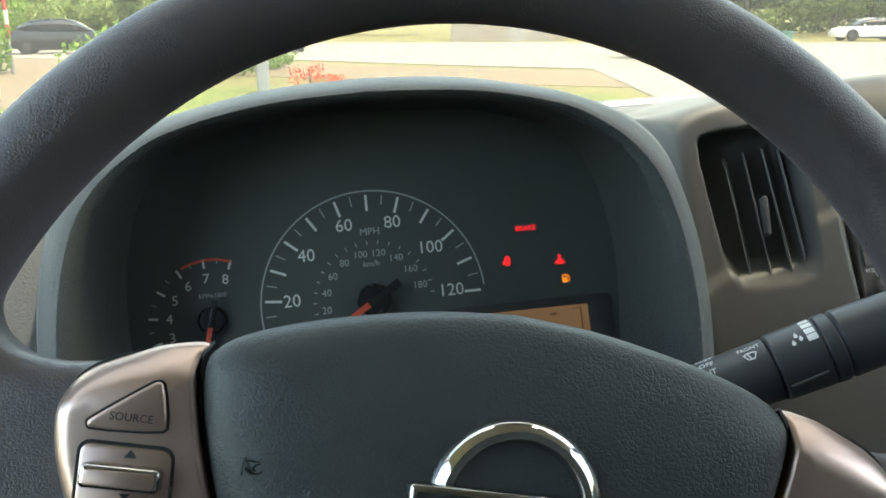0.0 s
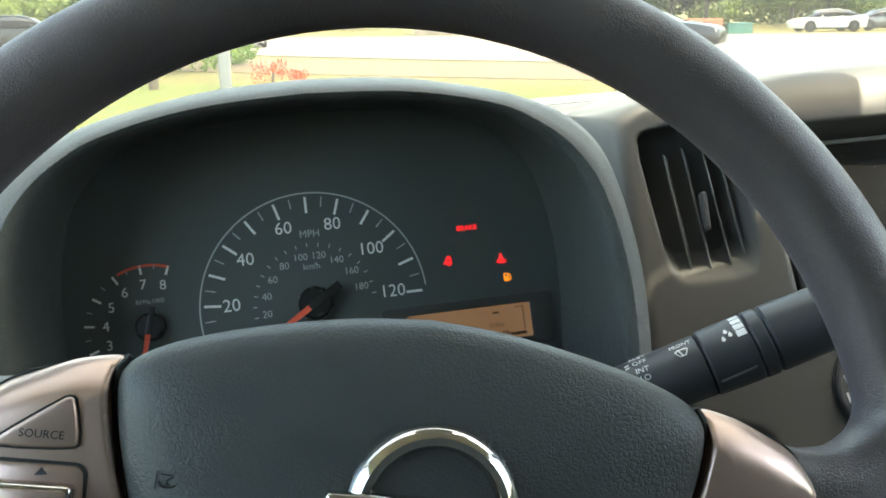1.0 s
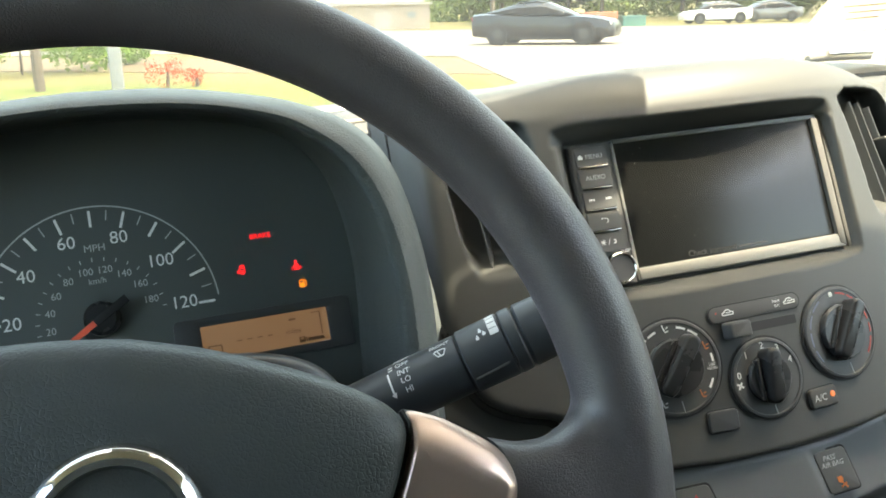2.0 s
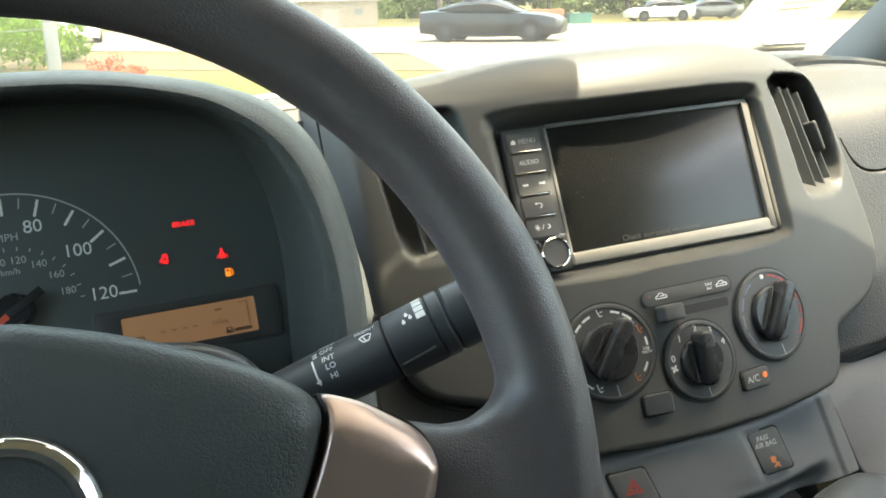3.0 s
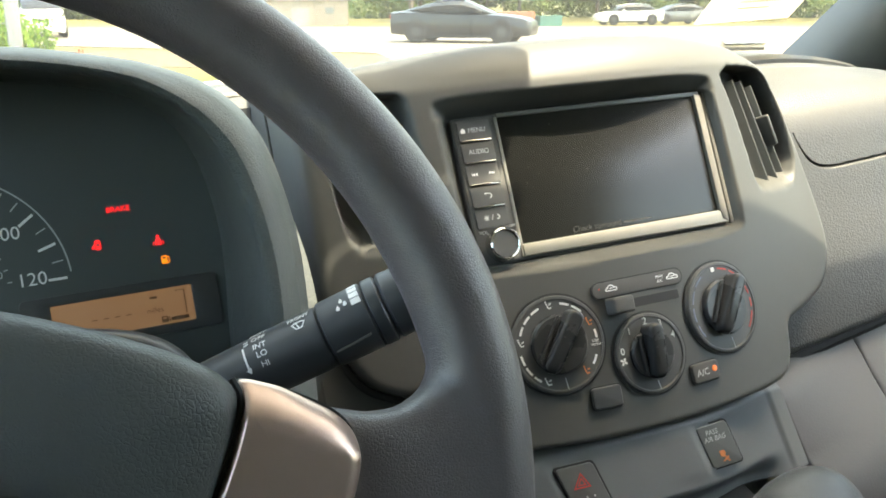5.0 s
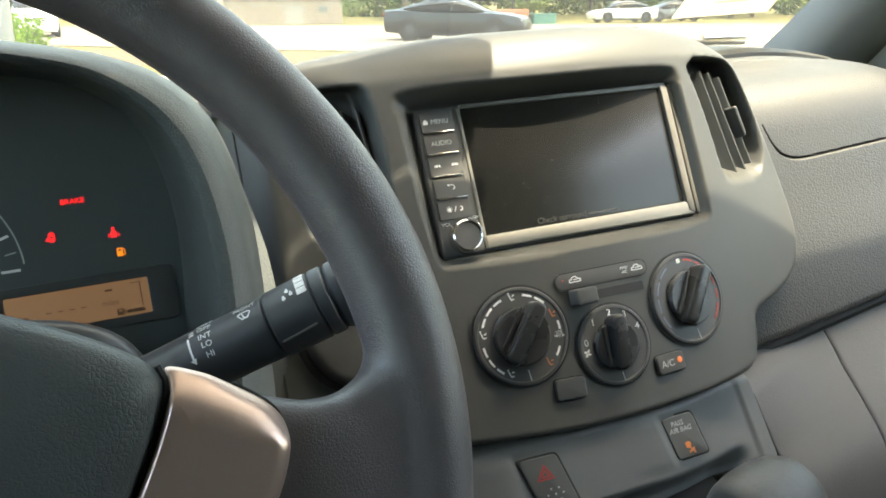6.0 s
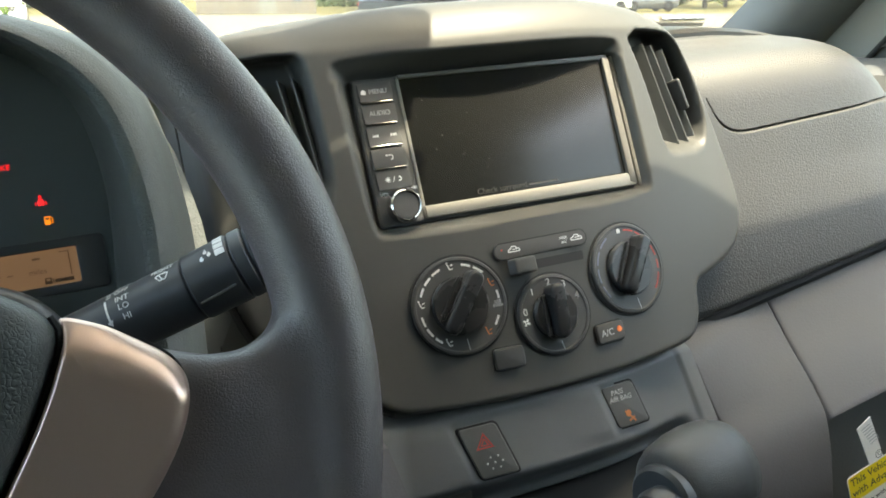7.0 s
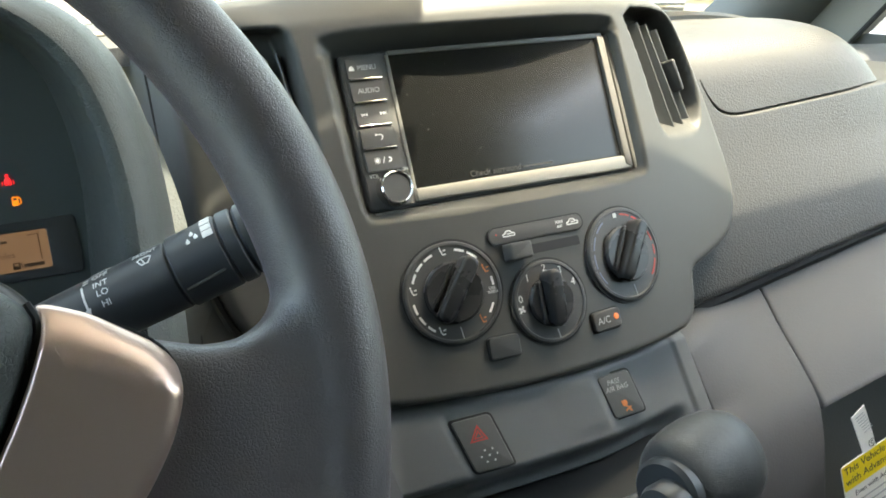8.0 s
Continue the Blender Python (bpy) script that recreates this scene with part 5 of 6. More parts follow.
PADLINE = UNDERSIDE + sorted(PADLINE)


def pad_seam(x):
    return 1.2477 + 0.0195 * math.exp(-max(-0.02, x - 0.5715) / 0.0075) + 0.008 * max(0.0, min(1.0, (x - 0.60) / 0.15))


def passenger_mesh():
    xs = np.concatenate([np.linspace(0.490, 0.563, 34)[:-1], np.linspace(0.563, 0.606, 66)[:-1], np.linspace(0.606, 0.70, 42)[:-1], np.linspace(0.70, 0.791, 66), np.linspace(0.795, 0.90, 16)])
    P = np.zeros((len(xs), len(PADLINE), 3))
    for i, x in enumerate(xs):
        k = max(0.0, x - 0.706)
        cap = math.sqrt(max(0.0, 1 - min(1.0, k / 0.0815) ** 2.4))
        for j, (y, z) in enumerate(PADLINE):
            low = max(0.0, 1 - (z - 1.100) / 0.12) if y < 0.52 else 0.0
            z2 = z + low * (0.16 * (x - 0.50))
            s = pad_seam(x)
            groove = 0.0032 * max(0.0, 1 - abs(z2 - s) / 0.0014) if x > 0.560 and z2 < 1.277 and y < 0.53 else 0.0
            above = max(0.0, z2 - 1.2560)
            if z2 > 1.2560:
                z2 = 1.2560 + above * cap
            P[i, j] = (x, y + groove + 1.6 * k * k + (0.012 * (1 - cap) if above > 0 and y < 0.6 else 0.0), z2)
    return sheet(P, (0, 0.015, -0.012))


whole("passenger_dash", passenger_mesh(), M_PASS, "grey grained passenger dash panel with an airbag seam", "dashboard", "structure")
P = np.zeros((40, 12, 3))
for i, x in enumerate(np.linspace(0.500, 0.956, 40)):
    for j, y in enumerate(np.linspace(0.818, 0.95, 12)):
        P[i, j] = (x, y, ledge_z(x) - 0.004 * max(0.0, 1 - (y - 0.818) / 0.012) - 0.6 * max(0.0, y - 0.90) ** 2)
whole("dash_ledge", sheet(P, (0, 0, -0.012)), M_PASS, "grey raised ledge on the dash top", "dashboard", "structure")

# near-black tube stands in for the shade below the panel's overhang
whole("gap_shade", tube([(x, 0.4765, 1.1085 + 0.155 * (x - 0.50)) for x in np.linspace(0.488, 0.90, 20)], 0.0060, 8), M_GUT, "dark strip painting shade in the gap under the passenger dash", "trim", "structure")

# lower shelf: one section, rising slightly towards the door
SECTION = catmull([(0.520, 1.150), (0.500, 1.139), (0.4715, 1.114), (0.450, 1.091), (0.428, 1.070), (0.410, 1.049), (0.401, 1.020), (0.396, 0.985), (0.392, 0.940), (0.390, 0.860)], 5)


UNDER = catmull([(0.520, 1.150), (0.500, 1.139), (0.4715, 1.114), (0.450, 1.091), (0.428, 1.070), (0.411, 1.052), (0.4055, 1.0455), (0.408, 1.0425), (0.430, 1.040), (0.470, 1.040)], 5)


def shelf_piece(name, x0, x1, section, material, label):
    P = np.zeros((40, len(section), 3))
    cols = sorted(list(x0 + (x1 - x0) * np.linspace(0, 1, 38) ** 1.3) + [x0 + 0.0014, x1 - 0.0014])
    for i, x in enumerate(cols):
        for j, (y, z) in enumerate(section):
            xs_ = x + (0.29 * (1.121 - z) * max(0.0, 1 - (x - x0) / 0.10) if x0 < 0.5 else 0.0)
            e = min(x - x0, x1 - x)
            dip = 0.0008 * max(0.0, 1 - e / 0.0014)
            fwd = 0.040 * max(0.0, min(1.0, (z - 1.045) / 0.07)) * min(1.0, max(0.0, 1 - (x - 0.4805) / 0.113)) ** 1.5 if x0 < 0.5 else 0.0
            P[i, j] = (xs_, y + dip - fwd, z + 0.15 * (x - 0.59) - dip)
    return whole(name, sheet(P, (0, 0.02, -0.01)), material, label, "dashboard", "structure")


shelf_piece("lower_dash_side", 0.5945, 1.02, UNDER, M_SHELF, "mid grey grained lower dash pad above the glove box")

# ---- switch panel under the fascia ----
SWP = frame_of((0.358, 0.4080, 1.107), (1, 0, 0), (0, 0.35, 1))
panel = root("switch_panel", "blue-grey plastic switch panel below the climate controls", "switch panel", SWP)


def crown(x):
    return -0.95 * (x - 0.012) ** 2


def side_fall(x):
    return 0.018 * float(smooth(np.array((x - 0.030) / 0.112)))


def switch_lead(x, y):
    """The panel swells beside each switch and falls steeply down to its edge."""
    out = 0.0
    for sx, sy, w, h in ((-0.0492, -0.0062, 0.0245, 0.0325), (0.0520, -0.0020, 0.0252, 0.0285)):
        q = y - sy
        u = x - (sx - 0.32 * q - w / 2 - 0.0004)
        ends = float(smooth(np.array((h / 2 + 0.007 - abs(q)) / 0.010)))
        rise = float(smooth(np.array((u + 0.042) / 0.036)))
        out += 0.0015 * ends * rise * max(0.0, min(1.0, -u / 0.0056))
    return out


def switch_surface():
    nx, ny = 230, 70
    P = np.zeros((nx, ny, 3))
    for i, u in enumerate(np.linspace(0, 1, nx)):
        for j, y in enumerate(np.linspace(-0.075, 0.029, ny)):
            x0, x1 = -0.118 - 0.10 * (0.02 - y), 0.1325 + 0.28 * (0.015 - y)
            x = x0 + (x1 - x0) * u
            edge = 0.003 * float(smooth(np.array((x0 + 0.024 - x) / 0.018))) + 0.002 * float(smooth(np.array((x - x1 + 0.018) / 0.006))) - side_fall(x)
            roll = 0.020 * float(smooth(np.array((-0.024 - y) / 0.016))) * (1 - float(smooth(np.array((x - 0.085) / 0.045)))) + 0.055 * float(smooth(np.array((-0.043 - y) / 0.014)))
            P[i, j] = (x, y, crown(x) + switch_lead(x, y) + edge - roll - 0.0015 - 0.008 * float(smooth(np.array((y - 0.016) / 0.010))))
    return sheet(P, (0, 0, -0.02))


part("panel", switch_surface(), M_SWITCHP, panel)


def panel_edge(z):
    """The place on the switch panel's outer edge at a height."""
    y = (z - 1.107) / 0.944
    for _ in range(6):
        y = max(-0.075, min(0.029, y))
        x = 0.1325 + 0.28 * (0.015 - y)
        zl = crown(x) - side_fall(x) - 0.0005 - 0.008 * float(smooth(np.array((y - 0.016) / 0.010)))
        y = (z - 1.107 - 0.330 * zl) / 0.944
    return SWP @ Vector((x, max(-0.075, min(0.029, y)), zl))


P = np.zeros((44, len(SECTION), 3))
for j, (ys_, zs_) in enumerate(SECTION):
    e = panel_edge(zs_ - 0.0135)
    for i, u in enumerate(sorted(list(np.linspace(0, 1, 42)) + [0.012, 0.988])):
        x = e.x + 0.0005 + (0.5940 - e.x - 0.0005) * u
        w = 1 - (1 - u) ** 1.7
        dip = 0.0008 * max(0.0, 1 - u / 0.012, 1 - (1 - u) / 0.012)
        P[i, j] = (x, min(e.y, ys_) * (1 - w) + ys_ * w + dip + 1.3 * max(0.0, zs_ - 1.114) * (1 - w), zs_ + 0.15 * (x - 0.59) - dip)
whole("lower_dash", sheet(P, (0, 0.02, -0.01)), M_SHELF, "mid grey grained lower dash pad beside the console", "dashboard", "structure")


def square_switch(name, x, y, w, h, label):
    lift = -side_fall(x) - 0.0012
    well = part(name, plate([(p + q * -0.32, q) for p, q in rrect(w + 0.0028, h + 0.0026, 0.003, 4)], -0.003, 0.0004), M_GUT, panel, label)
    well.matrix_basis = at(x, y, crown(x) + lift) @ pose(0, 0, 0, 0, -math.degrees(-1.9 * (x - 0.012)), 0)
    part("switch_cap", plate([(p + q * -0.32, q) for p, q in rrect(w, h, 0.0025, 4)], -0.001, 0.0017, 0.0007, 3), M_SWITCHCAP, well)
    return well


hz = square_switch("hazard_switch", -0.0492, -0.0062, 0.0245, 0.0325, "dark hazard switch with a red triangle")
tri_o = [(-0.0058, -0.0035), (0.0058, -0.0035), (0.0, 0.0062)]
part("red_triangle", plate(tri_o, 0, 0.0002, hole=[(-0.0044, -0.0027), (0.0044, -0.0027), (0.0, 0.0046)]), M_REDPRINT, hz).matrix_basis = at(-0.002, 0.0055, 0.0017)
part("red_triangle", plate([(-0.0030, -0.0019), (0.0030, -0.0019), (0.0, 0.0031)], 0, 0.0002, hole=[(-0.0019, -0.0013), (0.0019, -0.0013), (0.0, 0.0019)]), M_REDPRINT, hz).matrix_basis = at(-0.002, 0.0055, 0.0017)
for px_, py_ in ((-0.002, -0.004), (0.003, -0.004), (-0.0045, -0.0075), (0.0005, -0.0075), (0.0055, -0.0075), (0.0035, -0.011), (-0.0015, -0.011)):
    part("dot", lathe([(0, 0), (0.0007, 0), (0.0005, 0.0003), (0, 0.0004)], 10), M_DIM, hz).matrix_basis = at(px_ + 0.002, py_, 0.0017)
ab = square_switch("airbag_lamp", 0.0520, -0.0020, 0.0252, 0.0285, "passenger airbag indicator with a dim orange sign")
text("PASS", 0.0048, ab, M_DIM, at(-0.0050, 0.0092, 0.0018))
text("AIR BAG", 0.0048, ab, M_DIM, at(-0.0030, 0.0048, 0.0018))
part("airbag_sign", lathe([(0, 0), (0.0022, 0), (0.0022, 0.0002), (0, 0.0002)], 16), M_ORANGEPRINT, ab).matrix_basis = at(0.0010, -0.0060, 0.0017)
part("airbag_sign", bar2d(-0.0034, 0.0038, 0.0040, -0.0040, 0.0012), M_ORANGEPRINT, ab).matrix_basis = at(0.0020, -0.0080, 0.0017)
part("airbag_sign", bar2d(-0.0010, -0.0030, 0.0036, -0.0010, 0.0012), M_ORANGEPRINT, ab).matrix_basis = at(0.0020, -0.0080, 0.0017)

# ---- console tray and gear selector ----
tray = root("console_tray", "dark plastic console tray in front of the gear selector", "console")
part("tray_lip", tube([(0.258, 0.375, 1.062), (0.290, 0.360, 1.066), (0.340, 0.352, 1.070), (0.390, 0.352, 1.073), (0.430, 0.360, 1.074)], 0.004, 10), M_BLACK, tray)
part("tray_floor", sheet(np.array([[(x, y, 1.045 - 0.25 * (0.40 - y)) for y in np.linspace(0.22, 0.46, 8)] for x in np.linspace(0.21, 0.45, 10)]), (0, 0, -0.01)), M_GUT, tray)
part("console_side", sheet(np.array([[(x + 0.02 * (1.12 - z) / 0.1, 0.400 - 0.9 * (1.12 - z) * 0.6, z) for z in np.linspace(0.95, 1.125, 10)] for x in np.linspace(0.215, 0.243, 6)]), (0, 0.02, 0)), M_SHELF, tray)

gear = root("gear_selector", "black leather-grained gear selector knob with a thumb button", "gear selector", frame_of((0.3825, 0.312, 1.114), (0.95, 0.26, -0.05), (0.05, 0.55, 0.84)))


def knob_mesh():
    bm = bmesh.new()
    rings = []
    prof = [(-0.027, 0.012), (-0.0265, 0.0185), (-0.024, 0.0220), (-0.018, 0.0245), (-0.006, 0.0268), (0.008, 0.0278), (0.020, 0.0272), (0.029, 0.0245), (0.0345, 0.0195), (0.038, 0.0125), (0.039, 0.004)]
    for x, r in prof:
        rings.append([bm.verts.new((x, r * math.cos(a) * 1.02 - 0.004 * (x + 0.034) / 0.07, r * math.sin(a) * 0.86)) for a in np.linspace(0, 2 * math.pi, 33)[:-1]])
    for a, b in zip(rings, rings[1:]):
        for k in range(32):
            bm.faces.new((a[k], a[(k + 1) % 32], b[(k + 1) % 32], b[k]))
    bm.faces.new(rings[0])
    bm.faces.new(list(reversed(rings[-1])))
    return bm


part("knob", knob_mesh(), M_KNOBSKIN, gear, "black leather-grained knob")
bmk = lathe([(0, 0), (0.0185, 0), (0.0185, 0.006), (0.0165, 0.0085), (0, 0.0085)], 36)
part("knob_collar", bmk, M_BLACK, gear).matrix_basis = Matrix.Translation((-0.024, -0.003, 0)) @ pose(0, 0, 0, 0, -90, 0)
part("thumb_button", lathe([(0, 0), (0.0125, 0), (0.0130, 0.010), (0.0115, 0.0140), (0.006, 0.0155), (0, 0.0160)], 36), M_BLACK, gear).matrix_basis = Matrix.Translation((-0.031, -0.007, 0.004)) @ pose(0, 0, 0, 0, -90, 0)
part("lever", tube([(0.004, -0.02, 0), (0.006, -0.10, -0.01), (0.008, -0.20, -0.02)], 0.011, 16), M_BLACK, gear)

# ---- glove box and its hang tag ----
glove = root("glove_box", "dark grey glove box lid under the lower dash", "glove box")
gx = np.linspace(0.580, 1.08, 20)
part("lid", sheet(np.array([[(x, 0.424 + 0.05 * (z - 1.0), z + 0.15 * (x - 0.59)) for z in np.linspace(0.70, 1.036, 14)] for x in gx]), (0, 0.02, 0)), M_LOWDARK, glove)
TAG = frame_of((0.6350, 0.3800, 1.000), (1, 0, 0.24), (-0.24, 0.10, 1))
tag = root("warning_tag", "white and yellow paper warning tag hanging on the glove box", "hang tag", TAG)
part("card", plate(rrect(0.086, 0.120, 0.003, 3), -0.0006, 0.0), M_WHITELABEL, tag).matrix_basis = at(0, -0.042)
part("band", plate(rrect(0.085, 0.0215, 0.0015, 3), 0.0, 0.0002), M_YELLOW, tag).matrix_basis = at(0, 0.0065)
part("strap", plate([(-0.0190, 0.016), (-0.0050, 0.016), (-0.0110, 0.056), (-0.0250, 0.052)], -0.0006, 0.0001), M_WHITELABEL, tag)
text("This Vehicle", 0.0088, tag, M_DARKPRINT, at(-0.0405, 0.0120, 0.0003), align="LEFT")
text("with Advanced", 0.0088, tag, M_DARKPRINT, at(-0.0405, 0.0025, 0.0003), align="LEFT")
text("Even with Ad", 0.0062, tag, M_DARKPRINT, at(-0.0330, -0.0105, 0.0001), align="LEFT")
for k in range(5):
    part("text_line", plate(rrect(0.060, 0.0012, 0.0002, 1), 0, 0.0002), M_DIM, tag).matrix_basis = at(-0.004, -0.018 - 0.006 * k, 0)
for k in range(7):
    part("text_line", plate(rrect(0.0090, 0.0007, 0.0002, 1), 0, 0.0002), M_DIM, tag).matrix_basis = at(-0.0172 + 0.0011 * k, 0.0500 - 0.0025 * k, 0.0001, 10)
part("ring_sign", arc2d(0.0030, 0.0034, 0, 360, 20), M_DARKPRINT, tag).matrix_basis = at(-0.0092, 0.0225, 0.0001)
text("C", 0.0042, tag, M_DARKPRINT, at(-0.0092, 0.0225, 0.0002))

# ---- cabin shell, windscreen, pillars ----
def quad_shell(name, corners, back, material, label, category, kind="structure"):
    a, b, c, d = [np.array(p, float) for p in corners]
    P = np.array([[(a * (1 - u) + b * u) * (1 - v) + (d * (1 - u) + c * u) * v for v in np.linspace(0, 1, 5)] for u in np.linspace(0, 1, 5)])
    return whole(name, sheet(P, back), material, label, category, kind)


ROOF_Y, ROOF_Z = 0.356, 1.830
quad_shell("ceiling", [(-0.62, -0.79, 1.86), (1.12, -0.79, 1.86), (1.12, ROOF_Y, ROOF_Z), (-0.62, ROOF_Y, ROOF_Z)], (0, 0, 0.05), M_ROOF, "pale fabric headliner of the van", "headliner")
# two unseen panels added under the roof edge to block sun
quad_shell("shade_header", [(0.00, ROOF_Y - 0.02, 1.822), (0.315, ROOF_Y - 0.02, 1.822), (0.315, 0.455, 1.738), (0.00, 0.455, 1.738)], (0, 0.004, 0.006), M_ROOF, "unseen pale panel added to shade the instrument hood", "headliner")
quad_shell("shade_header_middle", [(0.386, ROOF_Y - 0.02, 1.822), (0.500, ROOF_Y - 0.02, 1.822), (0.500, 0.390, 1.795), (0.386, 0.390, 1.795)], (0, 0.004, 0.006), M_ROOF, "unseen pale panel added to shade the fascia's left side", "headliner")
# unseen wall added close behind the camera, dark to cut stray light
quad_shell("wall_back", [(-0.62, -0.75, 0.45), (1.12, -0.75, 0.45), (1.12, -0.75, 1.86), (-0.62, -0.75, 1.86)], (0, -0.04, 0), M_DARKWALL, "unseen wall closing the cabin, dark to cut light from behind", "wall")
# floor and door cards kept dark to limit the bounced light
quad_shell("floor", [(-0.62, -0.79, 0.45), (1.12, -0.79, 0.45), (1.12, 0.9, 0.50), (-0.62, 0.9, 0.50)], (0, 0, -0.05), M_CARPET, "dark van floor", "floor")
quad_shell("wall_left", [(-0.62, -0.79, 0.45), (-0.62, 1.02, 0.45), (-0.62, 1.02, 1.26), (-0.62, -0.79, 1.26)], (-0.05, 0, 0), M_DOORCARD, "dark grey door card on the driver's side", "door")
quad_shell("wall_right", [(1.12, -0.79, 0.45), (1.12, 1.02, 0.45), (1.12, 1.02, 1.26), (1.12, -0.79, 1.26)], (0.05, 0, 0), M_DOORCARD, "dark grey door card on the passenger side", "door")
quad_shell("pillar_back_left", [(-0.62, -0.79, 1.26), (-0.62, -0.35, 1.26), (-0.62, -0.45, 1.86), (-0.62, -0.79, 1.86)], (-0.05, 0, 0), M_DOORCARD, "dark grey side panel behind the driver's door", "wall")
quad_shell("pillar_back_right", [(1.12, -0.79, 1.26), (1.12, -0.35, 1.26), (1.12, -0.45, 1.86), (1.12, -0.79, 1.86)], (0.05, 0, 0), M_DOORCARD, "dark grey side panel behind the passenger door", "wall")
quad_shell("firewall", [(-0.62, 1.02, 0.45), (1.12, 1.02, 0.45), (1.12, 1.02, 1.27), (-0.62, 1.02, 1.27)], (0, 0.03, 0), M_GUT, "dark bulkhead under the windscreen", "wall")

PA, PB = np.array((0.995, 1.000, 1.280)), np.array((1.075, ROOF_Y, ROOF_Z))
PC, PD = np.array((1.112, 0.930, 1.240)), np.array((1.120, 0.330, 1.815))
PILLAR = np.array([[(1 - v) * ((1 - u) * PA + u * PB) + v * ((1 - u) * PC + u * PD) + np.array((-0.03, -0.03, 0.0)) * math.sin(math.pi * v) for v in np.linspace(0, 1, 10)] for u in np.linspace(0, 1, 14)])
whole("pillar_right", sheet(PILLAR, (0.02, 0.015, 0)), M_PILLAR, "grey windscreen pillar trim on the passenger side", "pillar", "structure")
# paler skin than the pillar's front: sunlight on its side, as colour
quad_shell("sunlit_pillar_side", [(1.113, 0.940, 1.235), (1.113, 0.842, 1.235), (1.121, 0.280, 1.815), (1.121, 0.335, 1.815)], (0.02, 0, 0), M_TRIM, "windscreen pillar's side, painted paler for the sun on it", "pillar")
whole("door_seal_right", tube([(1.112, 0.840, 1.237), (1.115, 0.560, 1.525), (1.120, 0.278, 1.815)], 0.0035, 8), M_GUT, "dark rubber seal along the passenger window", "trim", "structure")
pl = tube([(-0.600, 0.960, 1.250), (-0.595, 0.830, 1.360), (-0.590, 0.640, 1.530), (-0.585, 0.300, 1.820)], [0.045, 0.042, 0.040, 0.040], 20)
whole("pillar_left", pl, M_TRIM, "grey windscreen pillar trim on the driver's side", "pillar", "structure")
# tint darkens the outdoors as seen through it; the pane casts no shade
ws = quad_shell("window_1", [(-0.60, 1.000, 1.285), (1.01, 1.000, 1.285), (1.08, ROOF_Y, ROOF_Z), (-0.58, ROOF_Y, ROOF_Z)], (0, 0.003, 0.003), M_PANE, "windscreen glass with a tint that dims the view outside", "windscreen")
ws.visible_shadow = False
# side panes added with unequal tints that set the light from each side
quad_shell("window_2", [(1.135, -0.36, 1.262), (1.135, 0.842, 1.262), (1.135, 0.282, 1.812), (1.135, -0.44, 1.812)], (0.004, 0, 0), M_SIDEPANE, "added passenger door window, tinted to cut side light", "window")
quad_shell("window_3", [(-0.640, -0.36, 1.262), (-0.640, 0.930, 1.262), (-0.640, 0.300, 1.812), (-0.640, -0.44, 1.812)], (-0.004, 0, 0), M_DOORPANE, "added driver's door window, tinted less to keep side light", "window")


# ---- rear-view mirror, out of view, added to cast the shadow on the fascia top ----
MIRROR = frame_of((0.343, 0.434, 1.735), (1, 0, 0), (0, 0.2, 1))
mirror = root("rear_view_mirror", "black rear-view mirror out of view, inferred from its shadow", "mirror", MIRROR)
part("housing", plate(rrect(0.240, 0.062, 0.024, 6), -0.018, 0.016, 0.008, 3), M_BLACK, mirror)
part("mirror_glass", plate(rrect(0.226, 0.050, 0.020, 6), 0.0150, 0.0172, 0.0005, 2), mat("mirror_silver", (0.86, 0.87, 0.87), 0.03, metal=1.0), mirror, "silvered mirror glass")
part("stem", lathe([(0, 0.0), (0.011, 0.0), (0.008, 0.02), (0.008, 0.05), (0.013, 0.066), (0, 0.066)], 20), M_BLACK, mirror).matrix_basis = at(0.0, 0.020, -0.002) @ pose(0, 0, 0, -60, 0, 0)

# ---- the sheet of paper behind the windscreen and the wiper ----
def ws_point(x, v, off=0.0):
    y = 1.000 + (ROOF_Y - 1.000) * v
    z = 1.285 + (ROOF_Z - 1.285) * v
    return Vector((x, y, z)) + Vector((0, -0.61, -0.79)) * off


PAPER = frame_of(ws_point(0.862, 0.222, 0.006), (1, 0, 0.0), (0.02, -0.764, 0.645))
paper = root("windscreen_paper", "cream printed paper sheet behind the windscreen", "paper", PAPER)
part("sheet", plate(rrect(0.155, 0.185, 0.002, 2), -0.0004, 0.0), M_PAPER, paper)
for k in range(9):
    part("text_line", plate(rrect(0.09 - 0.02 * (k % 3), 0.0022, 0.0003, 1), 0, 0.0002), M_PAPERINK, paper).matrix_basis = at(0.006 * (k % 2), 0.03 - 0.012 * k, 0)
wiper = root("windscreen_wiper", "black windscreen wiper with a bright steel spring", "wiper")
part("arm", tube([(1.000, 1.035, 1.296), (0.940, 1.028, 1.300), (0.880, 1.020, 1.302)], 0.005, 8), M_MATTSILVER, wiper)
part("spring", tube([(0.990, 1.020, 1.304), (0.910, 1.015, 1.308)], 0.004, 8), M_CHROME, wiper)

# defroster outlet beside the hood
dv = root("defroster_vent", "dark slotted defroster outlet in the dash top", "air vent")
part("frame", tube([(0.08, 0.668, 1.3397), (0.20, 0.676, 1.3393), (0.34, 0.690, 1.3385)], 0.0022, 8), M_WHITELABEL, dv)
part("grille", tube([(0.08, 0.641, 1.3320), (0.20, 0.645, 1.3330), (0.30, 0.655, 1.3365)], 0.0022, 8), M_MATTSILVER, dv)

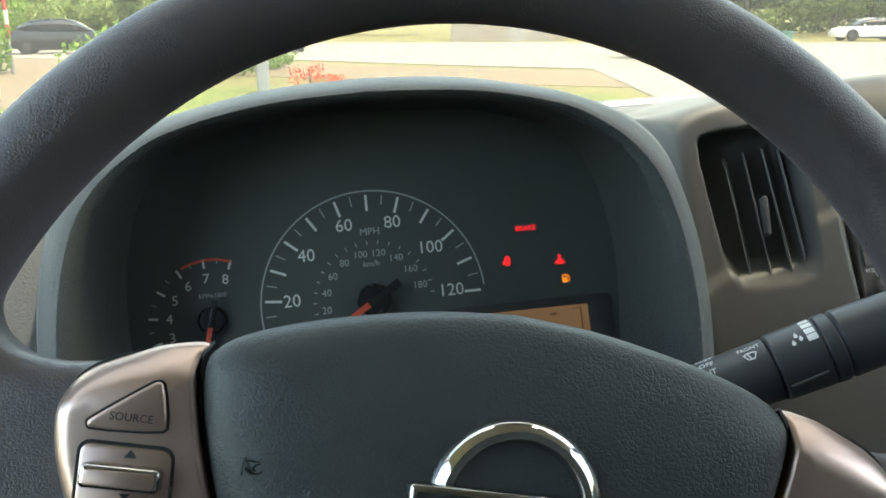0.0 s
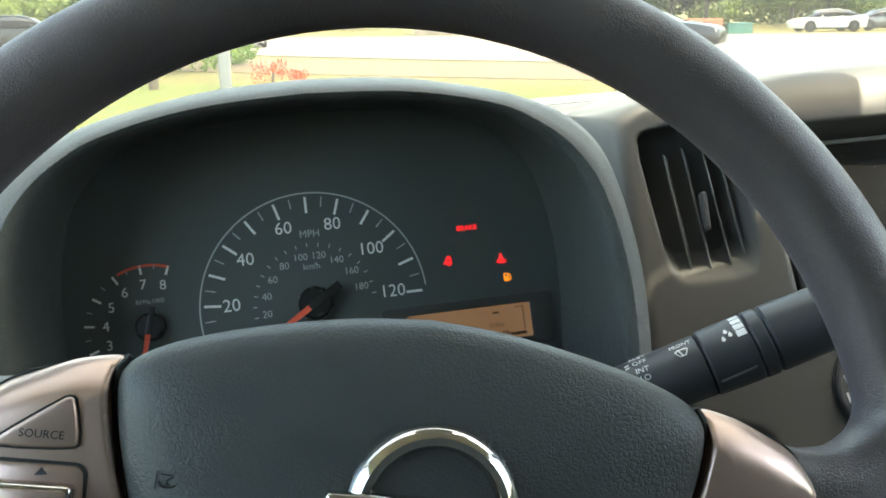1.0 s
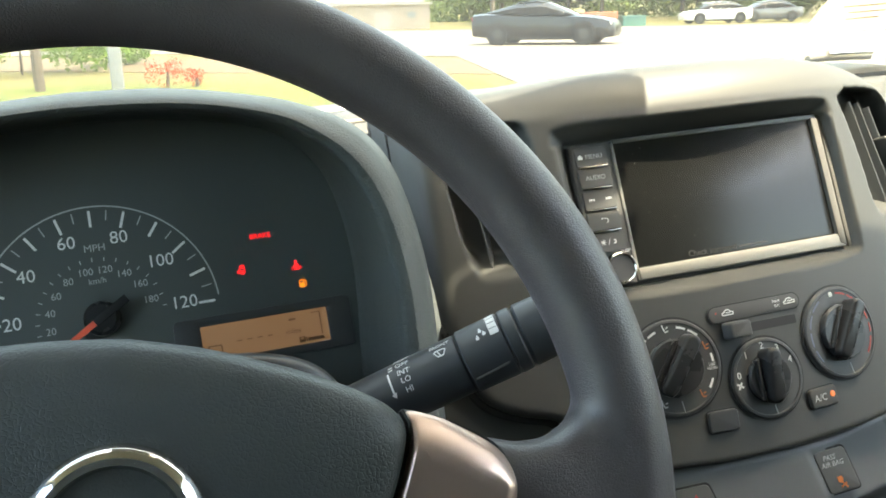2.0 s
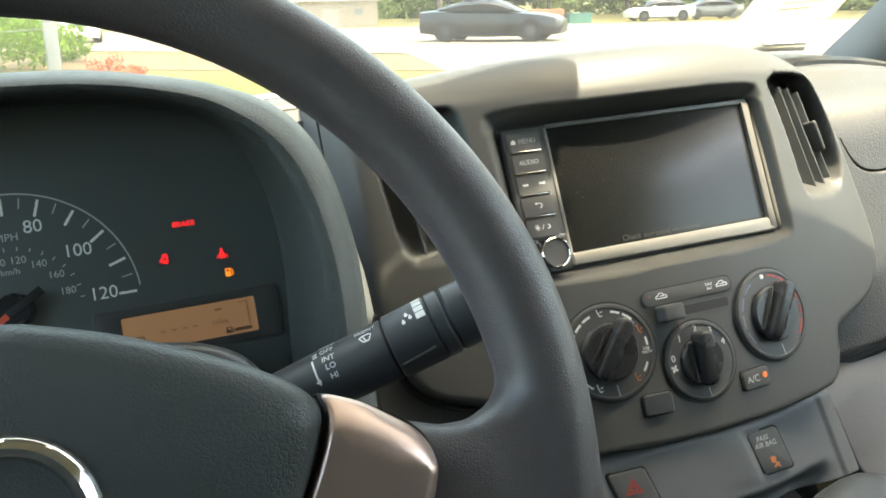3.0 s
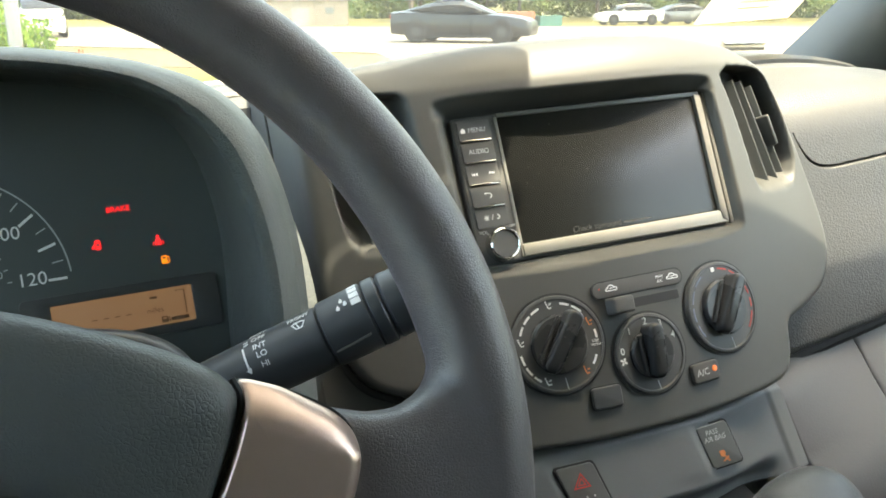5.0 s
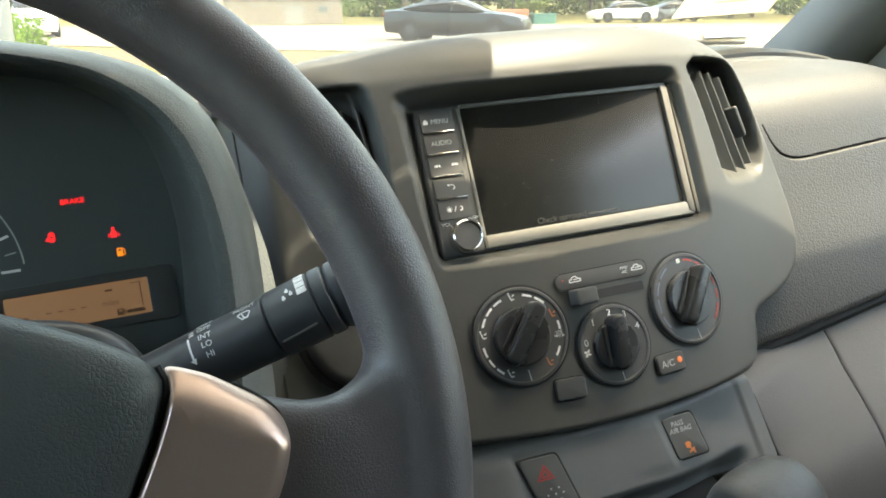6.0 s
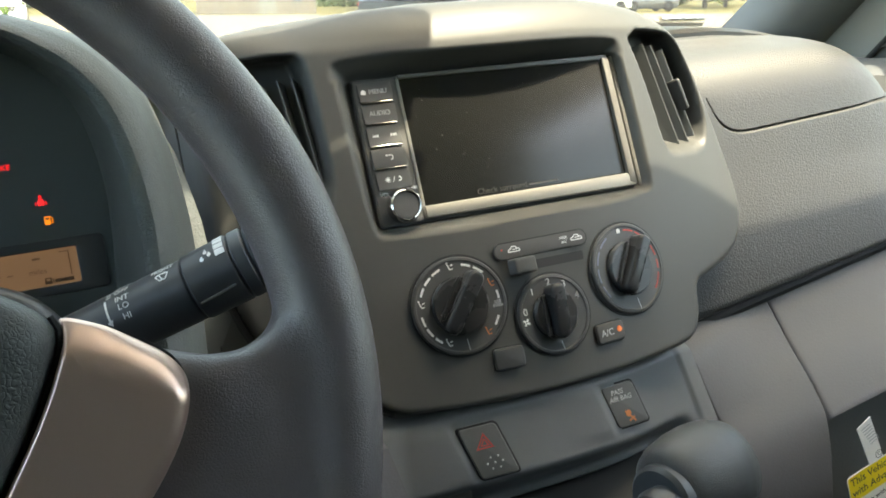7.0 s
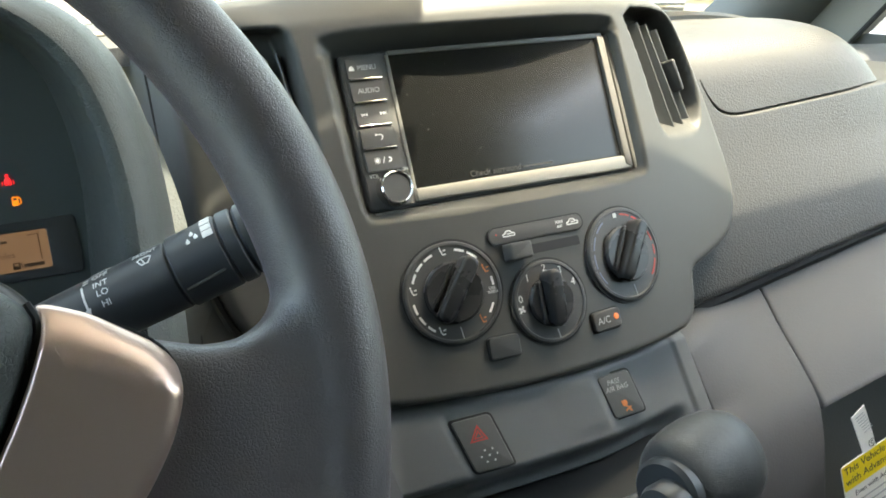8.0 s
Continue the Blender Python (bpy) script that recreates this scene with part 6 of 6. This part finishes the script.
# ---- outdoors ----
def flat(name, pts, z, material, label, category):
    bm = bmesh.new()
    vs = [bm.verts.new((x, y, z)) for x, y in pts]
    lo = [bm.verts.new((x, y, z - 0.05)) for x, y in pts]
    bm.faces.new(vs)
    bm.faces.new(list(reversed(lo)))
    for i in range(len(pts)):
        bm.faces.new((vs[i - 1], vs[i], lo[i], lo[i - 1]))
    return whole(name, finish(bm, name, False), material, label, category, "structure", van=False)


flat("ground", [(-900, -900), (900, -900), (900, 900), (-900, 900)], 0.0, M_GRASS, "dry yellow-green grass reaching to the horizon", "ground")
flat("road", [(-60, 66), (-20, 41), (-1, 33.5), (4.7, 27.5), (9.4, 23.6), (30, 20), (60, 12), (80, 30), (28, 50.5), (16, 55), (0, 61), (-60, 84)], 0.030, M_ROAD, "wide pale concrete road", "road")
flat("driveway", [(8.2, 25), (6.2, 15), (4.0, -8), (40, -8), (60, 14), (30, 20.4)], 0.026, M_ROAD, "pale concrete driveway joining the road", "driveway")
flat("bare_strip", [(-14, 32), (-4, 25.5), (2, 21.0), (7.0, 17.5), (8.0, 20.0), (9.3, 22.8), (4.4, 26.5), (-3, 32.5), (-14, 40)], 0.014, M_DIRT, "bare sandy earth beside the road", "verge")
flat("dirt_yard", [(-40, 12), (-4.6, 15.5), (-4.8, 24), (-6.0, 31), (-40, 40)], 0.022, M_DIRT, "bare tan earth yard beside the shrubs", "yard")
flat("lawn", [(-4.4, 20), (-1, 19.5), (5.8, 16.2), (4.2, 4), (-9, 4), (-9, 14)], 0.018, M_LAWN, "green mown lawn in front of the van", "lawn")


def leaf_cloud(name, blobs, count, size, rng, material):
    """Many small bent leaf clusters spread over the skins of uneven blobs."""
    verts, faces = [], []
    tot = sum(r[0] * r[1] for _, r in blobs)
    for (c, r) in blobs:
        n = max(30, int(count * r[0] * r[1] / tot))
        d = rng.normal(size=(n, 3))
        d /= np.linalg.norm(d, axis=1)[:, None]
        f = rng.uniform(0.72, 1.06, n)[:, None]
        p = np.array(c) + d * np.array((r[0], r[0], r[1])) * f
        for q, dn in zip(p, d):
            a = rng.normal(size=3)
            u = np.cross(dn + 0.6 * a, rng.normal(size=3))
            u /= np.linalg.norm(u) + 1e-9
            v = np.cross(u, dn + 0.7 * a)
            v /= np.linalg.norm(v) + 1e-9
            s = size * rng.uniform(0.6, 1.3)
            k = len(verts)
            verts += [q - u * s, q - v * s * 0.55 + dn * s * 0.15, q + u * s, q + v * s * 0.55 + dn * s * 0.1]
            faces += [(k, k + 1, k + 2, k + 3)]
    return mesh_from(name, verts, faces, False)


def tree_meshes(seed, height, spread):
    rng = np.random.default_rng(seed)
    bm = tube([(0, 0, 0), (0.05, 0.03, height * 0.22), (0.0, 0.1, height * 0.5), (0.1, 0.0, height * 0.75)], [0.24, 0.18, 0.12, 0.04], 8)
    for k in range(6):
        a = rng.uniform(0, 6.28)
        z0 = height * rng.uniform(0.22, 0.5)
        l = spread * rng.uniform(0.5, 0.9)
        b2 = tube([(0, 0.03, z0), (math.cos(a) * l * 0.5, math.sin(a) * l * 0.5, z0 + l * 0.35), (math.cos(a) * l, math.sin(a) * l, z0 + l * 0.8)], [0.09, 0.06, 0.02], 6)
        tmp = bpy.data.meshes.new("limb")
        b2.to_mesh(tmp)
        b2.free()
        bm.from_mesh(tmp)
    blobs = []
    for k in range(14):
        a, q = rng.uniform(0, 6.28), rng.uniform(0.1, 0.85) * spread
        z = height * rng.uniform(0.30, 0.88)
        s = spread * rng.uniform(0.30, 0.5) * (1.0 - 0.35 * (z / height))
        blobs.append(((math.cos(a) * q, math.sin(a) * q, z), (s, s * 0.75)))
    return finish(bm, "trunk"), leaf_cloud("crown", blobs, 13000, height * 0.026, rng, M_LEAF)


TREES = [tree_meshes(11, 9.0, 4.2), tree_meshes(12, 7.5, 4.6), tree_meshes(13, 10.5, 4.4)]


def tree(x, y, k, scale, turn):
    t = root("tree", "broad leafy green tree beyond the road", "tree", Matrix.Translation((x, y, 0)) @ Matrix.Rotation(turn, 4, "Z") @ Matrix.Diagonal((scale, scale, scale, 1)), "trees beyond the road", van=False)
    part("trunk", TREES[k][0], M_BARK, t)
    part("crown", TREES[k][1], M_LEAF, t)


rng_t = np.random.default_rng(5)
for k, (x, y) in enumerate([(27, 70), (31, 74), (36, 69), (42, 66), (48, 70), (54, 62), (60, 66), (66, 58), (73, 62), (81, 54), (90, 56), (-6, 96), (-16, 88), (-26, 82), (-35, 78), (-46, 70), (-58, 62), (39, 82), (57, 78), (75, 74), (100, 50), (110, 44)]):
    tree(x, y, k % 3, float(rng_t.uniform(0.8, 1.15)), float(rng_t.uniform(0, 6.28)))


rng_w = np.random.default_rng(77)
WOOD = [((float(x + rng_w.uniform(-2, 2)), float(96 - 0.28 * x + rng_w.uniform(-3, 3)), float(rng_w.uniform(1.2, 4.2))), (float(rng_w.uniform(2.2, 4.0)), float(rng_w.uniform(1.6, 3.0)))) for x in np.arange(-70, 150, 2.4) if not 8 < x < 27]
whole("far_wood", leaf_cloud("far_wood", WOOD, 90000, 0.33, rng_w, M_LEAF), M_LEAF, "continuous row of hazy green trees beyond the road", "trees", "stuff", van=False)


def shrub(name, x, y, r, h, count, leaf, label, material, seed):
    rng = np.random.default_rng(seed)
    s = root(name, label, "shrub", Matrix.Translation((x, y, 0)), van=False)
    blobs = [((rng.uniform(-r, r) * 0.7, rng.uniform(-r, r) * 0.5, h * rng.uniform(0.25, 0.75)), (r * rng.uniform(0.35, 0.6), h * rng.uniform(0.22, 0.34))) for _ in range(9)]
    part("stems", tube([(0, 0, 0), (0.03, 0.02, h * 0.5), (0, 0, h * 0.8)], [0.04, 0.03, 0.01], 6), M_BARK, s)
    part("foliage", leaf_cloud("foliage", blobs, count, leaf, rng, material), material, s)
    return s


shrub("shrub", -3.6, 24.0, 2.2, 1.9, 2600, 0.09, "bright green rounded shrub", M_LEAFBRIGHT, 31)
shrub("shrub", -9.3, 26.0, 1.1, 3.4, 2600, 0.10, "tall yellow-green shrub beside a striped pole", M_LEAFBRIGHT, 32)
shrub("shrub", -1.6, 26.5, 1.2, 1.2, 1500, 0.08, "bright green rounded shrub", M_LEAFBRIGHT, 33)
shrub("flowering_plant", -0.1, 17.9, 0.36, 0.62, 420, 0.030, "low plant with red-orange blossom", M_FLOWER, 34)
shrub("flowering_plant", 0.45, 17.7, 0.20, 0.40, 200, 0.028, "low plant with red-orange blossom", M_FLOWER, 35)

post = root("steel_post", "grey square steel post beside the lawn", "post", Matrix.Translation((-1.02, 18.0, 0)), van=False)
part("shaft", plate(rrect(0.24, 0.24, 0.03, 3), -0.2, 1.95, 0.01, 2), M_METALGREY, post)
part("cap", plate(rrect(0.27, 0.27, 0.03, 3), 1.95, 1.99, 0.01, 2), M_METALGREY, post)
post2 = root("timber_post", "weathered round timber post beside the lawn", "post", Matrix.Translation((-2.45, 18.2, 0)), van=False)
part("shaft", tube([(0, 0, -0.2), (0.01, 0, 0.9), (0.0, 0.01, 1.9)], [0.10, 0.095, 0.09], 10), M_WOODPOLE, post2)
part("rail", tube([(-2.0, 0.1, 0.80), (0.0, 0.0, 1.02), (1.5, -0.1, 1.08)], 0.012, 6), M_METALGREY, post2)

marker = root("marker_pole", "thin pole with a red and white striped band", "pole", Matrix.Translation((-8.35, 26.0, 0)), van=False)
part("shaft", tube([(0, 0, -0.2), (0, 0, 2.4), (0.02, 0, 5.2)], [0.05, 0.05, 0.04], 8), M_METALGREY, marker)
for k in range(4):
    part("band", lathe([(0.054, 0.0), (0.058, 0.02), (0.058, 0.36), (0.054, 0.38)], 12), M_REDPRINT if k % 2 == 0 else M_CARWHITE, marker).matrix_basis = at(0, 0, 1.0 + 0.38 * k)
pole = root("utility_pole", "tall dark timber utility pole", "utility pole", Matrix.Translation((21.0, 56.0, 0)), van=False)
part("shaft", tube([(0, 0, -0.3), (0, 0, 5), (0.05, 0, 11)], [0.17, 0.15, 0.11], 10), M_WOODPOLE, pole)
part("crossarm", plate(rrect(2.4, 0.12, 0.02, 2), -0.06, 0.06), M_WOODPOLE, pole).matrix_basis = pose(0, 0, 10.2, 90, 0, 0)

bld = root("low_building", "long pale tan single-storey metal building", "building", Matrix.Translation((13.6, 60.0, 0)) @ Matrix.Rotation(radians(-12), 4, "Z") @ Matrix.Diagonal((0.80, 0.80, 0.80, 1)), van=False)
part("wall", plate([(-5.0, 0), (5.0, 0), (5.0, 7), (-5.0, 7)], -0.2, 2.1), M_BUILD, bld)
part("roof", plate([(-5.2, -0.25), (5.2, -0.25), (5.2, 7.2), (-5.2, 7.2)], 2.1, 2.3), M_BUILDROOF, bld)
for k in range(12):
    part("cladding_rib", plate(rrect(0.05, 2.0, 0.01, 1), 0, 0.04), M_BUILD, bld).matrix_basis = pose(-4.7 + 0.85 * k, 0.0, 1.05, 90, 0, 0)
part("door", plate(rrect(1.5, 1.5, 0.03, 2), 0, 0.06), M_BUILDROOF, bld).matrix_basis = pose(0.9, -0.01, 0.75, 90, 0, 0)
part("window", plate(rrect(0.7, 0.5, 0.03, 2), 0, 0.05), M_METALGREY, bld).matrix_basis = pose(3.4, -0.01, 1.25, 90, 0, 0)

bins = root("red_bin", "rusty red steel waste bin", "waste bin", Matrix.Translation((27.0, 53.0, 0)) @ Matrix.Rotation(radians(-20), 4, "Z"), van=False)
part("body", plate([(-1.5, -0.8), (1.5, -0.8), (1.5, 0.8), (-1.5, 0.8)], 0.08, 0.95, 0.04, 2), M_RUST, bins)
for k in range(5):
    part("rib", plate(rrect(0.08, 0.8, 0.01, 1), 0, 0.05), M_RUST, bins).matrix_basis = pose(-1.2 + 0.6 * k, -0.8, 0.5, 90, 0, 0)
part("skid", plate(rrect(2.6, 0.3, 0.02, 1), 0.0, 0.08), M_GUT, bins)
box = root("green_cabinet", "low dark green service cabinet", "cabinet", Matrix.Translation((29.3, 52.0, 0)), van=False)
part("body", plate(rrect(1.7, 0.9, 0.05, 2), -0.05, 0.62, 0.03, 2), M_TEAL, box)
part("lid", plate(rrect(1.8, 1.0, 0.05, 2), 0.62, 0.68, 0.02, 2), M_TEAL, box)


# ---- cars ----
def loft(sections):
    """A closed body from cross sections (x, half width, z low, z high, shoulder)."""
    bm = bmesh.new()
    rings = []
    for x, w, zl, zh, tuck in sections:
        ring = []
        for s in (1, -1):
            pts = [(w * 0.92, zl), (w, zl + (zh - zl) * 0.25), (w, zl + (zh - zl) * 0.6), (w * tuck, zl + (zh - zl) * 0.93), (w * tuck * 0.8, zh)]
            ring += [(s * a, b) for a, b in (pts if s > 0 else reversed(pts))]
        rings.append([bm.verts.new((x, a, b)) for a, b in ring])
    n = len(rings[0])
    for a, b in zip(rings, rings[1:]):
        for k in range(n):
            bm.faces.new((a[k], a[(k + 1) % n], b[(k + 1) % n], b[k]))
    bm.faces.new(list(reversed(rings[0])))
    bm.faces.new(rings[-1])
    return bm


SALOON = ((-1.95, 0.66, 0.95, 1.00, 0.9), (-1.30, 0.76, 0.93, 1.30, 0.80), (-0.70, 0.77, 0.93, 1.41, 0.78), (0.20, 0.77, 0.92, 1.42, 0.78), (0.75, 0.76, 0.92, 1.30, 0.80), (1.45, 0.70, 0.88, 0.93, 0.9))
COUPE = ((-2.05, 0.62, 0.95, 0.99, 0.9), (-1.45, 0.70, 0.94, 1.15, 0.84), (-0.85, 0.74, 0.93, 1.31, 0.78), (-0.25, 0.75, 0.92, 1.375, 0.76), (0.15, 0.75, 0.92, 1.345, 0.76), (0.60, 0.73, 0.91, 1.17, 0.80), (1.10, 0.69, 0.89, 0.94, 0.9))


def car(x, y, heading, paint, label, scale=1.0, tall=0.0, shape=SALOON):
    """A car, nose towards its own +x: body with sills and arches, glasshouse, roof skin, wheels, lights and mirrors."""
    c = root("car", label, "car", Matrix.Translation((x, y, 0.03)) @ Matrix.Rotation(heading, 4, "Z") @ Matrix.Diagonal((scale, scale, scale, 1)), van=False)
    h = tall
    part("body", loft([(-2.40, 0.66, 0.44, 0.84 + h, 0.9), (-2.33, 0.82, 0.28, 0.97 + h, 0.92), (-1.95, 0.90, 0.24, 1.01 + h, 0.93), (-1.5, 0.93, 0.22, 1.00 + h, 0.94), (-0.9, 0.91, 0.17, 0.96 + h, 0.96), (0.0, 0.90, 0.16, 0.94 + h, 0.96), (0.8, 0.91, 0.17, 0.93 + h, 0.95), (1.3, 0.93, 0.21, 0.92 + h, 0.93), (1.75, 0.91, 0.22, 0.87 + h, 0.91), (2.15, 0.85, 0.22, 0.79 + h, 0.9), (2.34, 0.74, 0.24, 0.70 + h, 0.9), (2.40, 0.62, 0.32, 0.58 + h, 0.9)]), paint, c)
    part("cabin", loft([(sx, w, zl + h, zh + h * (1.4 if zh > 1.05 else 1.0), k) for sx, w, zl, zh, k in shape]), M_DARKGLASS, c, "dark tinted glasshouse")
    tops = [q for q in shape if q[3] > 1.2]
    part("roof", loft([(q[0], q[1] * q[4] * 0.98, q[3] - 0.02 + h * 1.4, q[3] + 0.018 + h * 1.4, 0.92) for q in tops]), paint, c)
    for s in (1, -1):
        for sx in (-0.55, 0.05):
            z = float(np.interp(sx, [q[0] for q in shape], [q[3] for q in shape])) + h * 1.4
            part("window_pillar", tube([(sx - 0.10, s * 0.765, 0.93 + h), (sx - 0.02, s * 0.61, z - 0.02)], 0.028, 6), paint, c)
        part("sill", plate(rrect(2.2, 0.10, 0.03, 2), -0.02, 0.02), M_TYRE, c).matrix_basis = pose(0.0, s * 0.905, 0.22, 90, 0, 0)
    for wx in (-1.42, 1.45):
        for s in (1, -1):
            part("wheel_arch", lathe([(0, -0.04), (0.385, -0.04), (0.385, 0.04), (0, 0.04)], 28), M_TYRE, c).matrix_basis = pose(wx, s * 0.89, 0.36, 90, 0, 0)
            w = part("wheel", lathe([(0.20, -0.11), (0.32, -0.115), (0.345, -0.08), (0.345, 0.08), (0.32, 0.115), (0.20, 0.11)], 28), M_TYRE, c)
            w.matrix_basis = pose(wx, s * 0.83, 0.345, 90, 0, 0)
            part("rim", lathe([(0, -0.112), (0.05, -0.118), (0.20, -0.095), (0.22, -0.112), (0.22, 0.112), (0.20, 0.095), (0.05, 0.118), (0, 0.112)], 20), M_ALLOY, w)
    for s in (1, -1):
        part("headlight", plate(rrect(0.34, 0.11, 0.04, 3), 0, 0.03), M_CHROME, c).matrix_basis = pose(2.22, s * 0.66, 0.63 + h, 90, 0, 90 - s * 20)
        part("tail_light", plate(rrect(0.30, 0.13, 0.04, 3), 0, 0.03), M_REDPRINT, c).matrix_basis = pose(-2.34, s * 0.62, 0.82 + h, 90, 0, -90)
        part("mirror", plate(rrect(0.18, 0.12, 0.04, 3), -0.06, 0.06, 0.02, 2), paint, c).matrix_basis = pose(0.75, s * 0.98, 0.99 + h, 90, 0, 90)
    part("grille", plate(rrect(0.9, 0.16, 0.04, 3), 0, 0.03), M_TYRE, c).matrix_basis = pose(2.37, 0, 0.44 + h, 90, 0, 90)
    return c


car(36.0, 52.5, radians(170), M_CARWHITE, "white saloon car parked beyond the road")
car(41.0, 53.5, radians(172), M_CARGREY, "dark grey saloon car parked beyond the road")
car(13.6, 30.5, radians(-38), M_CARDARK, "black low coupe on the road", 1.13, 0.0, COUPE)
car(-1.4, 43.0, radians(-86), M_CARWHITE, "white tall car facing the lawn across the road", 1.0, 0.30)
car(-4.4, 47.0, radians(-86), M_CARGREY, "dark grey car facing the lawn across the road", 1.0, 0.15)
car(-11.6, 43.5, radians(8), M_CARDARK, "dark car parked behind shrubs", 1.0, 0.1)
